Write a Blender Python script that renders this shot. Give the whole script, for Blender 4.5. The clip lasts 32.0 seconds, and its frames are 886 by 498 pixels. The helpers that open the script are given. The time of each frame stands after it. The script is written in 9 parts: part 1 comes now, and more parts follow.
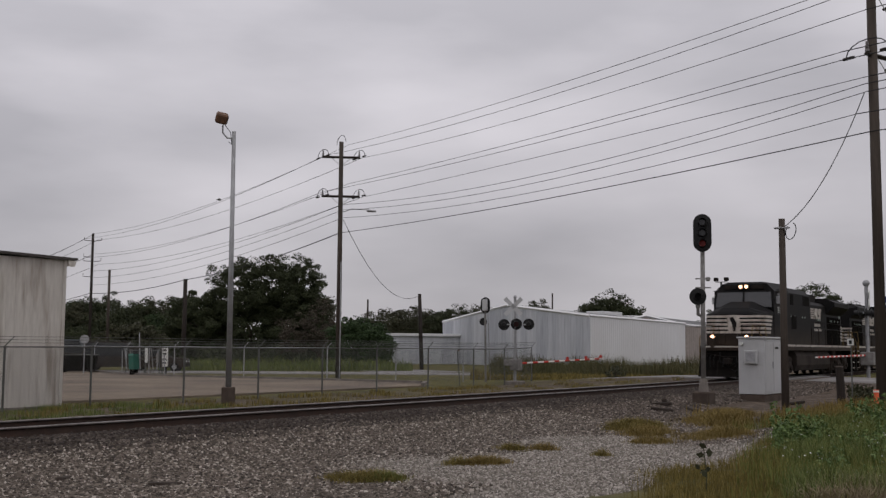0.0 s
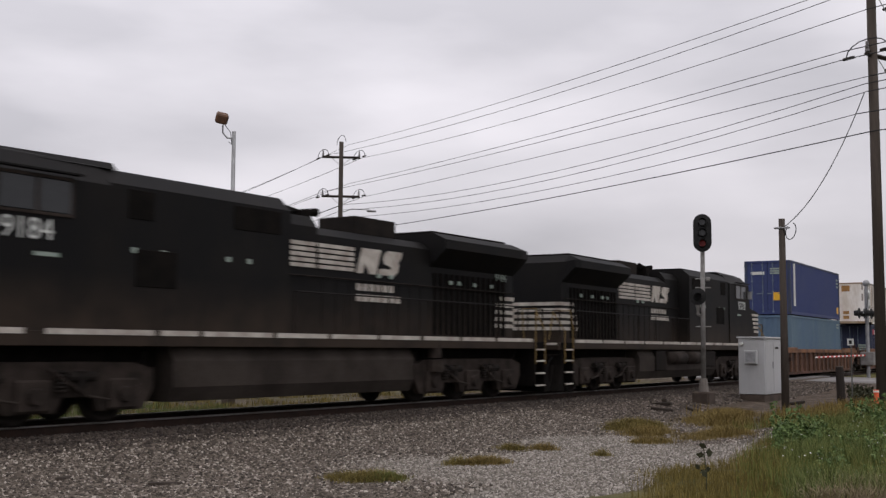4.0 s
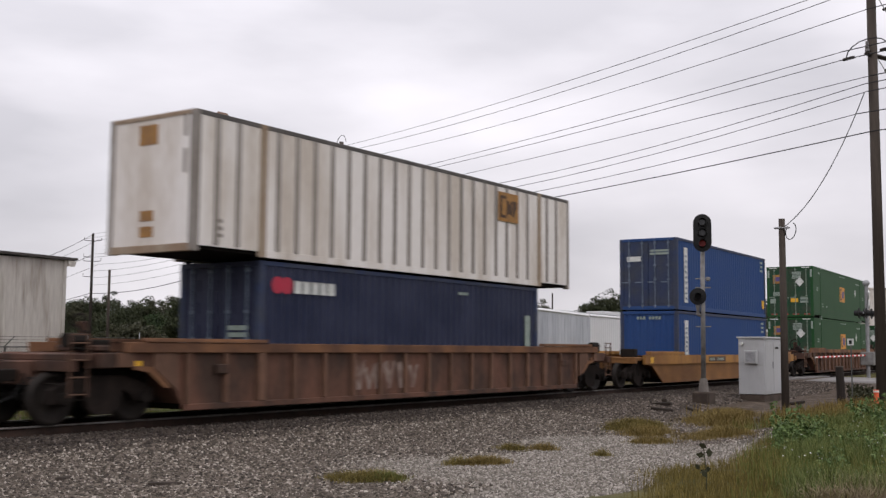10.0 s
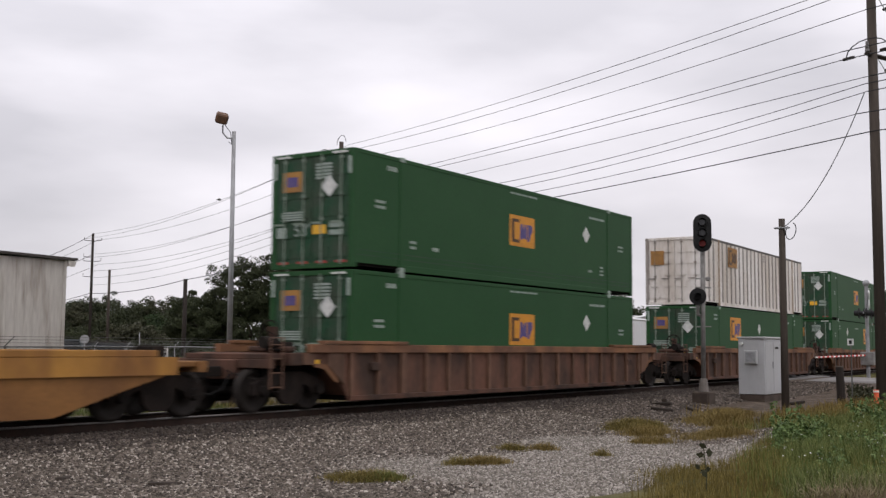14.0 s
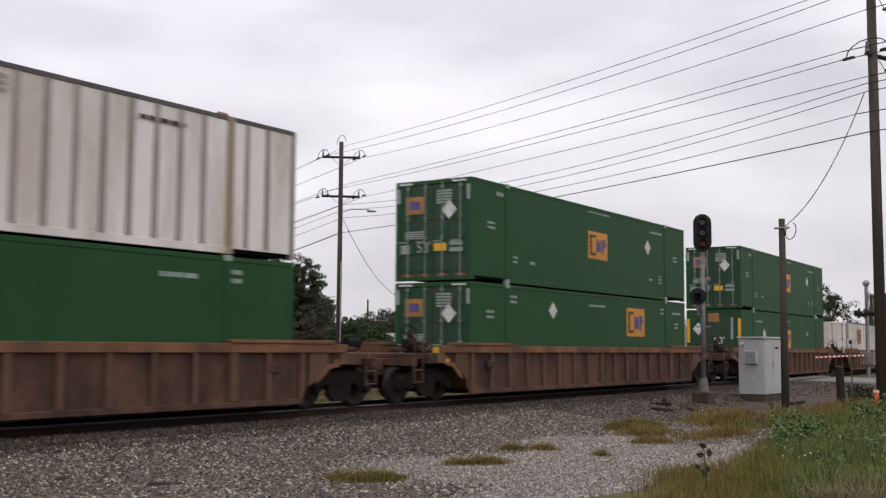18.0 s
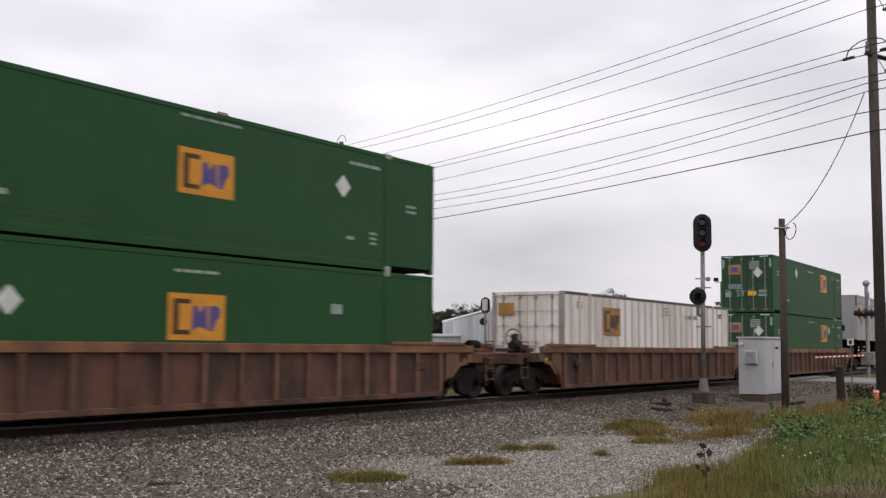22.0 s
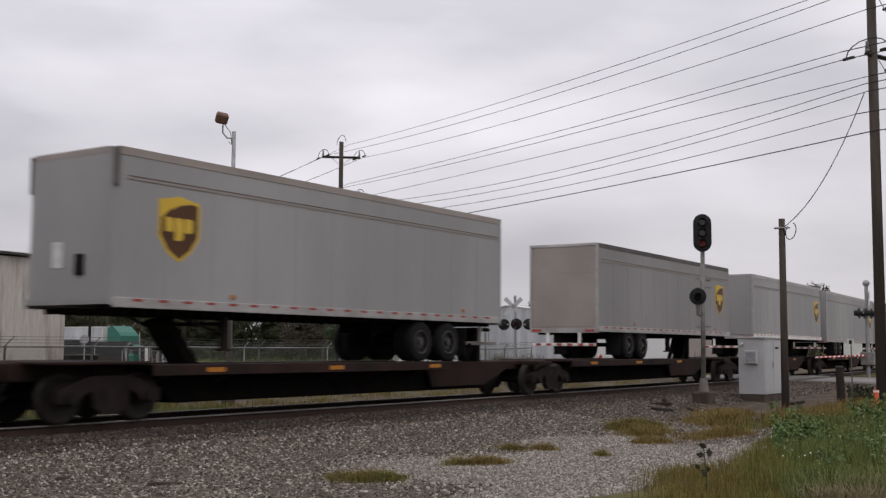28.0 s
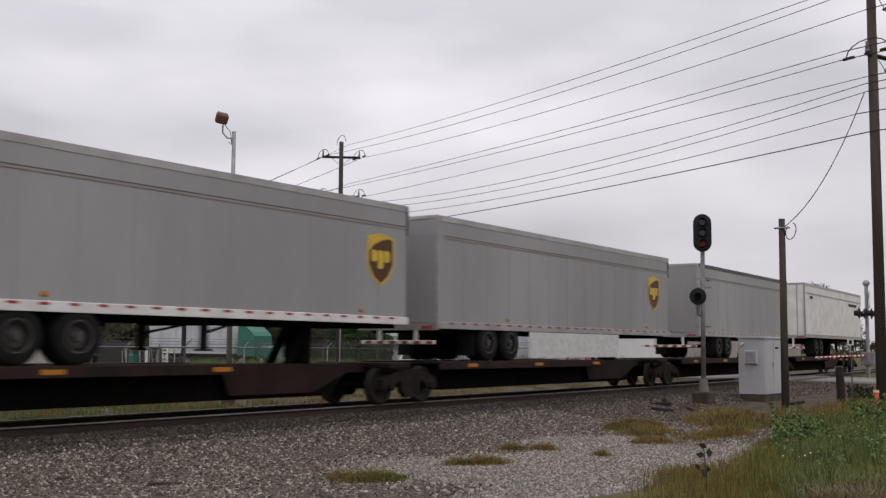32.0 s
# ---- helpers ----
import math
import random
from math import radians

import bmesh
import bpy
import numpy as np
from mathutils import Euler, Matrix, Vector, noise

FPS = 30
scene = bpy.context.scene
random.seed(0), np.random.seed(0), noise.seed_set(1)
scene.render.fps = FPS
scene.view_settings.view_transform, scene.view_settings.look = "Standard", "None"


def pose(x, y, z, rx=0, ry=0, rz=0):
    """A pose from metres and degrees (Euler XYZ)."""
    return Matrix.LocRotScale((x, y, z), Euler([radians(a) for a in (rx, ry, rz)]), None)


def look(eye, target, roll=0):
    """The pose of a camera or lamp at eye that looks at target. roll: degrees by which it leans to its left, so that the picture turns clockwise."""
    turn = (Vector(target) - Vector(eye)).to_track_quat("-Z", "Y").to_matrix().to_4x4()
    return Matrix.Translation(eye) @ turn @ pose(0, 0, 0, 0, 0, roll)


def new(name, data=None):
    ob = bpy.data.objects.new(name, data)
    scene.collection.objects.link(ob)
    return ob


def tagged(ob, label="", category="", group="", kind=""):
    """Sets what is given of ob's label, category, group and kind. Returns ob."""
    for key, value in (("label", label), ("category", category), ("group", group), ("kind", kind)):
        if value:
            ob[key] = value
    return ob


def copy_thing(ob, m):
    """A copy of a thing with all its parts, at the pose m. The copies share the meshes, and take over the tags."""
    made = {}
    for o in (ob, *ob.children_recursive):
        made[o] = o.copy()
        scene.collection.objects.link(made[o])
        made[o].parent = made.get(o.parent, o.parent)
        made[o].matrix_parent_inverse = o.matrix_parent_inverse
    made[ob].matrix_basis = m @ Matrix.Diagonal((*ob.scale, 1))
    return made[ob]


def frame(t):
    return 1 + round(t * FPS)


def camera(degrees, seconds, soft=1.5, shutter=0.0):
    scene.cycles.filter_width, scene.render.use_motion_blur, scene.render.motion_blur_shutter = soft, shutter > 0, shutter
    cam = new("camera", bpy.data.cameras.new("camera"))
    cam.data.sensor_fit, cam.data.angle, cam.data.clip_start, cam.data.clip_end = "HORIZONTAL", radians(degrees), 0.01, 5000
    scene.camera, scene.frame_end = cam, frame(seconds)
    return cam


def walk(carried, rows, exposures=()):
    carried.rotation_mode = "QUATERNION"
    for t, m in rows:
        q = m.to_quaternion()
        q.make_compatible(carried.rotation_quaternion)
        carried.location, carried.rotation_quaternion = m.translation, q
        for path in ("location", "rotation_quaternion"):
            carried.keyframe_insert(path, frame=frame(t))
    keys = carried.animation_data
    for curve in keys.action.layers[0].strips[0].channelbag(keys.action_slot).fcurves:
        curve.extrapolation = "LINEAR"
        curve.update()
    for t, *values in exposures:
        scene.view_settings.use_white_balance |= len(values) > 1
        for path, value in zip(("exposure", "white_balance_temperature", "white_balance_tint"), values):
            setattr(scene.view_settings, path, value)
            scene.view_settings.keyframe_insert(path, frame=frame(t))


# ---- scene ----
# Overcast railway crossing: an intermodal freight train passes a camera on a tripod.
# x runs along the track, y away from the camera, z = 0 is the top of the rails.
cam = camera(44.13, 32.0, soft=1.35, shutter=0.45)
EYE = (-1.362, -17.430, 1.415)
YAW, PITCH, ROLL = 33.963, 5.158, 0.407
AIM = (EYE[0] + math.cos(radians(YAW)) * math.cos(radians(PITCH)),
       EYE[1] + math.sin(radians(YAW)) * math.cos(radians(PITCH)),
       EYE[2] + math.sin(radians(PITCH)))
EXPOSURES = [(0, -0.24), (1.5, -0.24), (3.0, -0.04), (5.5, 0.38), (8, 0.5), (10, 0.38), (14, 0.38), (16.5, 0.32), (18, 0.38), (20, 0.54), (21.2, 0.5), (22.2, 0.40), (22.7, 0.2), (23.3, 0.0), (24.2, -0.17),
             (25, 0.1), (26, 0.2), (28, 0.19), (29, 0.16), (32, 0.18)]
walk(cam, [(0, look(EYE, AIM, ROLL)), (32, look(EYE, AIM, ROLL))], EXPOSURES)

# ---- the course of the track: a gentle arc, straight beyond it ----
CURVE = 0.0010935


def bend(x):
    """Sideways place and heading of the track's centre line at x."""
    if x > 75:
        h = CURVE * 55
        return CURVE * 55 ** 2 / 2 + h * (x - 75), h
    if x < -10:
        h = -CURVE * 30
        return CURVE * 30 ** 2 / 2 + h * (x + 10), h
    return CURVE * (x - 20) ** 2 / 2, CURVE * (x - 20)


def on_track(s, n=0.0, z=0.0):
    y, h = bend(s)
    return (s - n * math.sin(h), y + n * math.cos(h), z)


def smooth(a, b, v):
    t = min(1.0, max(0.0, (v - a) / (b - a)))
    return t * t * (3 - 2 * t)


def ground_z(x, y):
    """Height of the ground: ballast crown, slopes, the raised crossing."""
    n = y - bend(x)[0]
    if n < 0:
        z = -0.185 - 0.315 * smooth(1.45, 4.6, -n) + 0.10 * smooth(9, 16, -n)
        z += 0.30 * smooth(9.0, 12.0, -n) * smooth(22, 30, x)
    else:
        z = -0.185 - 0.33 * smooth(1.45, 4.5, n)
    over = smooth(48, 53, x) * (1 - smooth(61, 66, x)) * (1 - smooth(3, 16, abs(n)))
    rough = 0.03 * noise.noise(Vector((x * 0.5, y * 0.5, 0))) if abs(n) > 2.2 and x < 50 else 0
    return z * (1 - over) + over * -0.06 + rough


# ---- world and sun: an even overcast ----
world = bpy.data.worlds.new("overcast_sky")
scene.world = world
world.use_nodes = True
wn, wl = world.node_tree.nodes, world.node_tree.links
wn.clear()
w_out = wn.new("ShaderNodeOutputWorld")
w_bg = wn.new("ShaderNodeBackground")
w_sky = wn.new("ShaderNodeTexSky")
w_sky.sky_type, w_sky.sun_disc = "NISHITA", False
w_sky.sun_elevation, w_sky.sun_rotation = radians(55), radians(200)
w_co = wn.new("ShaderNodeTexCoord")
w_map = wn.new("ShaderNodeMapping")
w_map.inputs["Scale"].default_value = (1.0, 1.0, 3.4)
w_map.inputs["Location"].default_value = (3.1, 1.2, 0.45)
w_no = wn.new("ShaderNodeTexNoise")
w_no.inputs["Scale"].default_value, w_no.inputs["Detail"].default_value = 1.7, 6
w_no.inputs["Roughness"].default_value = 0.45
w_ramp = wn.new("ShaderNodeValToRGB")
w_ramp.color_ramp.elements[0].position, w_ramp.color_ramp.elements[0].color = 0.36, (0.48, 0.465, 0.50, 1)
w_ramp.color_ramp.elements[1].position, w_ramp.color_ramp.elements[1].color = 0.66, (0.89, 0.85, 0.90, 1)
w_mix = wn.new("ShaderNodeMixRGB")
w_mix.inputs["Fac"].default_value = 0.96
w_dim = wn.new("ShaderNodeMixRGB")
w_dim.blend_type, w_dim.inputs["Fac"].default_value = "MULTIPLY", 1.0
w_dim.inputs["Color2"].default_value = (0.1, 0.1, 0.1, 1)
wl.new(w_co.outputs["Generated"], w_map.inputs["Vector"])
wl.new(w_map.outputs["Vector"], w_no.inputs["Vector"])
wl.new(w_no.outputs["Fac"], w_ramp.inputs["Fac"])
wl.new(w_sky.outputs["Color"], w_dim.inputs["Color1"])
wl.new(w_dim.outputs["Color"], w_mix.inputs["Color1"])
wl.new(w_ramp.outputs["Color"], w_mix.inputs["Color2"])
w_sep = wn.new("ShaderNodeSeparateXYZ")
wl.new(w_co.outputs["Generated"], w_sep.inputs["Vector"])
w_rise = wn.new("ShaderNodeMapRange")
w_rise.inputs["From Min"].default_value, w_rise.inputs["From Max"].default_value = 0.02, 0.34
w_rise.inputs["To Min"].default_value, w_rise.inputs["To Max"].default_value = 0.71, 1.37
wl.new(w_sep.outputs["Z"], w_rise.inputs["Value"])
w_lit = wn.new("ShaderNodeVectorMath")
w_lit.operation = "SCALE"
w_dir = wn.new("ShaderNodeVectorMath")
w_dir.operation = "DOT_PRODUCT"
w_dir.inputs[1].default_value = (-0.08, 0.12, 0.0)
wl.new(w_co.outputs["Generated"], w_dir.inputs[0])
w_lean = wn.new("ShaderNodeMath")
w_lean.operation = "MULTIPLY_ADD"
wl.new(w_dir.outputs["Value"], w_lean.inputs[0])
wl.new(w_rise.outputs["Result"], w_lean.inputs[1])
wl.new(w_rise.outputs["Result"], w_lean.inputs[2])
wl.new(w_mix.outputs["Color"], w_lit.inputs[0])
wl.new(w_lean.outputs["Value"], w_lit.inputs["Scale"])
wl.new(w_lit.outputs["Vector"], w_bg.inputs["Color"])
wl.new(w_bg.outputs["Background"], w_out.inputs["Surface"])
w_bg.inputs["Strength"].default_value = 1.0
sun = new("sun", bpy.data.lights.new("sun", "SUN"))
sun.data.energy, sun.data.angle, sun.data.color = 0.5, radians(35), (1, 0.97, 0.92)
sun.matrix_world = look((0, 0, 50), (10, 18, 0))


# ---- materials ----
def material(name, color, rough=0.6, metal=0.0, second=None, scale=4.0, amount=0.5, fine=40.0, bump=0.0, streak=None, gloss=0.22, noise_lo=0.35, noise_hi=0.65, grit=0.3, vary=0.0):
    """A surface with variation at two scales; second: the colour of its stains; streak: stretch of the stains along z."""
    m = bpy.data.materials.new(name)
    m.use_nodes = True
    nt, ln = m.node_tree.nodes, m.node_tree.links
    b = nt["Principled BSDF"]
    b.inputs["Roughness"].default_value, b.inputs["Metallic"].default_value = rough, metal
    b.inputs["Specular IOR Level"].default_value = gloss
    co = nt.new("ShaderNodeTexCoord")
    mp = nt.new("ShaderNodeMapping")
    if streak:
        mp.inputs["Scale"].default_value = (1, 1, streak)
    ln.new(co.outputs["Object"], mp.inputs["Vector"])
    big, small = nt.new("ShaderNodeTexNoise"), nt.new("ShaderNodeTexNoise")
    big.inputs["Scale"].default_value, small.inputs["Scale"].default_value = scale, fine
    big.inputs["Detail"].default_value, small.inputs["Detail"].default_value = 6, 3
    ln.new(mp.outputs["Vector"], big.inputs["Vector"])
    ln.new(mp.outputs["Vector"], small.inputs["Vector"])
    ramp = nt.new("ShaderNodeMapRange")
    ramp.inputs["From Min"].default_value, ramp.inputs["From Max"].default_value = noise_lo, noise_hi
    ramp.inputs["To Max"].default_value = amount
    ln.new(big.outputs["Fac"], ramp.inputs["Value"])
    mix = nt.new("ShaderNodeMixRGB")
    other = second or tuple(v * 0.7 for v in color)
    mix.inputs["Color1"].default_value, mix.inputs["Color2"].default_value = (*color, 1), (*other, 1)
    ln.new(ramp.outputs["Result"], mix.inputs["Fac"])
    grain = nt.new("ShaderNodeMixRGB")
    grain.blend_type, grain.inputs["Fac"].default_value = "OVERLAY", grit
    ln.new(mix.outputs["Color"], grain.inputs["Color1"])
    ln.new(small.outputs["Fac"], grain.inputs["Color2"])
    last = grain.outputs["Color"]
    if vary:
        info, span, tone = nt.new("ShaderNodeObjectInfo"), nt.new("ShaderNodeMapRange"), nt.new("ShaderNodeVectorMath")
        span.inputs["To Min"].default_value, span.inputs["To Max"].default_value = 1 - vary, 1 + vary
        tone.operation = "SCALE"
        ln.new(info.outputs["Random"], span.inputs["Value"])
        ln.new(last, tone.inputs[0])
        ln.new(span.outputs["Result"], tone.inputs["Scale"])
        last = tone.outputs["Vector"]
    ln.new(last, b.inputs["Base Color"])
    if bump:
        bp = nt.new("ShaderNodeBump")
        bp.inputs["Strength"].default_value, bp.inputs["Distance"].default_value = bump, 0.02
        ln.new(small.outputs["Fac"], bp.inputs["Height"])
        ln.new(bp.outputs["Normal"], b.inputs["Normal"])
    return m


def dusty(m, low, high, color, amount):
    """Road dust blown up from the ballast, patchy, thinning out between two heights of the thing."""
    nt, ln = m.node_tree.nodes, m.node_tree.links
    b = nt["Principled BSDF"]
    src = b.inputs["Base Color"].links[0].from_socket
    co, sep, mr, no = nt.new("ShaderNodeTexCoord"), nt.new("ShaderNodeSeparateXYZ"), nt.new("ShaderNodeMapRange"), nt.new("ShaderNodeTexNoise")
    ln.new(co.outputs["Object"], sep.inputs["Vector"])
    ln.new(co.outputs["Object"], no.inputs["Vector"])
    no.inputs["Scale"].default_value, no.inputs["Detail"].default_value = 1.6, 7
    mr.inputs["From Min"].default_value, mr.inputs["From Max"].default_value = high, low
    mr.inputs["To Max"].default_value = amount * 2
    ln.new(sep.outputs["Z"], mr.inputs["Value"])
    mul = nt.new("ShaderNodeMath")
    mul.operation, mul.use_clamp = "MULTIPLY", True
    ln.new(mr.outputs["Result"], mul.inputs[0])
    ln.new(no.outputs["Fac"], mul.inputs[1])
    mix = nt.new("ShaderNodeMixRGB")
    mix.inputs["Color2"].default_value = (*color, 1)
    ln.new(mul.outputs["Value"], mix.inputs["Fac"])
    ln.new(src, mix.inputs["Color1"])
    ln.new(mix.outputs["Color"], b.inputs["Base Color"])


def glow(name, color, power):
    m = bpy.data.materials.new(name)
    m.use_nodes = True
    b = m.node_tree.nodes["Principled BSDF"]
    b.inputs["Base Color"].default_value = (*color, 1)
    b.inputs["Emission Color"].default_value, b.inputs["Emission Strength"].default_value = (*color, 1), power
    return m


def island_material(name, colors, rough=0.8, steps=(0.0, 0.5, 1.0), scale=0.0, translucent=False):
    """Pieces joined in one mesh, each with a colour of its own from the list."""
    m = bpy.data.materials.new(name)
    m.use_nodes = True
    nt, ln = m.node_tree.nodes, m.node_tree.links
    b = nt["Principled BSDF"]
    b.inputs["Roughness"].default_value = rough
    b.inputs["Specular IOR Level"].default_value = 0.25
    g = nt.new("ShaderNodeNewGeometry")
    r = nt.new("ShaderNodeValToRGB")
    while len(r.color_ramp.elements) < len(colors):
        r.color_ramp.elements.new(0.5)
    for e, p, c in zip(r.color_ramp.elements, steps, colors):
        e.position, e.color = p, (*c, 1)
    ln.new(g.outputs["Random Per Island"], r.inputs["Fac"])
    ln.new(r.outputs["Color"], b.inputs["Base Color"])
    return m


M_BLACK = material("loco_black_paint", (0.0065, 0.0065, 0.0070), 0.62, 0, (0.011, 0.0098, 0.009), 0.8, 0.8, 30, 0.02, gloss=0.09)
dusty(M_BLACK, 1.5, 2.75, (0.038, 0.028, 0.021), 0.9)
# brake dust on steel, base colour lowered to hold the shade under the train
M_GRIME = material("brake_dust_steel", (0.020, 0.016, 0.0135), 0.85, 0, (0.009, 0.008, 0.0075), 2.5, 0.8, 30, 0.15, gloss=0.1)
M_TANK = material("dusty_fuel_tank", (0.048, 0.040, 0.034), 0.85, 0, (0.026, 0.021, 0.018), 1.2, 0.9, 20, 0.05, gloss=0.1)
M_TRUCK = material("grimy_truck_casting", (0.042, 0.033, 0.028), 0.85, 0, (0.016, 0.013, 0.011), 3, 0.8, 25, 0.15, gloss=0.1)
M_BOGIE = material("dark_freight_truck_casting", (0.026, 0.0195, 0.0165), 0.85, 0, (0.011, 0.009, 0.008), 3, 0.8, 25, 0.15, gloss=0.1)
# near-black: the underside's shade is put into this base colour
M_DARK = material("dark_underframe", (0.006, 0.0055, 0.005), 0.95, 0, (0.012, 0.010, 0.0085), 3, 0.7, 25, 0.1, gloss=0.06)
M_WHITE = material("white_paint", (0.72, 0.71, 0.68), 0.5, 0, (0.5, 0.47, 0.43), 2, 0.5, 30)
M_STRIPE = material("sooty_white_stripe", (0.50, 0.47, 0.42), 0.6, 0, (0.26, 0.22, 0.19), 3, 0.8, 30)
M_GOLD = material("gold_paint", (0.50, 0.30, 0.10), 0.6, 0, (0.28, 0.16, 0.06), 3, 0.6, 30)
M_GLASS = material("dark_cab_glass", (0.022, 0.024, 0.026), 0.12, 0, (0.034, 0.036, 0.038), 2, 0.3, 20, gloss=0.5)
M_YELLOW = material("handrail_yellow", (0.19, 0.125, 0.04), 0.6, 0, (0.07, 0.05, 0.025), 5, 0.7, 30)
M_WELL = material("rusty_well_brown", (0.118, 0.058, 0.039), 0.8, 0, (0.044, 0.028, 0.021), 1.3, 0.95, 14, 0.06, streak=0.4, noise_lo=0.40, noise_hi=0.62, grit=0.4, vary=0.14)
M_WELLR = material("paler_rusted_rib", (0.165, 0.090, 0.058), 0.8, 0, (0.075, 0.044, 0.031), 1.8, 0.9, 14, 0.06, streak=0.5, vary=0.2)
M_SILL = material("orange_rust_sill", (0.215, 0.105, 0.052), 0.8, 0, (0.095, 0.050, 0.033), 1.2, 0.9, 18, 0.05, vary=0.12)
M_TTX = material("faded_yellow_car_paint", (0.41, 0.205, 0.045), 0.6, 0, (0.20, 0.092, 0.032), 1.0, 0.95, 16, 0.04, streak=0.4)
M_TTXD = material("brown_dust_on_yellow", (0.24, 0.115, 0.038), 0.75, 0, (0.15, 0.072, 0.03), 0.8, 0.9, 16, 0.04)
M_SPINE = material("dark_spine_brown", (0.030, 0.0145, 0.011), 0.85, 0, (0.012, 0.0075, 0.0065), 1.2, 0.9, 20, 0.08)
M_STEEL = material("worn_wheel_steel", (0.026, 0.021, 0.018), 0.7, 0.1, (0.014, 0.011, 0.0095), 6, 0.7, 30)
M_GREEN = material("container_green", (0.0115, 0.059, 0.0155), 0.6, 0, (0.016, 0.067, 0.020), 0.6, 0.9, 12, 0.01, grit=0.12)
M_GREEND = material("container_door_green", (0.012, 0.058, 0.026), 0.6, 0, (0.05, 0.055, 0.04), 1.6, 0.7, 16, 0.02)
M_NAVY = material("container_navy", (0.034, 0.048, 0.140), 0.6, 0, (0.042, 0.056, 0.130), 0.7, 0.9, 12, 0.01, grit=0.12)
M_BLUE = material("container_royal_blue", (0.018, 0.055, 0.175), 0.6, 0, (0.024, 0.06, 0.165), 0.7, 0.9, 12, 0.01, grit=0.12)
M_TEAL = material("container_faded_blue", (0.085, 0.135, 0.205), 0.6, 0, (0.110, 0.165, 0.205), 0.8, 0.9, 12, 0.02, streak=0.3, grit=0.12)
M_INDIGO = material("container_dark_indigo", (0.011, 0.016, 0.042), 0.5, 0, (0.03, 0.036, 0.07), 0.8, 0.8, 12, 0.01)
M_PALE = material("stained_white_panel", (0.74, 0.71, 0.675), 0.5, 0, (0.50, 0.44, 0.37), 0.9, 0.85, 14, 0.02, streak=0.22, noise_lo=0.44)
M_RIB = material("grey_brown_post", (0.30, 0.275, 0.25), 0.6, 0, (0.19, 0.16, 0.13), 2, 0.8, 20, streak=0.3, vary=0.12)
M_RIBL = material("pale_side_post", (0.56, 0.53, 0.49), 0.6, 0, (0.42, 0.37, 0.32), 1.5, 0.8, 20, streak=0.3)
M_RUSTL = material("pale_stained_post", (0.42, 0.35, 0.28), 0.7, 0, (0.50, 0.46, 0.41), 1.5, 0.9, 20, streak=0.3)
M_DOORN = material("weathered_navy_door", (0.027, 0.042, 0.095), 0.6, 0, (0.05, 0.055, 0.07), 1.6, 0.8, 16, 0.02)
M_ROD = material("green_grey_lock_rod", (0.21, 0.26, 0.21), 0.6, 0.0, (0.11, 0.15, 0.11), 5, 0.7, 30)
M_RODB = material("blue_grey_lock_rod", (0.16, 0.20, 0.26), 0.6, 0.0, (0.07, 0.09, 0.12), 5, 0.7, 30)
M_RIM = material("dull_steel_rim", (0.085, 0.08, 0.076), 0.6, 0.2, (0.06, 0.055, 0.05), 5, 0.7, 30)
M_RUSTY = material("rust_stained_post", (0.25, 0.175, 0.115), 0.7, 0, (0.34, 0.28, 0.21), 1.5, 0.9, 20, streak=0.3)
M_ORANGE = material("logo_orange", (0.62, 0.27, 0.025), 0.5, 0, (0.45, 0.2, 0.03), 3, 0.6, 30)
M_OBROWN = material("faded_logo_orange", (0.36, 0.185, 0.05), 0.6, 0, (0.22, 0.12, 0.05), 3, 0.8, 30)
M_LOGOB = material("logo_dark_brown", (0.055, 0.025, 0.012), 0.5, 0, (0.09, 0.05, 0.02), 3, 0.5, 30)
M_LOGOV = material("logo_blue", (0.075, 0.060, 0.19), 0.5, 0, (0.13, 0.10, 0.22), 3, 0.5, 30)
M_DECAL = material("white_decal", (0.62, 0.63, 0.60), 0.5, 0, (0.42, 0.44, 0.42), 6, 0.7, 50)
M_DECALG = material("faded_decal", (0.30, 0.35, 0.31), 0.6, 0, (0.2, 0.26, 0.22), 8, 0.8, 50)
M_SUNY = material("yellow_label", (0.72, 0.40, 0.03), 0.5, 0, (0.5, 0.3, 0.04), 5, 0.5, 40)
M_REDL = material("red_lettering", (0.42, 0.03, 0.06), 0.5, 0, (0.3, 0.04, 0.06), 5, 0.5, 40)
M_TRAILER = material("grey_trailer_skin", (0.325, 0.32, 0.318), 0.5, 0, (0.262, 0.258, 0.258), 0.35, 0.9, 8, 0.0, streak=0.3, grit=0.06)
M_TRAILB = material("weathered_trailer_skin", (0.275, 0.265, 0.262), 0.5, 0, (0.215, 0.208, 0.205), 0.4, 0.9, 9, 0.0, streak=0.3, grit=0.08)
M_TRTAN = material("grubby_trailer_front", (0.31, 0.272, 0.245), 0.5, 0, (0.25, 0.218, 0.198), 0.6, 0.9, 9, 0.0, grit=0.08)
M_TRDARK = material("dark_roof_cap", (0.07, 0.065, 0.062), 0.6, 0, (0.12, 0.11, 0.10), 1.2, 0.8, 16)
M_ALU = material("trailer_bottom_rail", (0.40, 0.39, 0.38), 0.4, 0.3, (0.28, 0.26, 0.25), 1.2, 0.8, 16)
# tyre black, taken darker for the shade under the trailer overhang
M_RUBBER = material("black_tyre_rubber", (0.0065, 0.0065, 0.0065), 0.95, 0, (0.014, 0.013, 0.012), 5, 0.6, 40)
M_SHB = material("shield_brown", (0.085, 0.038, 0.016), 0.5, 0, (0.06, 0.028, 0.014), 3, 0.5, 40)
M_SHG = material("shield_gold", (0.62, 0.42, 0.05), 0.5, 0, (0.5, 0.33, 0.05), 3, 0.5, 40)
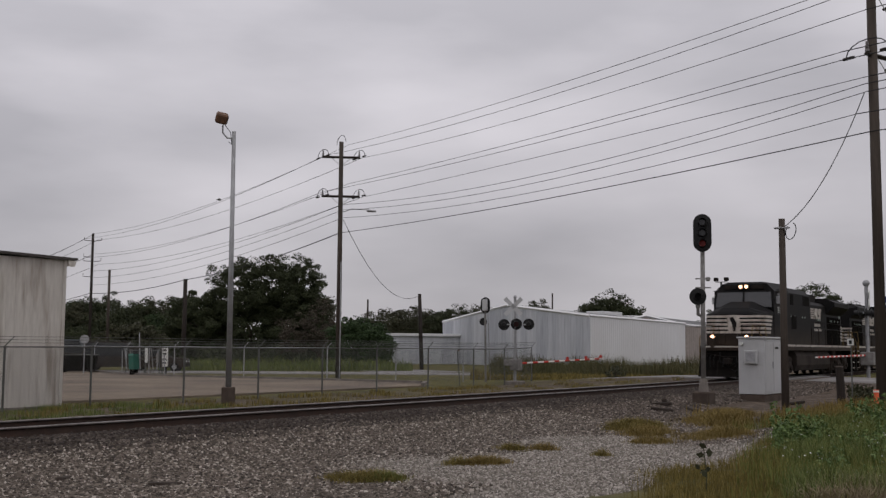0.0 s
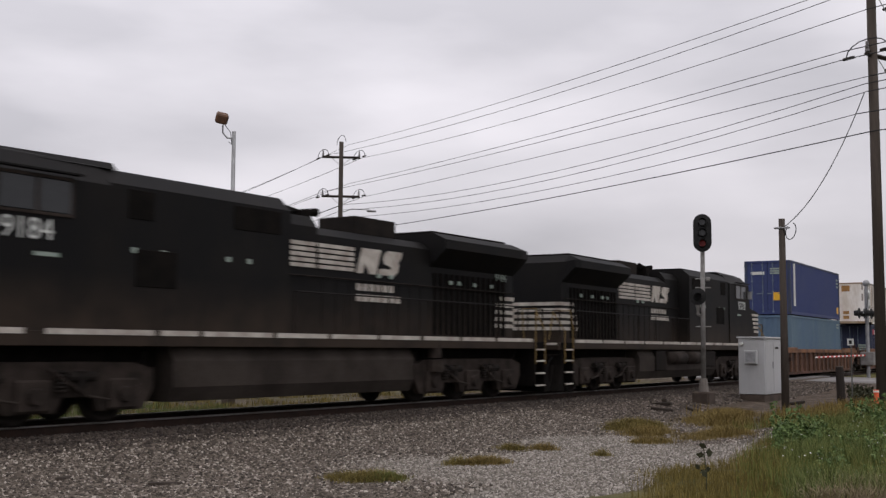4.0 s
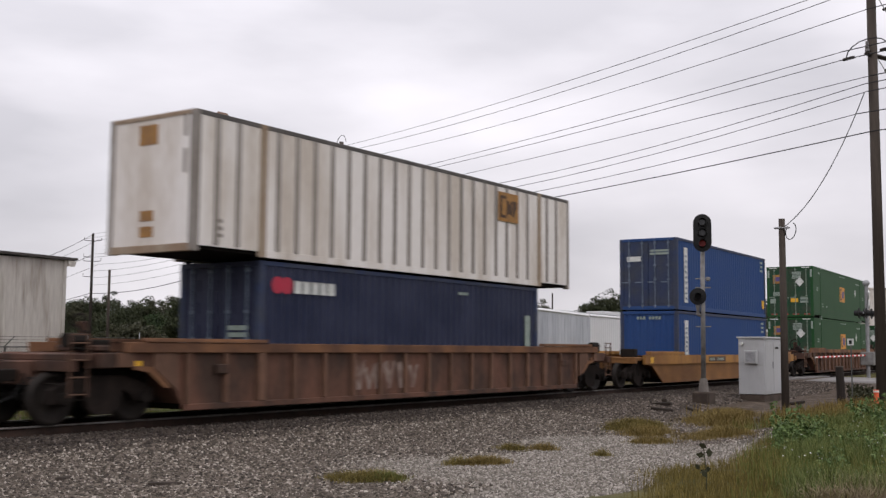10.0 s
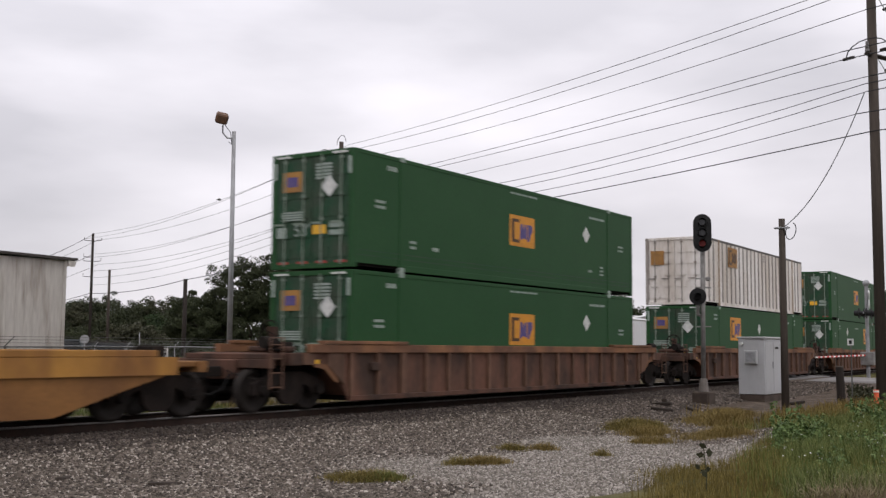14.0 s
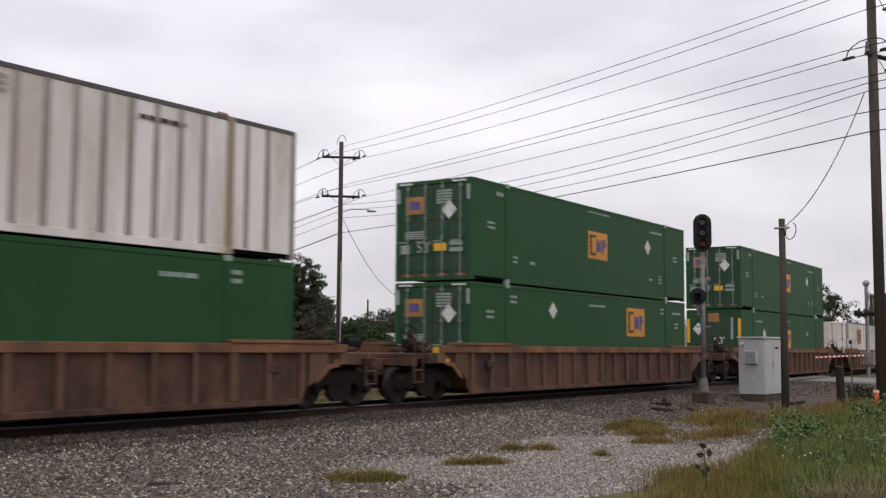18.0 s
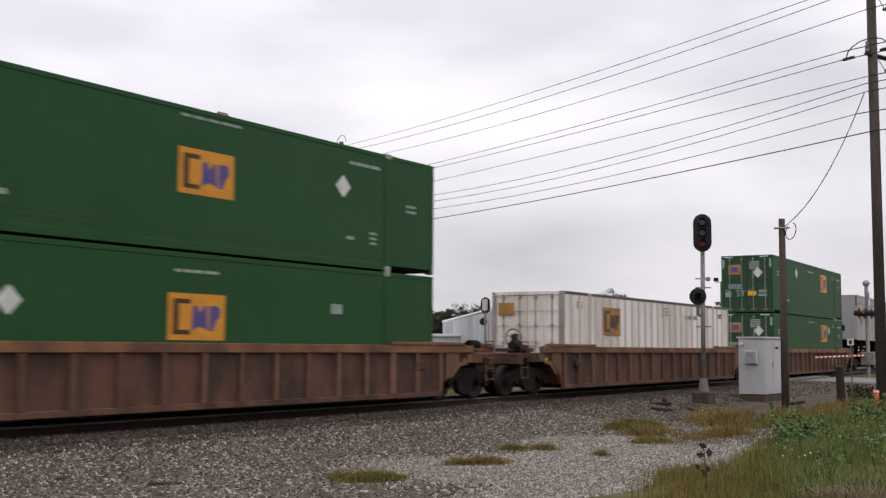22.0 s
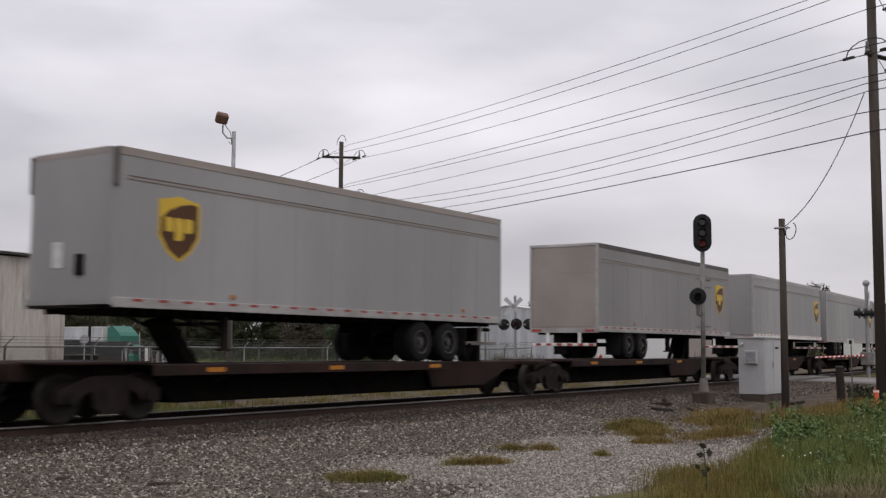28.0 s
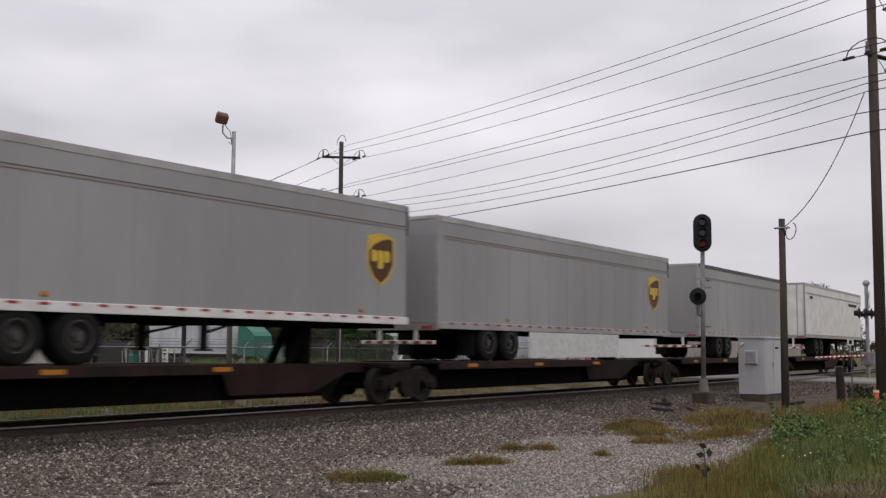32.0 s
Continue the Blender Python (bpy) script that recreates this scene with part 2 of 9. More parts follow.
M_REFL = material("red_reflective_tape", (0.30, 0.05, 0.04), 0.5, 0, (0.2, 0.04, 0.04), 9, 0.5, 40)
M_AMBER = material("amber_marker", (0.42, 0.165, 0.018), 0.4, 0, (0.30, 0.12, 0.018), 9, 0.5, 40)
M_HEAD = glow("headlight_glow", (1.0, 0.58, 0.34), 3.6)
M_DITCH = glow("ditch_light_glow", (1.0, 0.54, 0.32), 4.6)

M_RAIL = material("rail_head_steel", (0.22, 0.205, 0.195), 0.36, 0.7, (0.10, 0.085, 0.075), 3, 0.7, 30)
M_RAILW = material("rusty_rail_web", (0.036, 0.021, 0.015), 0.85, 0, (0.022, 0.015, 0.012), 4, 0.8, 30)
M_TIE = material("creosoted_tie", (0.034, 0.026, 0.020), 0.9, 0, (0.060, 0.048, 0.040), 5, 0.8, 40, 0.3, vary=0.3)
M_POLE = material("weathered_pole_wood", (0.074, 0.060, 0.050), 0.9, 0, (0.040, 0.032, 0.026), 3, 0.8, 30, 0.3, streak=0.1)
M_TAR = material("tarred_pole", (0.022, 0.018, 0.016), 0.9, 0, (0.045, 0.036, 0.03), 3, 0.8, 30, 0.3, streak=0.1)
M_GALV = material("galvanised_steel", (0.33, 0.335, 0.34), 0.5, 0.4, (0.24, 0.24, 0.245), 3, 0.8, 30, 0.03)
M_FENCE = material("dull_fence_steel", (0.115, 0.118, 0.110), 0.6, 0.3, (0.075, 0.075, 0.068), 3, 0.8, 30)
M_SIGGREY = material("grey_signal_mast", (0.23, 0.225, 0.215), 0.6, 0.1, (0.13, 0.12, 0.11), 4, 0.8, 30, 0.05)
M_SIGBLK = material("black_signal_head", (0.012, 0.012, 0.012), 0.6, 0, (0.022, 0.022, 0.022), 4, 0.8, 30)
M_CAB = material("silver_cabinet_paint", (0.44, 0.445, 0.45), 0.5, 0.0, (0.37, 0.37, 0.365), 1.0, 0.8, 10, 0.0, streak=0.3, grit=0.06)
M_CONC = material("weathered_concrete", (0.20, 0.18, 0.16), 0.9, 0, (0.12, 0.105, 0.095), 2, 0.8, 24, 0.2)
M_SHED = material("stained_white_siding", (0.52, 0.49, 0.445), 0.65, 0, (0.17, 0.125, 0.09), 3.4, 0.62, 12, 0.03, streak=0.14, noise_lo=0.50, noise_hi=0.72, grit=0.25)
M_WARE = material("pale_warehouse_siding", (0.50, 0.515, 0.53), 0.6, 0, (0.35, 0.365, 0.39), 0.5, 0.9, 3, 0.03, streak=0.12)
M_WAREB = material("clean_white_siding", (0.66, 0.665, 0.67), 0.6, 0, (0.58, 0.58, 0.575), 0.15, 0.8, 3, 0.0, grit=0.08)
M_TAN = material("tan_siding", (0.32, 0.28, 0.25), 0.7, 0, (0.26, 0.23, 0.21), 0.3, 0.8, 3, 0.03)
M_ROOF = material("grey_metal_roof", (0.30, 0.30, 0.31), 0.5, 0.2, (0.22, 0.22, 0.22), 0.4, 0.8, 4)
M_TRIM = material("dark_roof_edge", (0.05, 0.045, 0.042), 0.7, 0, (0.09, 0.08, 0.075), 3, 0.7, 20)
M_ROAD = material("pale_asphalt", (0.22, 0.21, 0.205), 0.9, 0, (0.16, 0.152, 0.147), 0.4, 0.8, 14, 0.1)
M_LOT = material("worn_concrete_lot", (0.192, 0.153, 0.111), 0.9, 0, (0.105, 0.083, 0.066), 0.22, 0.9, 6, 0.08)
M_WIRE = material("black_cable", (0.02, 0.02, 0.021), 0.7)
M_LAMP = material("rusty_lamp_housing", (0.14, 0.07, 0.038), 0.7, 0, (0.07, 0.045, 0.032), 8, 0.8, 40)
M_RED = material("red_paint", (0.45, 0.035, 0.025), 0.5, 0, (0.33, 0.03, 0.02), 5, 0.6, 30)
M_MARK = material("orange_marker_post", (0.75, 0.13, 0.05), 0.6, 0, (0.6, 0.1, 0.05), 5, 0.5, 30)
M_TEALP = material("teal_paint", (0.028, 0.135, 0.095), 0.4, 0, (0.04, 0.15, 0.125), 2, 0.5, 20)
M_GLASSR = glow("red_signal_lamp", (0.20, 0.012, 0.010), 0.06)
M_PORCE = material("grey_porcelain", (0.18, 0.17, 0.17), 0.3, 0, (0.12, 0.11, 0.11), 8, 0.5, 30)


# ---- mesh helpers ----
def part(name, bm, mat_, parent=None, label=""):
    me = bpy.data.meshes.new(name)
    bm.to_mesh(me)
    bm.free()
    me.materials.append(mat_)
    ob = new(name, me)
    if parent is not None:
        ob.parent = parent
    if label:
        ob["label"] = label
    return ob


def twin(ob, m, parent):
    """Another object on the same mesh."""
    o = new(ob.name.split(".")[0], ob.data)
    o.parent = parent
    o.matrix_basis = m
    if "label" in ob:
        o["label"] = ob["label"]
    return o


def thing(name, label, category, group="", m=None, kind=""):
    ob = new(name)
    ob.empty_display_size = 0.3
    if m is not None:
        ob.matrix_basis = m
    return tagged(ob, label, category, group, kind)


def B():
    return bmesh.new()


def box(bm, x0, x1, y0, y1, z0, z1, bevel=0.0):
    v = [bm.verts.new(p) for p in ((x0, y0, z0), (x1, y0, z0), (x1, y1, z0), (x0, y1, z0), (x0, y0, z1), (x1, y0, z1), (x1, y1, z1), (x0, y1, z1))]
    fs = [bm.faces.new([v[i] for i in f]) for f in ((0, 3, 2, 1), (4, 5, 6, 7), (0, 1, 5, 4), (1, 2, 6, 5), (2, 3, 7, 6), (3, 0, 4, 7))]
    if bevel:
        es = list({e for f in fs for e in f.edges})
        bmesh.ops.bevel(bm, geom=es, offset=bevel, segments=1, affect="EDGES", profile=0.5)
    return bm


def tube(bm, p0, p1, r0, r1=None, seg=8, caps=True):
    r1 = r0 if r1 is None else r1
    a, b = Vector(p0), Vector(p1)
    d = (b - a).normalized()
    u = d.cross((0, 0, 1) if abs(d.z) < 0.9 else (1, 0, 0)).normalized()
    w = d.cross(u)
    ra, rb = [], []
    for i in range(seg):
        t = 2 * math.pi * i / seg
        o = u * math.cos(t) + w * math.sin(t)
        ra.append(bm.verts.new(a + o * r0))
        rb.append(bm.verts.new(b + o * r1))
    for i in range(seg):
        j = (i + 1) % seg
        bm.faces.new((ra[j], ra[i], rb[i], rb[j]))
    if caps:
        bm.faces.new(ra)
        bm.faces.new(rb[::-1])
    return bm


def prism(bm, outline, y0, y1, axis="y"):
    """An outline of (a, b) pairs swept along an axis: y: (x, z), x: (y, z), z: (x, y)."""
    def at(a, b, c):
        return {"y": (a, c, b), "x": (c, a, b), "z": (a, b, c)}[axis]
    f = [bm.verts.new(at(a, b, y0)) for a, b in outline]
    g = [bm.verts.new(at(a, b, y1)) for a, b in outline]
    n = len(outline)
    bm.faces.new(f)
    bm.faces.new(g[::-1])
    for i in range(n):
        bm.faces.new((f[i], f[(i + 1) % n], g[(i + 1) % n], g[i]))
    bmesh.ops.recalc_face_normals(bm, faces=bm.faces)
    return bm


def run(bm, points, r, seg=6):
    """One connected tube along a line of points."""
    pts = [Vector(p) for p in points]
    rings = []
    for i, p in enumerate(pts):
        d = (pts[min(i + 1, len(pts) - 1)] - pts[max(i - 1, 0)]).normalized()
        u = d.cross((0, 0, 1) if abs(d.z) < 0.95 else (1, 0, 0)).normalized()
        if rings and u.dot(side) < 0:
            u = -u
        side = u
        w = d.cross(u)
        rings.append([bm.verts.new(p + (u * math.cos(t) + w * math.sin(t)) * r) for t in [2 * math.pi * k / seg for k in range(seg)]])
    for a, b in zip(rings, rings[1:]):
        for k in range(seg):
            bm.faces.new((a[(k + 1) % seg], a[k], b[k], b[(k + 1) % seg]))
    bm.faces.new(rings[0])
    bm.faces.new(rings[-1][::-1])
    return bm


def bulk(name, verts, faces, mat_, parent=None):
    """One mesh of many small pieces from arrays; all faces of one size."""
    me = bpy.data.meshes.new(name)
    verts, faces = np.asarray(verts, dtype=np.float32), np.asarray(faces, dtype=np.int32)
    k = faces.shape[1]
    me.vertices.add(len(verts))
    me.vertices.foreach_set("co", verts.ravel())
    me.loops.add(faces.size)
    me.loops.foreach_set("vertex_index", faces.ravel())
    me.polygons.add(len(faces))
    me.polygons.foreach_set("loop_start", np.arange(0, faces.size, k, dtype=np.int32))
    me.polygons.foreach_set("loop_total", np.full(len(faces), k, dtype=np.int32))
    me.update(calc_edges=True)
    me.materials.append(mat_)
    ob = new(name, me)
    if parent is not None:
        ob.parent = parent
    return ob


def lettering(words, size, mat_, parent, m, label=""):
    """Flat raised letters as a mesh; they read along local x, up is y."""
    cu = bpy.data.curves.new("lettering", "FONT")
    cu.body, cu.size, cu.extrude, cu.align_x = words, size, 0.003, "CENTER"
    tmp = new("lettering", cu)
    bpy.context.view_layer.update()
    me = bpy.data.meshes.new_from_object(tmp.evaluated_get(bpy.context.evaluated_depsgraph_get()))
    bpy.data.objects.remove(tmp)
    me.materials.clear()
    me.materials.append(mat_)
    ob = new("lettering", me)
    ob.parent = parent
    ob.matrix_basis = m
    if label:
        ob["label"] = label
    return ob


def corrugated(bm, x0, x1, y, z0, z1, pitch=0.278, depth=0.036, side=-1):
    """A trapezoid-corrugated wall in a plane of constant y."""
    xs, x = [], x0
    while x < x1:
        for dx, d in ((0, 0), (0.07, 0), (0.138, 1), (0.208, 1)):
            xs.append((min(x + dx, x1), d))
        x += pitch
    xs.append((x1, 0))
    lo = [bm.verts.new((a, y - side * d * depth, z0)) for a, d in xs]
    hi = [bm.verts.new((a, y - side * d * depth, z1)) for a, d in xs]
    for i in range(len(xs) - 1):
        bm.faces.new((lo[i], lo[i + 1], hi[i + 1], hi[i]))
    return bm


# ---- ground, track, road ----
def grades(lo, hi, a, b, step):
    """Grid lines: even between a and b, widening out to lo and hi."""
    mid = list(np.arange(a, b + 1e-6, step))
    up, d, v = [], step, mid[-1]
    while v < hi:
        d *= 1.35
        v += d
        up.append(min(v, hi))
    dn, d, v = [], step, mid[0]
    while v > lo:
        d *= 1.35
        v -= d
        dn.append(max(v, lo))
    return dn[::-1] + mid + up


def cover(x, y):
    """What lies on the ground: shares of grass and of pale fine gravel."""
    n = y - bend(x)[0]
    w = noise.noise(Vector((x * 0.35, y * 0.35, 3.0)))
    if n > 0:
        bare = 1 - (1 - smooth(10.5, 13, n)) * (0.55 + 0.4 * smooth(-0.2, 0.25, w))
        return smooth(3.2, 4.6, n + 0.8 * w) * bare, 0.0
    edge = -10.8 + 0.26 * max(0.0, x - 22) + 0.7 * w
    edge = min(edge, -8.2 + 0.6 * w)
    near = smooth(0.6, -0.6, n - edge) if x > 5 else smooth(-12.5, -14, n)
    patch = smooth(0.15, 0.4, w + 0.25) * smooth(-5.2, -6.2, n) * smooth(-9.4, -8.6, n) * smooth(21, 23, x) * (1 - smooth(31, 33, x))
    pale = smooth(-4.4, -6.8, n + 1.4 * w) * (1 - 0.9 * smooth(19.0, 23.0, x + 2 * w)) * smooth(8.8, 12.2, x - 0.35 * (n + 9) + 1.5 * w)
    return max(near, patch, smooth(60, 66, x)), pale


def dirt(x, y):
    """Share of brown dirt: oily bed beside the rails, trodden earth near the crossing."""
    n = y - bend(x)[0]
    w = noise.noise(Vector((x * 0.6, y * 0.6, 9.0)))
    bed = 0.95 * (1 - smooth(1.9, 3.2, abs(n) + 0.9 * w))
    if n > 0:
        return max(bed, 0.85 * smooth(2.0, 3.0, n) * (1 - smooth(11, 14, n)))
    return max(bed, smooth(27, 33, x + 2 * w) * smooth(-3.2, -4.8, n + 0.8 * w) * (1 - smooth(50, 54, x)))


gx = grades(-1800, 2600, -2, 74, 0.5)
gy = grades(-1800, 2600, -20, 24, 0.4)
gv = [(x, y, ground_z(x, y)) for y in gy for x in gx]
nx = len(gx)
gf = [(j * nx + i, j * nx + i + 1, (j + 1) * nx + i + 1, (j + 1) * nx + i) for j in range(len(gy) - 1) for i in range(nx - 1)]

M_GROUND = bpy.data.materials.new("ground_cover")
M_GROUND.use_nodes = True
gn, gl = M_GROUND.node_tree.nodes, M_GROUND.node_tree.links
g_b = gn["Principled BSDF"]
g_b.inputs["Roughness"].default_value, g_b.inputs["Specular IOR Level"].default_value = 0.95, 0.15
g_pos = gn.new("ShaderNodeNewGeometry")


def g_noise(scale, detail=4):
    t = gn.new("ShaderNodeTexNoise")
    t.inputs["Scale"].default_value, t.inputs["Detail"].default_value = scale, detail
    gl.new(g_pos.outputs["Position"], t.inputs["Vector"])
    return t


def g_ramp(src, stops):
    r = gn.new("ShaderNodeValToRGB")
    while len(r.color_ramp.elements) < len(stops):
        r.color_ramp.elements.new(0.5)
    for e, (p, c) in zip(r.color_ramp.elements, stops):
        e.position, e.color = p, (*c, 1)
    gl.new(src, r.inputs["Fac"])
    return r


def g_mix(a, b, fac):
    m = gn.new("ShaderNodeMixRGB")
    gl.new(a, m.inputs["Color1"])
    gl.new(b, m.inputs["Color2"])
    gl.new(fac, m.inputs["Fac"])
    return m


g_vor = gn.new("ShaderNodeTexVoronoi")
g_vor.inputs["Scale"].default_value = 17
gl.new(g_pos.outputs["Position"], g_vor.inputs["Vector"])
stone = g_ramp(g_vor.outputs["Color"], [(0.1, (0.019, 0.015, 0.012)), (0.55, (0.063, 0.052, 0.043)), (0.9, (0.145, 0.125, 0.106))])
fine = g_ramp(g_noise(45).outputs["Fac"], [(0.3, (0.062, 0.054, 0.047)), (0.55, (0.145, 0.130, 0.116)), (0.75, (0.28, 0.26, 0.24))])
grass = g_ramp(g_noise(1.3, 8).outputs["Fac"], [(0.3, (0.050, 0.047, 0.017)), (0.5, (0.085, 0.080, 0.025)), (0.7, (0.142, 0.112, 0.043))])
a_grass, a_pale = gn.new("ShaderNodeAttribute"), gn.new("ShaderNodeAttribute")
a_grass.attribute_name, a_pale.attribute_name = "grass", "pale"
earth = g_ramp(g_noise(3.0, 9).outputs["Fac"], [(0.3, (0.034, 0.026, 0.019)), (0.5, (0.078, 0.059, 0.044)), (0.72, (0.15, 0.118, 0.092))])
a_dirt = gn.new("ShaderNodeAttribute")
a_dirt.attribute_name = "dirt"
loose = g_mix(stone.outputs["Color"], fine.outputs["Color"], a_pale.outputs["Fac"])
ground_col = g_mix(g_mix(loose.outputs["Color"], earth.outputs["Color"], a_dirt.outputs["Fac"]).outputs["Color"], grass.outputs["Color"], a_grass.outputs["Fac"])
gl.new(ground_col.outputs["Color"], g_b.inputs["Base Color"])
g_bump = gn.new("ShaderNodeBump")
g_bump.inputs["Strength"].default_value, g_bump.inputs["Distance"].default_value = 0.7, 0.04
gl.new(g_vor.outputs["Distance"], g_bump.inputs["Height"])
gl.new(g_bump.outputs["Normal"], g_b.inputs["Normal"])
ground = bulk("ground", gv, gf, M_GROUND)
tagged(ground, "grey ballast and gravel giving way to weedy grass", "ground", kind="structure")
shares = [cover(x, y) for x, y, _ in gv]
for key, k in (("grass", 0), ("pale", 1)):
    at_ = ground.data.attributes.new(key, "FLOAT", "POINT")
    at_.data.foreach_set("value", np.array([s[k] for s in shares], dtype=np.float32))
at_ = ground.data.attributes.new("dirt", "FLOAT", "POINT")
at_.data.foreach_set("value", np.array([dirt(x, y) for x, y, _ in gv], dtype=np.float32))

# ballast stones: denser near the camera
rng = np.random.default_rng(5)
CUBE = np.array([(-1, -1, -1), (1, -1, -1), (1, 1, -1), (-1, 1, -1), (-.7, -.7, 1), (.7, -.7, 1), (.7, .7, 1), (-.7, .7, 1)], dtype=np.float32) * 0.5
CUBEF = np.array([(4, 5, 6, 7), (0, 1, 5, 4), (1, 2, 6, 5), (2, 3, 7, 6), (3, 0, 4, 7)], dtype=np.int32)


def scatter_stones(name, count, xr, nr, size, keep, mat_, label):
    x = rng.uniform(*xr, count * 2)
    n = rng.uniform(*nr, count * 2)
    y = n + np.array([bend(v)[0] for v in x])
    ok = np.array([keep(a, b, c) for a, b, c in zip(x, y, n)])
    x, y = x[ok][:count], y[ok][:count]
    z = np.array([ground_z(a, b) for a, b in zip(x, y)])
    k = len(x)
    s = rng.uniform(0.55, 1.25, (k, 1, 1)) * size
    shape = CUBE[None] * (1 + rng.uniform(-0.35, 0.35, (k, 8, 3))) * s * rng.uniform(0.7, 1.3, (k, 1, 3))
    ang = rng.uniform(0, 6.28, k)
    tip = rng.uniform(-0.7, 0.7, k)
    ca, sa, ct, st = np.cos(ang), np.sin(ang), np.cos(tip), np.sin(tip)
    R = np.zeros((k, 3, 3))
    R[:, 0, 0], R[:, 0, 1], R[:, 1, 0], R[:, 1, 1], R[:, 2, 2] = ca, -sa, sa, ca, 1
    T = np.zeros((k, 3, 3))
    T[:, 0, 0], T[:, 1, 1], T[:, 1, 2], T[:, 2, 1], T[:, 2, 2] = 1, ct, -st, st, ct
    v = np.einsum("kij,kjl,kvl->kvi", R, T, shape)
    v += np.stack([x, y, z + size * 0.22], 1)[:, None]
    f = CUBEF[None] + (np.arange(k) * 8)[:, None, None]
    return tagged(bulk(name, v.reshape(-1, 3), f.reshape(-1, 4), mat_), label, "stones", kind="stuff")


M_STONED = island_material("oily_ballast_stone", [(0.016, 0.012, 0.010), (0.035, 0.027, 0.021), (0.07, 0.055, 0.045), (0.13, 0.11, 0.095)], 0.85, (0.0, 0.45, 0.9, 1.0))
M_STONE = island_material("ballast_stone", [(0.023, 0.0178, 0.0138), (0.08, 0.066, 0.053), (0.172, 0.144, 0.118), (0.45, 0.405, 0.355)], 0.9, (0.0, 0.4, 0.85, 1.0))
M_STONEM = island_material("earth_stained_stone", [(0.020, 0.015, 0.012), (0.060, 0.047, 0.037), (0.12, 0.098, 0.08), (0.26, 0.225, 0.195)], 0.9, (0.0, 0.4, 0.85, 1.0))
M_CHIP = island_material("pale_gravel_chip", [(0.085, 0.074, 0.062), (0.2, 0.178, 0.152), (0.42, 0.385, 0.345)], 0.9, (0.0, 0.6, 1.0))
scatter_stones("ballast_stones", 130000, (3, 26), (-9.6, -2.3), 0.043, lambda x, y, n: cover(x, y)[0] < 0.5 and cover(x, y)[1] < 0.25 + 0.75 * random.random() and (y + 17.4) > 0.23 * (x + 1.4), M_STONE, "loose grey ballast stones beside the rails")
scatter_stones("ballast_stones", 26000, (26, 52), (-6.0, -2.2), 0.055, lambda x, y, n: cover(x, y)[0] < 0.5 and dirt(x, y) < random.random(), M_STONEM, "loose grey ballast stones beside the rails")
scatter_stones("gravel_chips", 60000, (8, 25), (-11.5, -4.2), 0.03, lambda x, y, n: cover(x, y)[0] < 0.75 and cover(x, y)[1] > random.random(), M_CHIP, "pale fine gravel of the service track")
scatter_stones("ballast_stones", 24000, (6, 50), (-2.75, -1.0), 0.055, lambda x, y, n: True, M_STONED, "oil-darkened ballast stones along the rail")
scatter_stones("ballast_stones", 9000, (6, 45), (-0.62, 0.62), 0.06, lambda x, y, n: True, M_STONED, "loose grey ballast stones between the rails")

# rails on ties
track = thing("railway_track", "single main-line track of worn steel rails on dark wooden ties", "track", kind="structure")
HEAD = [(-0.037, 0), (0.037, 0), (0.037, -0.035), (-0.037, -0.035)]
FOOT = [(-0.012, -0.035), (0.012, -0.035), (0.012, -0.15), (0.075, -0.16), (0.075, -0.172), (-0.075, -0.172), (-0.075, -0.16), (-0.012, -0.15)]
stations = [-30 + 2.5 * i for i in range(70)]


def sweep(name, outline, n0, mat_, parent):
    k = len(outline)
    vs = [on_track(s, n0 + a, b) for s in stations for a, b in outline]
    fs = [(i * k + j, i * k + (j + 1) % k, (i + 1) * k + (j + 1) % k, (i + 1) * k + j) for i in range(len(stations) - 1) for j in range(k)]
    return bulk(name, vs, fs, mat_, parent)


for side in (-0.755, 0.755):
    rail = sweep("rail", FOOT, side, M_RAILW, track)
    sweep("rail_head", HEAD, side, M_RAIL, rail)["label"] = "rail head polished by wheels"
tie_mesh = None
for i in range(190):
    s = 3 + i * 0.52
    m = Matrix.Translation(on_track(s, random.uniform(-0.06, 0.06), random.uniform(-0.012, 0.004))) @ pose(0, 0, 0, 0, 0, math.degrees(bend(s)[1]) + random.uniform(-1.5, 1.5))
    if 51 < s < 63:
        continue
    if tie_mesh is None:
        tie_mesh = part("tie", box(B(), -0.115, 0.115, -1.32, 1.32, -0.35, -0.173, 0.012), M_TIE, track)
        tie_mesh.matrix_basis = m
    else:
        twin(tie_mesh, m, track)


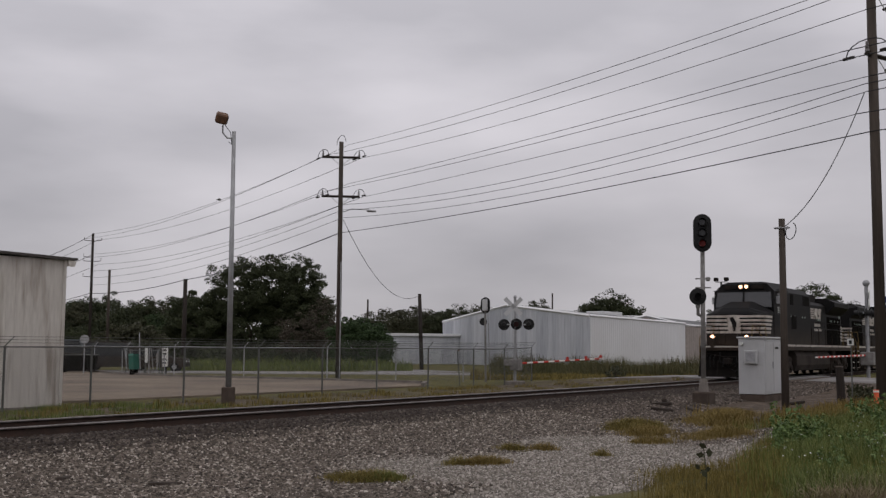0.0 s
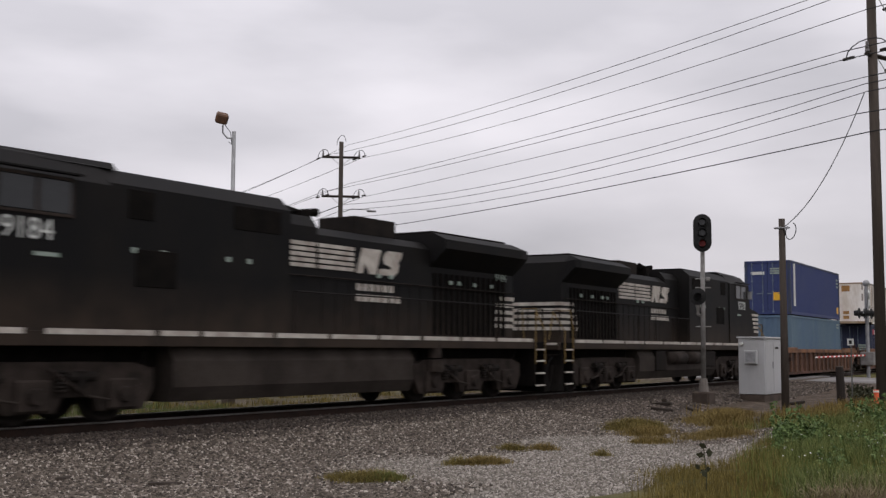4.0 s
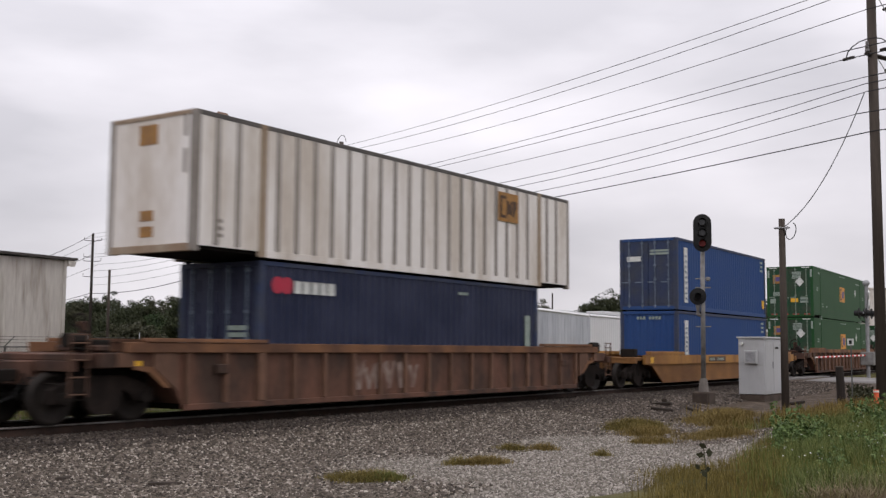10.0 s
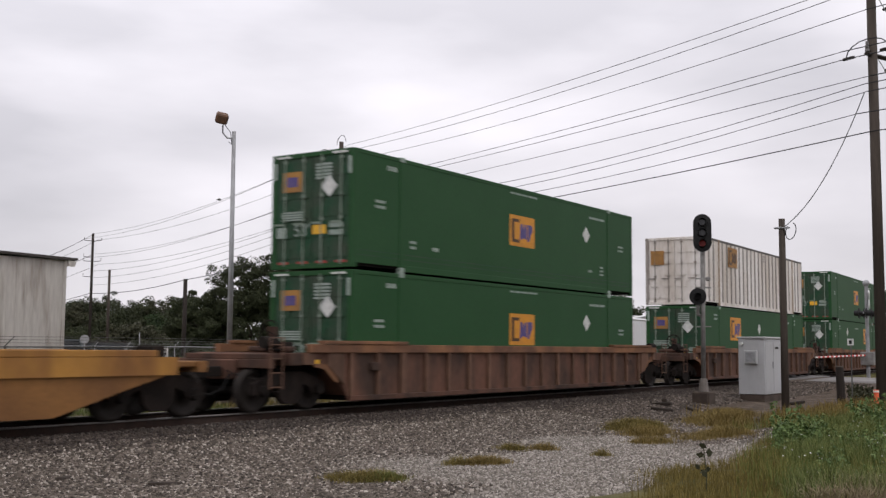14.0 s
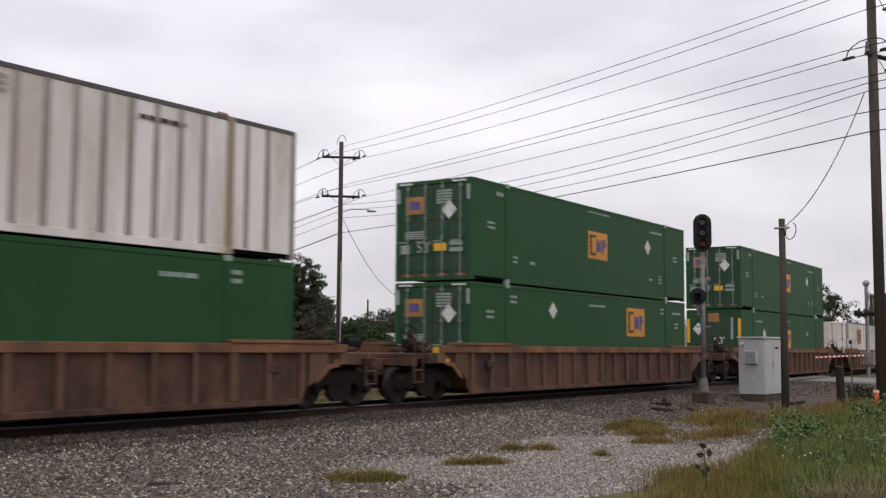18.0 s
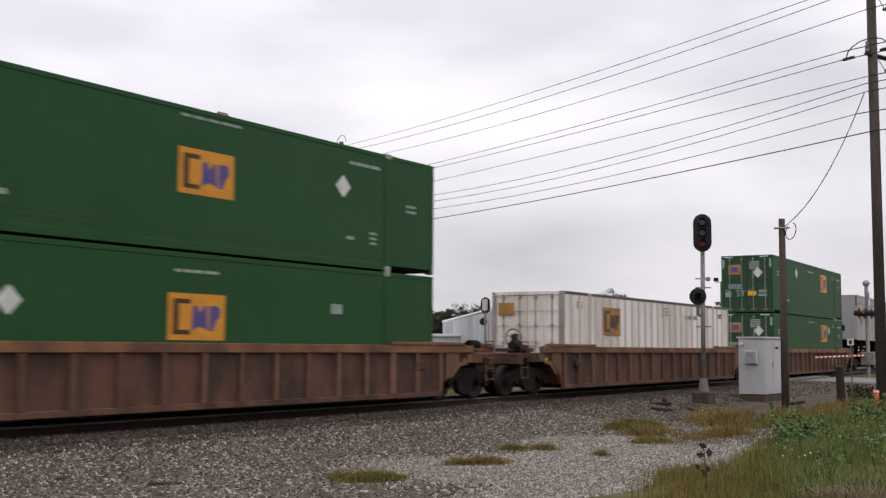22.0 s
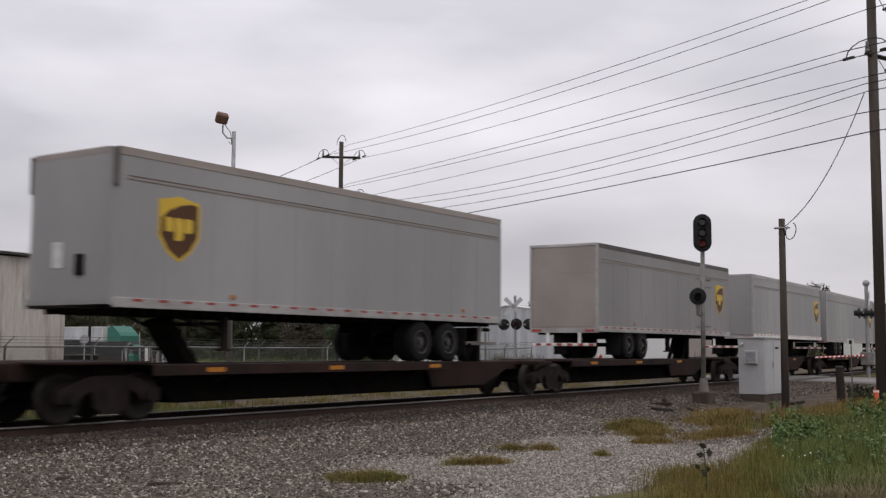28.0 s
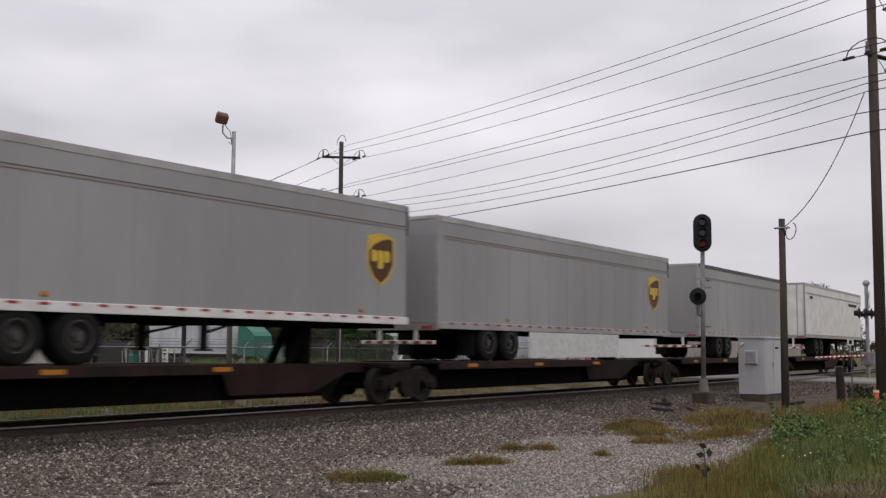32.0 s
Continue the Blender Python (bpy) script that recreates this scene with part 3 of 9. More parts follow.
def strip(name, line, width, lift, mat_, label, category):
    """A paved strip along a line of (x, y), following the ground."""
    pts = []
    for (x0, y0), (x1, y1) in zip(line, line[1:]):
        k = max(1, int(math.hypot(x1 - x0, y1 - y0) / 1.5))
        pts += [(x0 + (x1 - x0) * i / k, y0 + (y1 - y0) * i / k) for i in range(k)]
    pts.append(line[-1])
    vs = []
    for i, (x, y) in enumerate(pts):
        a, b = pts[max(0, i - 1)], pts[min(len(pts) - 1, i + 1)]
        d = Vector((b[0] - a[0], b[1] - a[1], 0)).normalized()
        w = Vector((-d.y, d.x, 0)) * width / 2
        for k in (-1, -0.33, 0.33, 1):
            q = Vector((x, y, 0)) + w * k
            vs.append((q.x, q.y, ground_z(q.x, q.y) + lift))
        for k in (1, -1):
            q = Vector((x, y, 0)) + w * k * 1.02
            vs.append((q.x, q.y, ground_z(q.x, q.y) - 0.1))
    fs = [(i * 6 + j, i * 6 + (j + 1) % 6, i * 6 + 6 + (j + 1) % 6, i * 6 + 6 + j) for i in range(len(pts) - 1) for j in range(6)]
    return tagged(bulk(name, vs, fs, mat_), label, category, kind="structure")


strip("road", [(62, -140), (60, -40), (57.5, -8), (57, -1.9)], 8.5, 0.03, M_ROAD, "pale worn asphalt road up to the level crossing", "road")
strip("road", [(57.2, 3.6), (59.5, 8), (64, 14), (67.5, 20), (67.3, 26), (62.5, 33), (57.5, 40), (50, 52), (36, 76), (-10, 150)], 7.0, 0.03, M_ROAD, "pale worn asphalt road bending away past the fenced lot", "road")
strip("road", [(66.5, 17.5), (76, 18.5), (110, 25), (300, 62)], 6.0, 0.036, M_ROAD, "pale side road running past the warehouse", "road")
deck = thing("crossing_deck", "timber and asphalt crossing panels between the rails", "crossing", kind="structure")
for n0, n1 in ((-1.9, -0.83), (-0.67, 0.67), (0.83, 3.6)):
    bm = B()
    for k in range(6):
        s0 = 52.6 + k * 1.6
        q = [on_track(s0 + a, b, 0) for a in (0, 1.57) for b in (n0, n1)]
        vs = [bm.verts.new((p[0], p[1], z)) for z in (-0.3, -0.012) for p in q]
        for f in ((0, 1, 3, 2), (4, 6, 7, 5), (0, 4, 5, 1), (2, 3, 7, 6), (0, 2, 6, 4), (1, 5, 7, 3)):
            bm.faces.new([vs[j] for j in f])
    part("panel", bm, M_ROAD, deck)

lot = thing("concrete_lot", "stained tan concrete yard behind the chain-link fence", "yard", kind="structure")
bm = B()
lotpts = [(5, 13.2), (43, 13.6), (46, 15.5), (46, 22), (45.6, 28), (44.9, 33.8), (46.5, 40), (49.5, 47.2), (30, 58), (5, 58)]
prism(bm, lotpts, -0.56, -0.445, "z")
part("slab", bm, M_LOT, lot)
bm = B()
for (a, b), (c, d) in zip(lotpts[1:], lotpts[2:-1]):
    v = Vector((c - a, d - b, 0)).normalized()
    w = Vector((-v.y, v.x, 0)) * 0.09
    box_pts = [(a + w.x, b + w.y), (c + w.x, d + w.y), (c - w.x, d - w.y), (a - w.x, b - w.y)]
    prism(bm, box_pts, -0.56, -0.33, "z")
part("kerb", bm, M_CONC, lot, "low concrete kerb round the yard")
# ---- wayside things ----
def gz(x, y):
    return ground_z(x, y)


def sagging(name, a, b, sag, r, label, group="overhead cables", seg=5):
    bm = B()
    pts = []
    for i in range(13):
        f = i / 12
        pts.append((a[0] + (b[0] - a[0]) * f, a[1] + (b[1] - a[1]) * f, a[2] + (b[2] - a[2]) * f - sag * 4 * f * (1 - f)))
    run(bm, pts, r, seg)
    return tagged(part(name, bm, M_WIRE), label, "cable", group)


def pole_thing(x, y, top, r, mat_, label, name="utility_pole", lean=(0, 0)):
    p = thing(name, label, "pole", "wooden poles along the line")
    base = gz(x, y) - 0.3
    part("shaft", tube(B(), (x, y, base), (x + lean[0], y + lean[1], top), r * 1.25, r, 12), mat_, p).data.shade_smooth()
    return p


def insulator(parent, x, y, z, h=0.22):
    bm = B()
    for k in range(3):
        tube(bm, (x, y, z + k * h / 3), (x, y, z + (k + 0.8) * h / 3), 0.075 - 0.012 * k, 0.06 - 0.012 * k, 8)
    part("insulator", bm, M_PORCE, parent)


def crossarms(p, x, y, levels, half, d):
    """Crossarms along direction d with pin insulators and looped jumpers."""
    d = Vector((d[0], d[1], 0)).normalized()
    t = LINE.normalized()
    for z in levels:
        a, b = Vector((x, y, z)) - d * half, Vector((x, y, z)) + d * half
        bm = B()
        tube(bm, a, b, 0.075, 0.075, 4)
        arm = part("crossarm", bm, M_TAR, p)
        for k in (-0.95, 0.95):
            q = Vector((x, y, z)) + d * half * k
            insulator(p, q.x, q.y, z + 0.07, 0.34)
            loop = [q + t * (0.75 * math.cos(u)) + Vector((0, 0, 0.05 + 0.40 * math.sin(u))) for u in [math.pi * i / 8 for i in range(9)]]
            part("jumper", run(B(), loop, 0.018, 5), M_WIRE, p)
            for sgn in (-1, 1):
                e = q + t * 0.75 * sgn
                part("strain_insulator", tube(B(), e - t * 0.28 * sgn, e + t * 0.12 * sgn, 0.048, 0.048, 6), M_TAR, p)
        for s in (-1, 1):
            part("arm_brace", tube(B(), Vector((x, y, z - 0.55)), Vector((x, y, z - 0.05)) + d * half * 0.5 * s, 0.015, 0.015, 4), M_GALV, p)


LINE = Vector((0.42, 0.907, 0))
# the line's three poles
RP, MP, LP = (32.86, -10.05), (49.65, 24.44), (74.08, 78.45)
pr = pole_thing(*RP, 13.4, 0.135, M_POLE, "tall weathered power pole with two crossarms beside the crossing")
crossarms(pr, RP[0] + 0.75, RP[1] - 0.3, (12.35, 10.35), 1.15, (0.93, -0.36))
pm = pole_thing(*MP, 13.85, 0.13, M_POLE, "tall power pole with two crossarms and a street lamp")
crossarms(pm, *MP, (12.9, 10.5), 1.15, (0.64, -0.77))
bm = run(B(), [(49.65, 24.44, 9.5), (50.1, 23.9, 9.75), (50.8, 23.0, 9.7)], 0.03)
la = part("lamp_arm", bm, M_GALV, pm)
part("lamp_head", tube(B(), (50.65, 23.2, 9.66), (51.0, 22.75, 9.62), 0.09, 0.06, 8), M_GALV, pm)
part("conduit", run(B(), [(49.5, 24.2, -0.4), (49.45, 24.15, 3.0), (49.55, 24.25, 6.5)], 0.035), M_GALV, pm)
top_loop = [Vector((MP[0], MP[1], 13.75)) + LINE * (0.62 * math.cos(u)) + Vector((0, 0, 0.5 * math.sin(u))) for u in [math.pi * i / 8 for i in range(9)]]
part("jumper", run(B(), top_loop, 0.018, 5), M_WIRE, pm)
pl = pole_thing(*LP, 13.3, 0.13, M_TAR, "distant power pole with short crossarms")
for z in (12.75, 11.0, 10.55, 8.9):
    for sgn in (-1, 1):
        bm = run(B(), [(LP[0], LP[1], z - 0.25), (LP[0] + 0.62 * sgn, LP[1] - 0.62 * sgn, z - 0.2), (LP[0] + 0.62 * sgn, LP[1] - 0.62 * sgn, z + 0.1)], 0.035)
        if z in (12.75, 10.55) or sgn < 0:
            part("wire_bracket", bm, M_TAR, pl)
pole_thing(63.15, 52.3, 7.05, 0.17, M_TAR, "short dark utility pole behind the yard")
pole_thing(80.53, 83.53, 10.0, 0.14, M_POLE, "slim distant utility pole")
pole_thing(76.45, 37.1, 6.05, 0.15, M_TAR, "short tarred service pole on the grass", lean=(-0.15, 0.2))
pole_thing(157.2, 67.7, 10.4, 0.12, M_TAR, "slim distant utility pole")
pole_thing(123.9, 80, 8.3, 0.12, M_TAR, "slim distant utility pole")
ps = pole_thing(33.12, -7.12, 5.55, 0.10, M_POLE, "short weathered service pole beside the equipment cabinet")
bm = run(B(), [(33.12 + 0.13 * math.cos(t), -7.3 - 0.16 * math.sin(t) - 0.1, 5.15 + 0.28 * math.cos(t)) for t in [0.3 + i * 0.5 for i in range(11)]], 0.015)
part("cable_loop", bm, M_WIRE, ps)
part("bracket", box(B(), 33.0, 33.2, -7.35, -6.9, 5.24, 5.28), M_GALV, ps)

# conductors: right pole, middle pole, far pole, and on beyond
R_AT = [(32.34, -10.08, 12.58), (32.37, -10.18, 12.38), (32.33, -10.0, 11.63), (32.17, -9.32, 10.4), (32.15, -9.24, 10.13), (32.62, -9.95, 9.66), (32.61, -9.87, 9.44), (32.62, -9.91, 9.2), (32.35, -9.64, 8.49), (32.73, -9.96, 7.99)]
M_AT = [(49.93, 24.1, 13.68), (49.0, 25.2, 12.97), (50.43, 23.48, 12.88), (49.95, 24.08, 11.29), (48.96, 25.27, 10.77), (50.45, 23.45, 10.47), (49.73, 24.35, 10.0), (49.73, 24.35, 9.68), (49.74, 24.34, 9.2), (49.64, 24.46, 8.28)]
L_AT = [(74.18, 78.37, 13.27), (73.43, 78.96, 12.7), (74.46, 78.14, 12.62), (74.14, 78.4, 11.09), (73.57, 78.85, 10.7), (74.58, 78.05, 10.02), (74.06, 78.46, 9.28), (74.03, 78.48, 8.55), (74.01, 78.5, 7.77)]
SLACK = (0.29, 0.47, 0.36, 0.16, 0.24, 0.08, 0.71, 0.74, 0.58, 0.24)
for k, (a, b) in enumerate(zip(R_AT, M_AT)):
    sagging("power_line", a, b, SLACK[k], 0.012 if k < 9 else 0.018, "black overhead cable between the poles")
    out = (a[0] - 18.6, a[1] - 38, a[2] + 0.2)
    sagging("power_line", a, out, 0.55, 0.016, "black overhead cable between the poles")
for k, (a, b) in enumerate(zip(M_AT, L_AT)):
    sagging("power_line", a, b, 0.9, 0.014, "black overhead cable between the poles")
    if k < 6:
        sagging("power_line", b, (b[0] + 27, b[1] + 60, b[2] - 0.3), 0.9, 0.018, "black overhead cable between the poles")
sagging("power_line", M_AT[9], (63.15, 52.3, 7.0), 0.35, 0.03, "thick black communication cable")
sagging("power_line", (63.15, 52.3, 7.0), (74.0, 78.5, 6.9), 0.35, 0.03, "thick black communication cable")
sagging("power_line", (74.0, 78.5, 6.9), (100, 137, 6.8), 0.6, 0.03, "thick black communication cable")
sagging("service_drop", (49.75, 24.3, 9.1), (76.3, 37.28, 5.95), 1.9, 0.018, "slack service cable to the short pole")
sagging("service_drop", (32.55, -9.85, 9.15), (33.14, -7.2, 5.3), 0.55, 0.014, "slack service cable to the short pole")
bird = thing("bird", "small dark bird perched on the upper cable", "bird")
f = 0.37
bp = [M_AT[0][i] + (L_AT[0][i] - M_AT[0][i]) * f for i in range(3)]
bp[2] -= 0.9 * 4 * f * (1 - f) - 0.08
bm = B()
bmesh.ops.create_uvsphere(bm, u_segments=8, v_segments=6, radius=0.11, matrix=Matrix.Translation(bp) @ Matrix.Diagonal((1.5, 1, 0.9, 1)))
part("body", bm, M_TAR, bird)
part("tail", box(B(), bp[0] - 0.3, bp[0] - 0.12, bp[1] - 0.03, bp[1] + 0.03, bp[2] - 0.05, bp[2]), M_TAR, bird)

# floodlight mast
M_EARTHC = material("earth_stained_concrete", (0.085, 0.065, 0.052), 0.9, 0, (0.045, 0.034, 0.027), 2, 0.8, 24, 0.2)
mast = thing("floodlight_mast", "slim galvanised mast with a rusty square floodlight", "light mast")
part("base", box(B(), 24.23, 24.57, 8.11, 8.45, -0.6, 0.10, 0.03), M_EARTHC, mast, "earth-stained concrete footing")
part("shaft", tube(B(), (24.4, 8.28, 0.1), (24.39, 8.30, 8.5), 0.10, 0.065, 12), M_GALV, mast).data.shade_smooth()
part("bracket", run(B(), [(24.39, 8.3, 8.25), (24.22, 8.45, 8.28), (24.12, 8.55, 8.45), (24.12, 8.55, 8.7)], 0.03), M_GALV, mast)
bm = B()
box(bm, -0.20, 0.20, -0.26, 0.26, -0.16, 0.16, 0.05)
bm.transform(Matrix.Translation((24.09, 8.58, 8.93)) @ pose(0, 0, 0, 22, 12, -40))
hd = part("lamp_housing", bm, M_LAMP, mast, "rust-brown square floodlight housing")
bm = box(B(), 0.195, 0.21, -0.21, 0.21, -0.12, 0.12)
bm.transform(Matrix.Translation((24.09, 8.58, 8.93)) @ pose(0, 0, 0, 22, 12, -40))
part("lens", bm, M_GLASS, hd)
part("cable", run(B(), [(24.12, 8.5, 8.75), (24.3, 8.36, 8.45), (24.34, 8.34, 8.05), (24.25, 8.4, 8.15)], 0.012), M_WIRE, mast)

# ---- railway signal ----
SX, SY = 35.05, -3.75
sig = thing("railway_signal", "grey signal mast with two black target heads", "signal")
part("footing", box(B(), SX - 0.36, SX + 0.36, SY - 0.3, SY + 0.3, -0.75, -0.02, 0.05), M_EARTHC, sig)
part("base_casting", tube(B(), (SX, SY, -0.05), (SX, SY, 0.42), 0.19, 0.13, 10), M_CONC, sig)
part("mast", tube(B(), (SX, SY, 0.4), (SX + 0.02, SY - 0.02, 4.85), 0.085, 0.075, 12), M_SIGGREY, sig).data.shade_smooth()


def oval(bm, cx, cz, w, h, y0, y1, seg=10):
    pts = [(cx + w * math.cos(t), cz + (h - w) + w * math.sin(t)) for t in [math.pi * i / seg for i in range(seg + 1)]]
    pts += [(cx + w * math.cos(t), cz - (h - w) + w * math.sin(t)) for t in [math.pi + math.pi * i / seg for i in range(seg + 1)]]
    return prism(bm, pts, y0, y1)


AIMS = Matrix.Translation((SX + 0.02, SY - 0.02, 0)) @ pose(0, 0, 0, 0, 0, -68)
bm = oval(B(), 0, 5.45, 0.31, 0.66, -0.10, -0.06)
bm.transform(AIMS)
plate = part("target_plate", bm, M_SIGBLK, sig, "oval black background plate")
for k, z in enumerate((5.82, 5.45, 5.08)):
    bm = tube(B(), (0, -0.36, z), (0, -0.10, z), 0.13, 0.15, 14, False)
    bm.transform(AIMS)
    part("hood", bm, M_SIGBLK, plate)
    bm = tube(B(), (0, -0.13, z), (0, -0.105, z), 0.11, 0.11, 14)
    bm.transform(AIMS)
    part("lens", bm, M_GLASSR if k == 2 else M_GLASS, plate, "red lens faintly lit" if k == 2 else "")
bm = box(B(), -0.16, 0.16, -0.06, 0.14, 4.9, 6.0, 0.03)
bm.transform(AIMS)
part("signal_case", bm, M_SIGBLK, sig)
bm = tube(B(), (-0.18, -0.10, 3.24), (-0.18, -0.06, 3.24), 0.29, 0.29, 22)
bm.transform(AIMS)
low = part("target_plate", bm, M_SIGBLK, sig, "round black background plate")
bm = tube(B(), (-0.18, -0.38, 3.24), (-0.18, -0.1, 3.24), 0.12, 0.14, 14, False)
bm.transform(AIMS)
part("hood", bm, M_SIGBLK, low)
bm = box(B(), -0.26, -0.10, -0.06, 0.1, 2.85, 3.1, 0.02)
run(bm, [(-0.18, 0, 2.9), (-0.18, 0, 2.62), (0.0, 0, 2.55)], 0.06, 8)
bm.transform(AIMS)
part("bracket", bm, M_SIGGREY, sig)
for z in (3.55, 3.86, 2.2):
    bm = run(B(), [(-0.26, 0, z), (0.26, 0, z)], 0.025)
    bm.transform(AIMS)
    part("step_iron", bm, M_SIGGREY, sig)
bm = box(B(), 0.10, 0.24, -0.05, 0.1, 3.78, 3.92, 0.02)
bm.transform(AIMS)
part("junction_box", bm, M_SIGGREY, sig)

# equipment cabinet
cabn = thing("equipment_cabinet", "tall silver trackside equipment cabinet on a concrete footing", "cabinet")
CX, CY, CZ = 38.7, -4.72, -0.22
part("body", box(B(), CX, CX + 2.05, CY, CY + 0.98, CZ, CZ + 2.05, 0.015), M_CAB, cabn)
part("roof", box(B(), CX - 0.05, CX + 2.1, CY - 0.05, CY + 1.03, CZ + 2.052, CZ + 2.12, 0.015), M_CAB, cabn)
pan = part("meter_box", box(B(), CX - 0.14, CX - 0.002, CY + 0.25, CY + 0.72, CZ + 1.12, CZ + 1.62, 0.02), M_CAB, cabn, "small grey meter box")
part("meter_door", box(B(), CX - 0.155, CX - 0.141, CY + 0.31, CY + 0.66, CZ + 1.2, CZ + 1.54), M_GALV, pan)
part("lamp", tube(B(), (CX - 0.1, CY + 0.85, CZ + 1.86), (CX, CY + 0.85, CZ + 1.86), 0.06, 0.06, 10), M_DECAL, cabn)
dr = part("door", box(B(), CX + 0.1, CX + 1.0, CY - 0.014, CY - 0.002, CZ + 0.12, CZ + 1.95), M_CAB, cabn)
part("handle", box(B(), CX + 0.88, CX + 0.93, CY - 0.05, CY - 0.014, CZ + 0.95, CZ + 1.2), M_GALV, dr)
part("door", box(B(), CX + 1.04, CX + 1.95, CY - 0.014, CY - 0.002, CZ + 0.12, CZ + 1.95), M_CAB, cabn)
part("vent", box(B(), CX + 1.25, CX + 1.6, CY - 0.03, CY - 0.015, CZ + 1.68, CZ + 1.75), M_GRIME, cabn)
part("footing", box(B(), CX + 0.03, CX + 2.02, CY + 0.03, CY + 0.95, -0.75, CZ - 0.003, 0.02), M_EARTHC, cabn, "earth-stained concrete footing")

# stump, marker, small sign, scrap
st = thing("timber_post", "dark stout timber post cut off waist high", "post")
part("stump", tube(B(), (36.48, -7.99, -0.6), (36.40, -7.95, 0.85), 0.15, 0.13, 12), M_TAR, st)
part("cap", box(B(), 36.29, 36.52, -8.06, -7.84, 0.84, 0.90, 0.02), M_POLE, st)
mk = thing("marker_post", "orange and white cable marker stake in the weeds", "marker")
part("stake", box(B(), 30.82, 30.9, -10.36, -10.28, -0.6, 0.0), M_WHITE, mk)
part("sleeve", tube(B(), (30.86, -10.32, -0.15), (30.86, -10.32, 0.33), 0.075, 0.07, 10), M_MARK, mk, "orange plastic sleeve")
part("band", tube(B(), (30.86, -10.32, 0.26), (30.86, -10.32, 0.31), 0.078, 0.078, 10), M_WHITE, mk)
sg = thing("track_sign", "small square white sign on a thin post", "sign")
part("post", tube(B(), (39.5, -7.6, -0.6), (39.5, -7.6, 1.62), 0.022, 0.022, 6), M_FENCE, sg)
bd = part("board", box(B(), 39.46, 39.49, -7.70, -7.48, 1.60, 1.84), M_DECAL, sg)
part("mark", box(B(), 39.452, 39.459, -7.64, -7.54, 1.65, 1.78), M_SIGBLK, bd)
for k, (x, y) in enumerate(((33.4, -3.0), (32.2, -3.4), (37.9, -6.1), (31.2, -4.8), (30.3, -4.2))):
    tagged(part("scrap_timber", box(B(), -0.34, 0.34, -0.08, 0.08, 0, 0.10, 0.02), M_TIE), "broken dark tie scrap on the ballast", "scrap").matrix_basis = pose(x, y, gz(x, y) + 0.02, 0, 4, 20 + k * 67)
for k, (x, y) in enumerate(((8.62, -4.3), (9.05, -5.9))):
    tagged(part("scrap_timber", box(B(), -0.24, 0.24, -0.045, 0.045, 0, 0.05, 0.012), M_TIE), "splinter of dark tie wood on the ballast", "scrap").matrix_basis = pose(x, y, gz(x, y) + 0.015, 0, 3, 35 - k * 55)


# ---- crossing signals ----
M_LENS = material("dark_red_lens", (0.05, 0.010, 0.009), 0.3, 0, (0.035, 0.01, 0.009), 5, 0.5, 30)
def flasher(parent, x, y, z, d, side):
    """A round flasher with a background disc and a hood, facing direction d (degrees)."""
    m = Matrix.Translation((x, y, z)) @ pose(0, 0, 0, 0, 0, d)
    bm = tube(B(), (0, -0.03, 0), (0, 0, 0), 0.30, 0.30, 20)
    bm.transform(m)
    p = part("background_disc", bm, M_SIGBLK, parent)
    bm = tube(B(), (0, -0.28, 0), (0, -0.03, 0), 0.15, 0.17, 14, False)
    bm.transform(m)
    part("hood", bm, M_SIGBLK, p)
    bm = tube(B(), (0, -0.05, 0), (0, -0.031, 0), 0.14, 0.14, 14)
    bm.transform(m)
    part("lens", bm, M_LENS, p)
    bm = tube(B(), (0, 0, 0), (0, 0.16, 0), 0.15, 0.10, 12)
    bm.transform(m)
    part("housing", bm, M_SIGBLK, p)


def gate_arm(parent, a, b, n):
    a, b = Vector(a), Vector(b)
    arm = part("gate_arm", tube(B(), a, b, 0.055, 0.04, 6), M_WHITE, parent, "red and white striped gate arm, lowered")
    for k in range(n):
        p, q = a.lerp(b, (k + 0.1) / n), a.lerp(b, (k + 0.55) / n)
        part("red_band", tube(B(), p, q, 0.062, 0.058, 6), M_RED, arm)


xs = thing("crossing_signal", "grey crossbuck mast with round flashers and a lowered gate", "crossing signal", "level crossing signals")
XX, XY = 48.78, 11.72
part("mast", tube(B(), (XX, XY, -0.5), (XX, XY, 4.1), 0.08, 0.07, 10), M_GALV, xs)
part("footing", box(B(), XX - 0.4, XX + 0.4, XY - 0.4, XY + 0.4, -0.7, -0.3, 0.03), M_CONC, xs)
for s in (-1, 1):
    bm = box(B(), -0.62, 0.62, -0.02, 0.02, -0.11, 0.11)
    bm.transform(Matrix.Translation((XX - 0.1, XY + 0.05, 3.6)) @ pose(0, 0, 0, 0, 0, -62) @ pose(0, 0, 0, 0, 45 * s, 0))
    part("crossbuck_blade", bm, M_CAB, xs, "grey back of a crossbuck blade")
part("cross_bar", run(B(), [(XX - 0.32, XY + 0.55, 2.66), (XX + 0.42, XY - 0.72, 2.66)], 0.035), M_GALV, xs)
flasher(xs, XX - 0.30, XY + 0.50, 2.65, 118, 1)
flasher(xs, XX + 0.0, XY - 0.08, 2.68, -60, 1)
flasher(xs, XX + 0.36, XY - 0.62, 2.68, 118, 1)
part("bell", tube(B(), (XX, XY, 4.1), (XX, XY, 4.2), 0.12, 0.05, 10), M_GALV, xs)
part("gate_mechanism", box(B(), XX - 0.2, XX + 0.25, XY - 0.32, XY + 0.2, 0.25, 0.85, 0.03), M_SIGGREY, xs)
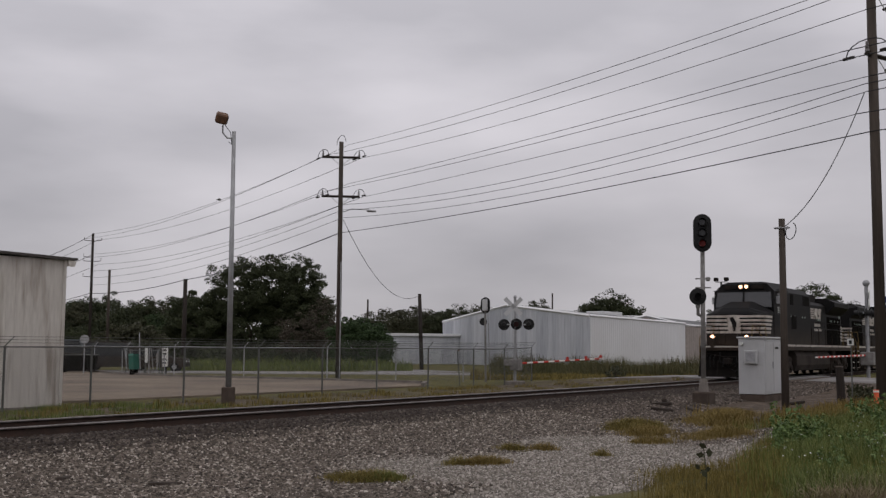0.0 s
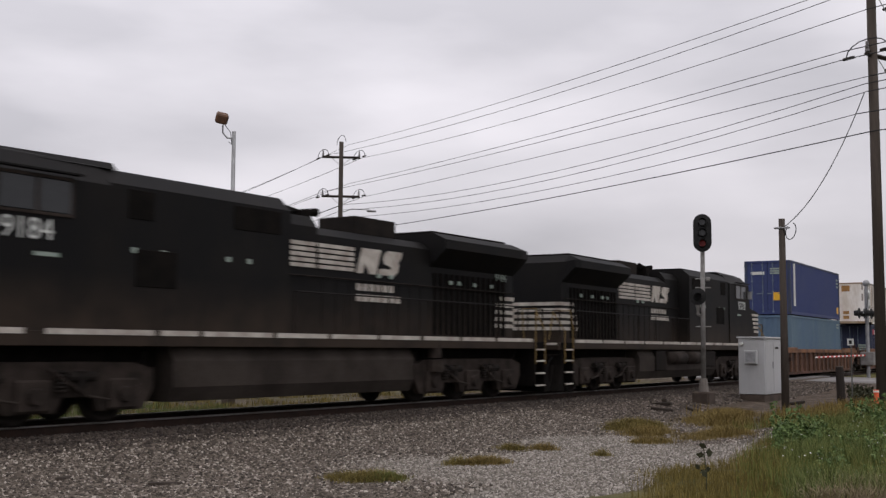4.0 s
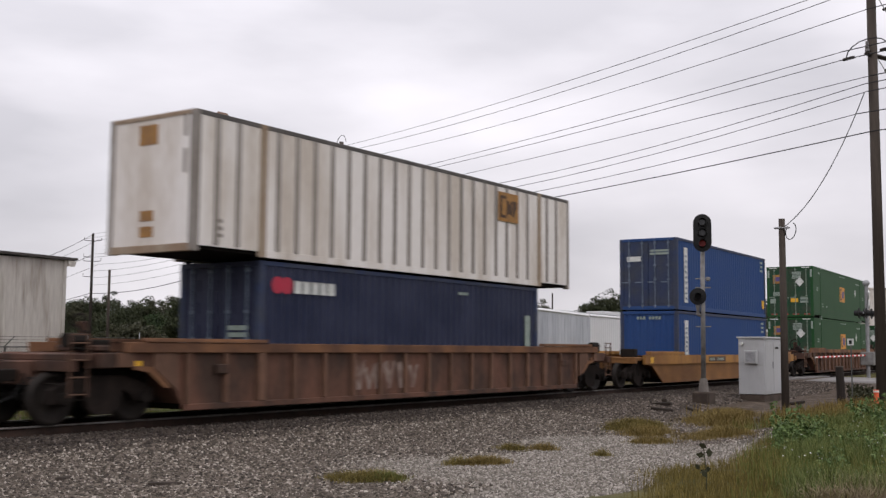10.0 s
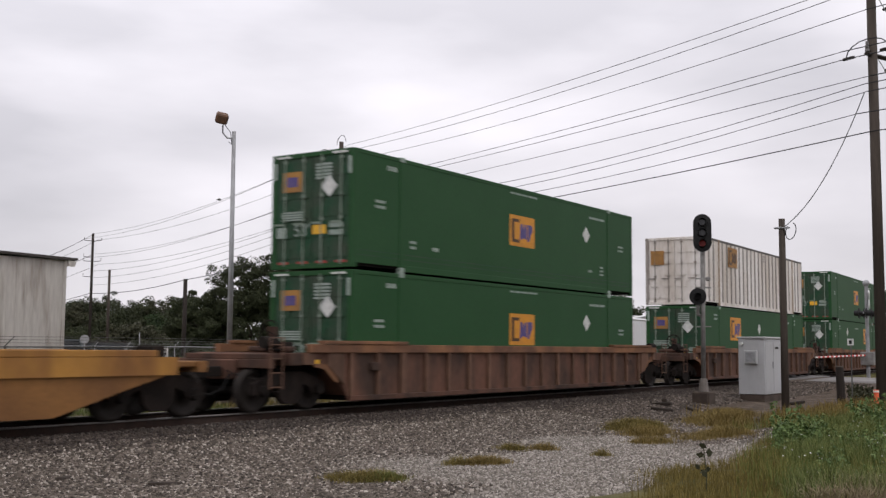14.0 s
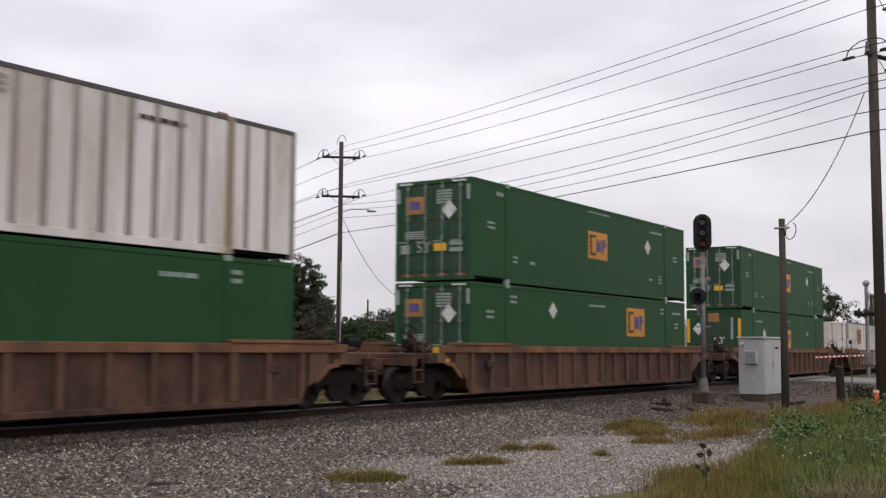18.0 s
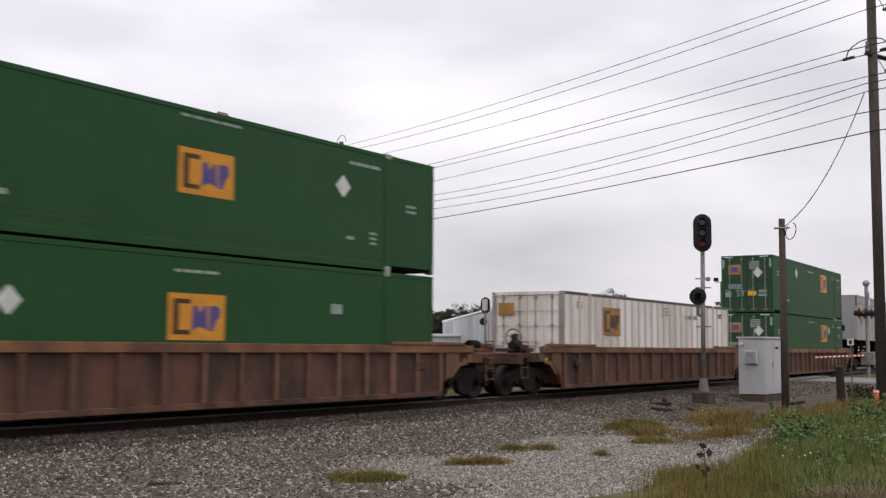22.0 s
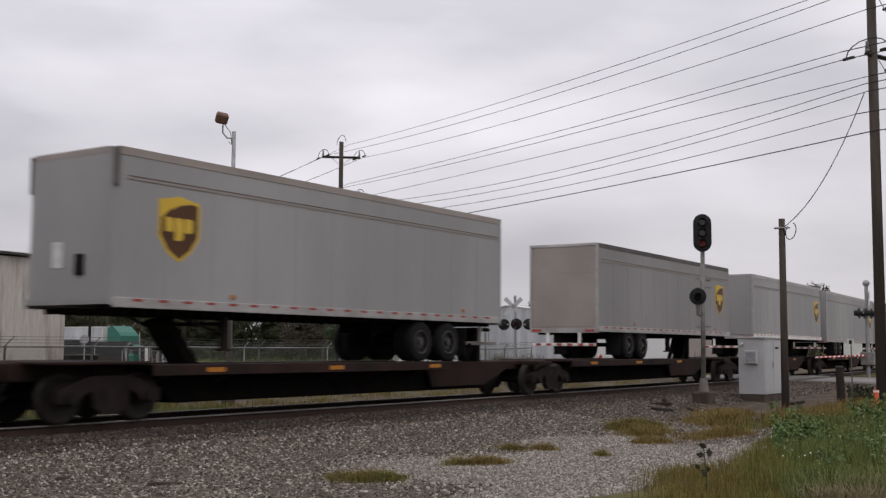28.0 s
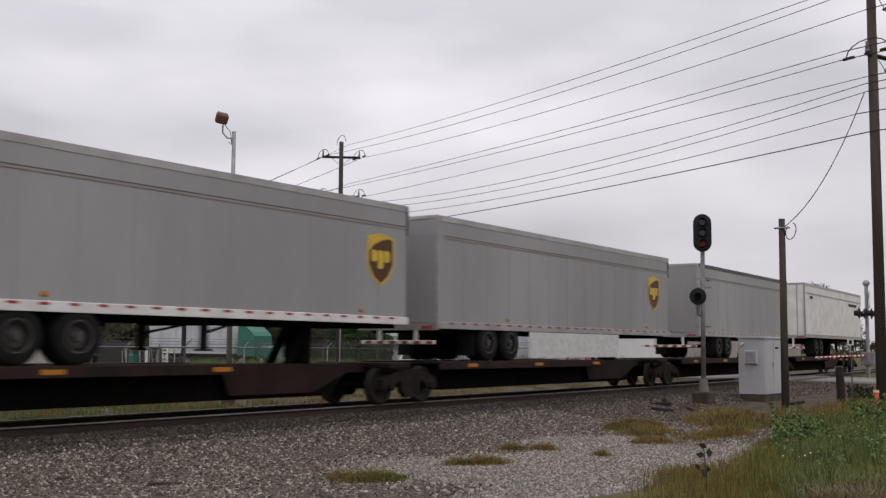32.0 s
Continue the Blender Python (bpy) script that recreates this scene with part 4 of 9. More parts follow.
part("counterweight", box(B(), XX - 0.95, XX - 0.6, XY - 0.2, XY + 0.15, 0.5, 0.82, 0.03), M_SIGGREY, xs)
gate_arm(xs, (XX + 0.2, XY - 0.2, 0.62), (56.0, 10.1, 0.86), 8)
for f in (0.55, 0.78, 0.97):
    q = Vector((XX + 0.2, XY - 0.2, 0.62)).lerp(Vector((56.0, 10.1, 0.86)), f)
    part("gate_lamp", tube(B(), (q.x, q.y, q.z + 0.04), (q.x, q.y, q.z + 0.2), 0.09, 0.07, 10), M_RED, xs, "red lamp on the gate arm")

nm = thing("crossing_signal", "grey crossing mast with a bell, paired flashers and a lowered gate", "crossing signal", "level crossing signals")
NX, NY = 63.0, -2.85
part("mast", tube(B(), (NX, NY, -0.5), (NX, NY, 5.1), 0.11, 0.10, 10), M_GALV, nm)
bm = B()
bmesh.ops.create_uvsphere(bm, u_segments=12, v_segments=8, radius=0.2, matrix=Matrix.Translation((NX, NY, 5.2)))
part("bell", bm, M_GALV, nm)
for s in (-1, 1):
    bm = box(B(), -0.62, 0.62, -0.02, 0.02, -0.11, 0.11)
    bm.transform(Matrix.Translation((NX - 0.05, NY - 0.15, 4.3)) @ pose(0, 0, 0, 0, 0, 10) @ pose(0, 0, 0, 0, 45 * s, 0))
    part("crossbuck_blade", bm, M_DECAL, nm)
part("cross_bar", run(B(), [(NX - 0.8, NY, 3.5), (NX + 0.8, NY, 3.5)], 0.04), M_GALV, nm)
for dx in (-0.62, 0.62):
    flasher(nm, NX + dx, NY - 0.1, 3.5, 0, 1)
    flasher(nm, NX + dx, NY + 0.25, 3.5, 180, 1)
part("gate_mechanism", box(B(), NX - 0.3, NX + 0.3, NY - 0.35, NY + 0.35, 0.6, 1.35, 0.04), M_SIGGREY, nm)
gate_arm(nm, (NX - 0.2, NY + 0.1, 1.15), (56.4, -1.75, 1.05), 12)
fs = thing("railway_signal", "small grey signal mast seen from behind, with a ladder", "signal")
part("mast", tube(B(), (51.4, 15.15, -0.5), (51.38, 15.18, 3.5), 0.06, 0.06, 8), M_SIGGREY, fs)
AIMF = Matrix.Translation((51.38, 15.18, 0)) @ pose(0, 0, 0, 0, 0, 110)
bm = oval(B(), 0, 3.82, 0.27, 0.46, -0.06, -0.02)
bm.transform(AIMF)
part("target_plate", bm, M_SIGBLK, fs)
bm = box(B(), -0.14, 0.14, -0.02, 0.2, 3.5, 4.15, 0.03)
bm.transform(AIMF)
part("signal_case", bm, M_CAB, fs)
bm = tube(B(), (0.12, -0.06, 2.9), (0.12, -0.02, 2.9), 0.22, 0.22, 16)
bm.transform(AIMF)
part("target_plate", bm, M_SIGBLK, fs)
bm = run(run(B(), [(51.2, 15.0, -0.4), (51.28, 15.1, 3.3)], 0.02), [(51.5, 14.9, -0.4), (51.45, 15.05, 3.3)], 0.02)
part("ladder", bm, M_SIGGREY, fs)
rp = thing("reflector_post", "thin leaning post with a red round reflector", "post")
part("post", tube(B(), (45.3, 12.9, -0.6), (45.1, 12.95, 1.25), 0.03, 0.03, 6), M_FENCE, rp)
part("reflector", tube(B(), (45.0, 12.8, 1.3), (44.97, 12.78, 1.3), 0.05, 0.05, 10), M_LAMP, rp)
dl = thing("yard_light", "slim pole with a pair of small floodlights", "light pole")
part("pole", tube(B(), (69.3, 7.8, -0.5), (69.3, 7.8, 5.9), 0.09, 0.07, 8), M_FENCE, dl)
for s in (-1, 1):
    part("floodlight", box(B(), 69.15, 69.45, 7.8 + s * 0.35 - 0.14, 7.8 + s * 0.35 + 0.14, 5.95, 6.2, 0.05), M_GRIME, dl)
part("arm", tube(B(), (69.3, 7.4, 5.9), (69.3, 8.2, 5.9), 0.03, 0.03, 6), M_FENCE, dl)


# ---- chain-link fence ----
def fence_run(points, label, posts_mat, back=False):
    fence = thing("chain_link_fence", label, "fence", "yard fence")
    H = 1.90
    for i, (x, y) in enumerate(points):
        z = gz(x, y)
        q = part("post", tube(B(), (x, y, z - 0.3), (x, y, z + H), 0.034, 0.034, 8), posts_mat, fence)
        part("barb_arm", tube(B(), (x, y, z + H), (x + 0.22, y - 0.12, z + H + 0.28), 0.02, 0.015, 5), posts_mat, q)
    for (x0, y0), (x1, y1) in zip(points, points[1:]):
        z0, z1 = gz(x0, y0), gz(x1, y1)
        part("top_rail", tube(B(), (x0, y0, z0 + H - 0.03), (x1, y1, z1 + H - 0.03), 0.021, 0.021, 6), posts_mat, fence)
        bm = B()
        for k in range(3):
            o = Vector((0.07 * (k + 1), -0.04 * (k + 1), 0.09 * (k + 1)))
            tube(bm, Vector((x0, y0, z0 + H)) + o, Vector((x1, y1, z1 + H)) + o, 0.006, 0.006, 4)
        part("barbed_wire", bm, M_FENCE, fence)
        L = math.hypot(x1 - x0, y1 - y0)
        d = Vector(((x1 - x0) / L, (y1 - y0) / L, 0))
        step = 0.11 if not back else 0.16
        n = int((L + H) / step)
        vs, fs_ = [], []
        t = 0.0042 if not back else 0.006
        hh = H - 0.06
        for s in (-1, 1):
            for k in range(n):
                a = k * step - hh
                lo, hi = max(0.0, a), min(L, a + hh)
                if hi - lo < 0.05:
                    continue
                u0, u1 = lo, hi
                w0, w1 = (lo - a, hi - a) if s > 0 else (hh - (lo - a), hh - (hi - a))
                p = Vector((x0, y0, z0 + 0.02)) + d * u0 + Vector((0, 0, w0))
                q = Vector((x0, y0, z0 + 0.02)) + d * u1 + Vector((0, 0, w1))
                o = Vector((0, 0, 1)) * t
                b_ = len(vs)
                vs += [p - o, q - o, q + o, p + o]
                fs_.append((b_, b_ + 1, b_ + 2, b_ + 3))
        bulk("wire_mesh", vs, fs_, M_FENCE, fence)
    return fence


front = [(14.3, 10.75), (17.9, 10.8), (21.0, 10.85), (24.9, 10.9), (28.6, 10.95), (32.3, 11.0), (36.0, 11.1), (40.0, 11.2), (44.2, 11.4), (48.0, 11.9), (51.6, 12.3)]
fence_run(front, "grey chain-link fence with barbed wire beside the track", M_FENCE)
fence_run([(51.6, 12.3), (51.0, 16.4), (50.0, 20.4), (48.6, 24.4), (46.4, 29.0), (45.4, 33.9), (47.0, 40.2), (50.3, 47.6), (45, 50.6), (38, 54.6), (30, 59)], "pale chain-link fence along the road", M_GALV, True)

# ---- white shed ----
shed = thing("metal_shed", "white corrugated metal shed with rust streaks", "shed")
SHX, SHY = 20.45, 11.55
wall = part("wall", box(B(), 6.0, SHX - 0.06, SHY + 0.06, 24.0, -0.6, 4.04), M_SHED, shed)
bm = corrugated(B(), 6.0, SHX, SHY, -0.55, 4.06, 0.30, 0.03, -1)
part("front_siding", bm, M_SHED, shed, "vertical corrugated siding streaked with rust")
bm = corrugated(B(), SHY, 24.0, 0, -0.55, 4.06, 0.30, 0.03, -1)
bm.transform(Matrix.Translation((SHX, 0, 0)) @ pose(0, 0, 0, 0, 0, 90))
part("side_siding", bm, M_SHED, shed)
part("corner_trim", box(B(), SHX - 0.1, SHX + 0.02, SHY - 0.02, SHY + 0.1, -0.55, 4.06), M_SHED, shed)
bm = prism(B(), [(5.5, 4.34), (SHX + 0.32, 4.13), (SHX + 0.32, 4.07), (5.5, 4.28)], SHY - 0.12, 24.3)
part("roof", bm, M_ROOF, shed)
part("roof_edge", prism(B(), [(5.5, 4.36), (SHX + 0.34, 4.15), (SHX + 0.34, 4.08), (5.5, 4.29)], SHY - 0.15, SHY - 0.12), M_TRIM, shed)
part("gutter_end", prism(B(), [(SHX + 0.02, 4.07), (SHX + 0.31, 4.05), (SHX + 0.24, 3.88), (SHX + 0.02, 3.88)], SHY - 0.12, SHY - 0.02), M_SHED, shed)
part("plinth", box(B(), 6.0, SHX + 0.05, SHY - 0.06, SHY + 0.1, -0.62, -0.46), M_CONC, shed)

# ---- warehouses ----
def quad_building(name, label, pts, eave, ridge, mat_wall, rib_step, side_mat=None, roof_mat=None):
    """A gabled metal building on a four-cornered plan; the ridge runs from the middle of side 0-1 to that of side 3-2."""
    b = thing(name, label, "building")
    P = [Vector((x, y, 0)) for x, y in pts]
    z0 = -0.8
    m0, m1 = P[0].lerp(P[1], 0.5), P[3].lerp(P[2], 0.5)
    for a, c, top in ((P[0], P[1], m0), (P[2], P[3], m1)):
        bm = B()
        poly = [(a, z0), (c, z0), (c, eave), (top, ridge), (a, eave)]
        n = Vector((c.y - a.y, a.x - c.x, 0)).normalized() * 0.1
        f = [bm.verts.new((p.x, p.y, z)) for p, z in poly]
        g = [bm.verts.new((p.x - n.x, p.y - n.y, z)) for p, z in poly]
        bm.faces.new(f)
        bm.faces.new(g[::-1])
        for i in range(5):
            bm.faces.new((f[i], f[(i + 1) % 5], g[(i + 1) % 5], g[i]))
        bmesh.ops.recalc_face_normals(bm, faces=bm.faces)
        part("gable_wall", bm, mat_wall, b)
    for a, c in ((P[1], P[2]), (P[3], P[0])):
        bm = B()
        L = (c - a).length
        k = max(2, int(L / (rib_step * 0.55)))
        n = Vector((c.y - a.y, a.x - c.x, 0)).normalized()
        lo, hi = [], []
        for i in range(k * 2 + 1):
            q = a.lerp(c, i / (k * 2)) + n * (0.06 if i % 2 else 0.0)
            lo.append(bm.verts.new((q.x, q.y, z0)))
            hi.append(bm.verts.new((q.x, q.y, eave)))
        for i in range(k * 2):
            bm.faces.new((lo[i], lo[i + 1], hi[i + 1], hi[i]))
        part("side_wall", bm, side_mat or mat_wall, b)
    for a, c, d, e in ((P[0], m0, m1, P[3]), (m0, P[1], P[2], m1)):
        bm = B()
        za, zc = (eave, ridge) if a is P[0] else (ridge, eave)
        v = [bm.verts.new((a.x, a.y, za + 0.04)), bm.verts.new((c.x, c.y, zc + 0.04)), bm.verts.new((d.x, d.y, zc + 0.04)), bm.verts.new((e.x, e.y, za + 0.04))]
        bm.faces.new(v)
        bmesh.ops.solidify(bm, geom=bm.faces[:], thickness=0.12)
        part("roof_slope", bm, roof_mat or M_ROOF, b)
    # wall ribs of the gable that faces the crossing, and a pale verge board
    a, c = P[0], P[1]
    n = Vector((c.y - a.y, a.x - c.x, 0)).normalized()
    k = int((c - a).length / rib_step)
    ribs = B()
    for i in range(1, k):
        f = i / k
        q = a.lerp(c, f)
        top = eave + (ridge - eave) * (1 - abs(2 * f - 1))
        for s in (-1, 1):
            w = q + n * 0.09 * s
            tube(ribs, (w.x, w.y, z0), (w.x, w.y, top - 0.05), 0.016, 0.016, 4)
    rb = part("wall_rib", ribs, mat_wall, b)
    rb["kind"] = "stuff"
    bm = B()
    tube(bm, (a.x, a.y, eave), (m0.x, m0.y, ridge + 0.05), 0.16, 0.16, 4)
    tube(bm, (m0.x, m0.y, ridge + 0.05), (c.x, c.y, eave), 0.16, 0.16, 4)
    part("verge_trim", bm, M_WAREB, b)
    bm = B()
    tube(bm, (P[1].x, P[1].y, eave), (P[2].x, P[2].y, eave), 0.16, 0.16, 4)
    part("eave_gutter", bm, M_WAREB, b)
    return b


quad_building("warehouse", "pale corrugated warehouse with a low gable roof", [(109.8, 57.4), (92.7, 29.1), (126.1, 32.7), (143, 61)], 4.55, 6.0, M_WARE, 1.1, M_WAREB)
ext = quad_building("warehouse", "long tan metal warehouse with a grey roof", [(119, 40), (126.3, 32.6), (190, 37), (190, 60)], 4.35, 5.4, M_TAN, 1.5)
office = thing("outbuilding", "long low pale flat-roofed outbuilding", "building")
bm = prism(B(), [(100.0, 58.5), (112, 75.5), (122, 68.5), (110, 51.5)], -0.8, 2.75, "z")
part("wall", bm, M_WARE, office)
bm = prism(B(), [(99.7, 58.4), (112, 75.9), (122.3, 68.6), (110, 51.1)], 2.75, 3.05, "z")
part("roof", bm, M_WAREB, office)
part("vent_pipe", tube(B(), (106, 66, 3.0), (106, 66, 3.7), 0.08, 0.08, 8), M_WAREB, office)
for k, (x, y) in enumerate(((131, 46), (150, 50))):
    rv = thing("roof_vent", "pale low box vent on the warehouse roof", "vent")
    part("box", box(B(), x, x + 6, y, y + 2.5, 5.0, 6.4, 0.05), M_WAREB, rv)

# ---- yard clutter ----
sp = thing("gate_sign", "white lettered notice panel on a short post", "sign")
part("post", box(B(), 50.0, 50.12, 39.8, 39.92, -0.55, 1.3), M_DARK, sp)
bd = part("board", box(B(), 49.94, 49.99, 39.55, 40.15, 0.0, 1.35), M_WHITE, sp)
for z in (1.05, 0.8, 0.45, 0.2):
    part("line", box(B(), 49.932, 49.939, 39.7, 40.0, z, z + 0.12), M_GRIME, bd)
bn = thing("waste_bin", "green sheet-metal waste bin on a stand in the yard", "bin")
part("body", prism(B(), [(45.75, -0.1), (46.2, -0.1), (46.27, 0.75), (45.68, 0.75)], 38.0, 38.45), M_TEALP, bn)
part("lid", prism(B(), [(45.64, 0.76), (46.3, 0.76), (46.22, 0.84), (45.72, 0.88)], 37.97, 38.48), M_TEALP, bn)
for x in (45.8, 46.15):
    part("leg", box(B(), x - 0.03, x + 0.03, 38.05, 38.4, -0.46, -0.1), M_DARK, bn)
rack = thing("pipe_rack", "rack of pale upright pipes and rails leaning by the yard gate", "rack")
pipe_rng = random.Random(12)
for k in range(17):
    f = k / 16
    x, y = 46.6 - 1.2 * f, 40.1 - 5.4 * f
    tall = 2.7 if k == 7 else pipe_rng.uniform(1.2, 1.95)
    part("pipe", tube(B(), (x, y, -0.46), (x + pipe_rng.uniform(-0.1, 0.1), y + pipe_rng.choice((-0.05, 0.05, 0.1, -0.55, 0.3)), tall - 0.46), 0.036, 0.032, 6), pipe_rng.choice((M_FENCE, M_GALV, M_FENCE, M_SIGGREY)), rack)
for z in (-0.1, 0.55, 1.1):
    part("rail", tube(B(), (46.6, 40.1, z), (45.4, 34.7, z), 0.03, 0.03, 6), M_FENCE, rack)
for k, (y, h) in enumerate(((36.4, 0.95), (35.6, 0.6))):
    part("plate", box(B(), 45.35 + 0.2 * k, 45.38 + 0.2 * k, y - 0.12, y + 0.12, 0.35, 0.35 + h), M_DECAL if k == 0 else M_SIGGREY, rack)
skip = thing("dumpster", "dark steel dumpster with a pale lid edge in the yard", "dumpster", m=pose(47.6, 45.9, -0.44, 0, 0, -42))
part("body", prism(B(), [(-1.1, 0.1), (1.1, 0.1), (1.3, 1.15), (-1.3, 1.15)], -0.75, 0.75), M_DARK, skip)
part("rim", box(B(), -1.34, 1.34, -0.79, 0.79, 1.15, 1.22, 0.01), M_FENCE, skip)
part("lid", prism(B(), [(-1.25, 1.22), (0.2, 1.22), (0.2, 1.27), (-1.25, 1.34)], -0.72, 0.72), M_TAR, skip)
for x in (-0.6, 0.0, 0.6):
    part("side_rib", box(B(), x - 0.05, x + 0.05, -0.81, -0.752, 0.12, 1.14), M_DARK, skip)
for x in (-0.85, 0.85):
    part("skid", box(B(), x - 0.08, x + 0.08, -0.7, 0.7, 0.0, 0.1), M_DARK, skip)
ss = thing("stop_sign", "round pale back of a road sign on a post", "sign")
part("post", tube(B(), (44.8, 41.7, -0.5), (44.8, 41.7, 1.9), 0.035, 0.035, 6), M_GALV, ss)
bm = tube(B(), (44.76, 41.66, 1.8), (44.74, 41.63, 1.8), 0.30, 0.30, 8)
part("plate", bm, M_GALV, ss)


def vehicle(name, label, category, paint, L, W, H, hood, m):
    """A plain road vehicle: body with a greenhouse, windows, wheels, lamps; nose to -x."""
    v = thing(name, label, category, m=m)
    h, w = L / 2, W / 2
    body = [(-h, 0.35), (-h, 0.85), (-h + 0.1, 0.95), (-h + hood, 1.05), (h - 0.15, 1.08), (h, 0.95), (h, 0.35), (h - 0.5, 0.28), (-h + 0.5, 0.28)]
    part("body", prism(B(), body, -w, w), paint, v)
    top = [(-h + hood, 1.04), (-h + hood + 0.75, H), (h - 0.45, H), (h - 0.12, 1.06)]
    part("roof", prism(B(), top, -w + 0.12, w - 0.12), paint, v)
    for s in (-1, 1):
        win = [(-h + hood + 0.2, 1.1), (-h + hood + 0.85, H - 0.1), (h - 0.6, H - 0.1), (h - 0.35, 1.1)]
        part("side_window", prism(B(), win, *sorted((s * (w - 0.118), s * (w - 0.13)))), M_GLASS, v)
        part("headlight", box(B(), -h - 0.01, -h + 0.05, s * (w - 0.35) - 0.18, s * (w - 0.35) + 0.18, 0.68, 0.84, 0.02), M_DECAL, v)
        part("tail_lamp", box(B(), h - 0.03, h + 0.01, s * (w - 0.2) - 0.1, s * (w - 0.2) + 0.1, 0.7, 0.95), M_RED, v)
        for x in (-h + 0.85, h - 0.85):
            wh = part("wheel", tube(B(), (x, s * (w - 0.22), 0.33), (x, s * (w + 0.01), 0.33), 0.33, 0.33, 16), M_RUBBER, v)
            part("rim", tube(B(), (x, s * (w - 0.05), 0.33), (x, s * (w + 0.015), 0.33), 0.19, 0.19, 12), M_GALV, wh)
    ws = [(-h + hood + 0.03, 1.1), (-h + hood + 0.68, H - 0.06), (-h + hood + 0.65, H - 0.06), (-h + hood, 1.1)]
    part("windshield", prism(B(), ws, -w + 0.2, w - 0.2), M_GLASS, v)
    part("bumper", box(B(), -h - 0.06, -h + 0.1, -w + 0.05, w - 0.05, 0.35, 0.6, 0.03), M_GRIME, v)
    return v


M_VANP = material("grey_blue_van_paint", (0.10, 0.115, 0.125), 0.35, 0, (0.075, 0.085, 0.09), 2, 0.6, 20, gloss=0.4)
vehicle("parked_van", "grey-blue parked van behind the yard fence", "van", M_VANP, 5.2, 2.0, 2.35, 1.0, pose(53.2, 54.0, -0.5, 0, 0, 128))
vehicle("parked_van", "dark parked van behind the yard fence", "van", M_TAR, 5.2, 2.0, 2.2, 1.0, pose(54.6, 50.4, -0.5, 0, 0, 128))
vehicle("parked_car", "dark parked car behind the yard fence", "car", M_BLACK, 4.6, 1.8, 1.75, 1.3, pose(55.8, 47.2, -0.5, 0, 0, 128))
WAITING = vehicle("waiting_car", "white car waiting on the road at the lowered gate", "car", M_WHITE, 4.7, 1.85, 1.65, 1.2, pose(53.8, 21, -0.45, 0, 0, 75))

# semi-trailer truck on the road beyond
semi = thing("container_truck", "teal highway tractor pulling a pale corrugated container", "truck")
part("frame", box(B(), -3.6, 12.6, -0.45, 0.45, 0.75, 1.05), M_DARK, semi)
bm = B()
for s in (-1, 1):
    corrugated(bm, 0.4, 12.6, s * 1.22, 1.25, 3.8, 0.42, 0.05, s)
part("container_side", bm, M_WARE, semi, "pale corrugated container wall")
part("container_shell", box(B(), 0.42, 12.58, -1.14, 1.14, 1.2, 3.85), M_WARE, semi)
bm = box(B(), 0.35, 12.65, -1.24, 1.24, 3.78, 3.9)
box(bm, 0.35, 12.65, -1.24, 1.24, 1.12, 1.27)
box(bm, 0.35, 0.5, -1.24, 1.24, 1.2, 3.85)
part("container_frame", bm, M_DECAL, semi)
part("sleeper", prism(B(), [(-2.6, 0.9), (-0.4, 0.9), (-0.4, 3.75), (-1.2, 3.95), (-2.2, 3.3), (-2.6, 2.9)], -1.2, 1.2), M_TEALP, semi)
part("hood", prism(B(), [(-4.4, 0.8), (-2.6, 0.8), (-2.6, 2.0), (-4.2, 1.75), (-4.4, 1.6)], -0.95, 0.95), M_TEALP, semi)
part("windshield", prism(B(), [(-2.66, 2.05), (-2.62, 2.05), (-2.42, 2.85), (-2.46, 2.85)], -1.05, 1.05), M_GLASS, semi)
part("grille", box(B(), -4.45, -4.40, -0.6, 0.6, 0.85, 1.6), M_GALV, semi)
part("bumper", box(B(), -4.6, -4.4, -1.15, 1.15, 0.45, 0.8, 0.03), M_GALV, semi)
for s in (-1, 1):
    part("fender", prism(B(), [(-4.3, 0.8), (-3.0, 0.8), (-3.1, 1.25), (-4.2, 1.25)], *sorted((s * 0.95, s * 1.2))), M_TEALP, semi)
    part("exhaust_stack", tube(B(), (-0.3, s * 1.0, 0.9), (-0.3, s * 1.0, 4.1), 0.07, 0.07, 8), M_GALV, semi)
    for x in (-3.6, -0.9, 0.4, 10.3, 11.6):
        wh = part("wheel", tube(B(), (x, s * 0.75, 0.5), (x, s * 1.2, 0.5), 0.5, 0.5, 16), M_RUBBER, semi)
        part("rim", tube(B(), (x, s * 1.15, 0.5), (x, s * 1.21, 0.5), 0.26, 0.26, 12), M_GALV, wh)
strip("road", [(78, 200), (77.5, 120), (77.5, 60), (75, 44), (69, 30.5)], 7.0, 0.034, M_ROAD, "pale side street behind the yard", "road")
# ---- trees and undergrowth ----
M_LEAFD = island_material("dark_oak_leaves", [(0.022, 0.028, 0.011), (0.033, 0.041, 0.016), (0.048, 0.056, 0.023)], 0.7, (0, 0.6, 1))
M_LEAF = island_material("green_leaves", [(0.021, 0.038, 0.013), (0.031, 0.055, 0.018), (0.046, 0.074, 0.026)], 0.7, (0, 0.6, 1))
M_LEAFO = island_material("olive_leaves", [(0.030, 0.032, 0.016), (0.044, 0.046, 0.022), (0.064, 0.060, 0.033)], 0.7, (0, 0.6, 1))
M_WEED = island_material("weed_leaves", [(0.045, 0.078, 0.022), (0.088, 0.140, 0.038), (0.16, 0.215, 0.072)], 0.65, (0, 0.6, 1))
M_OLIVE = island_material("olive_grass_blades", [(0.082, 0.066, 0.017), (0.145, 0.114, 0.029), (0.225, 0.175, 0.053)], 0.8, (0, 0.6, 1))
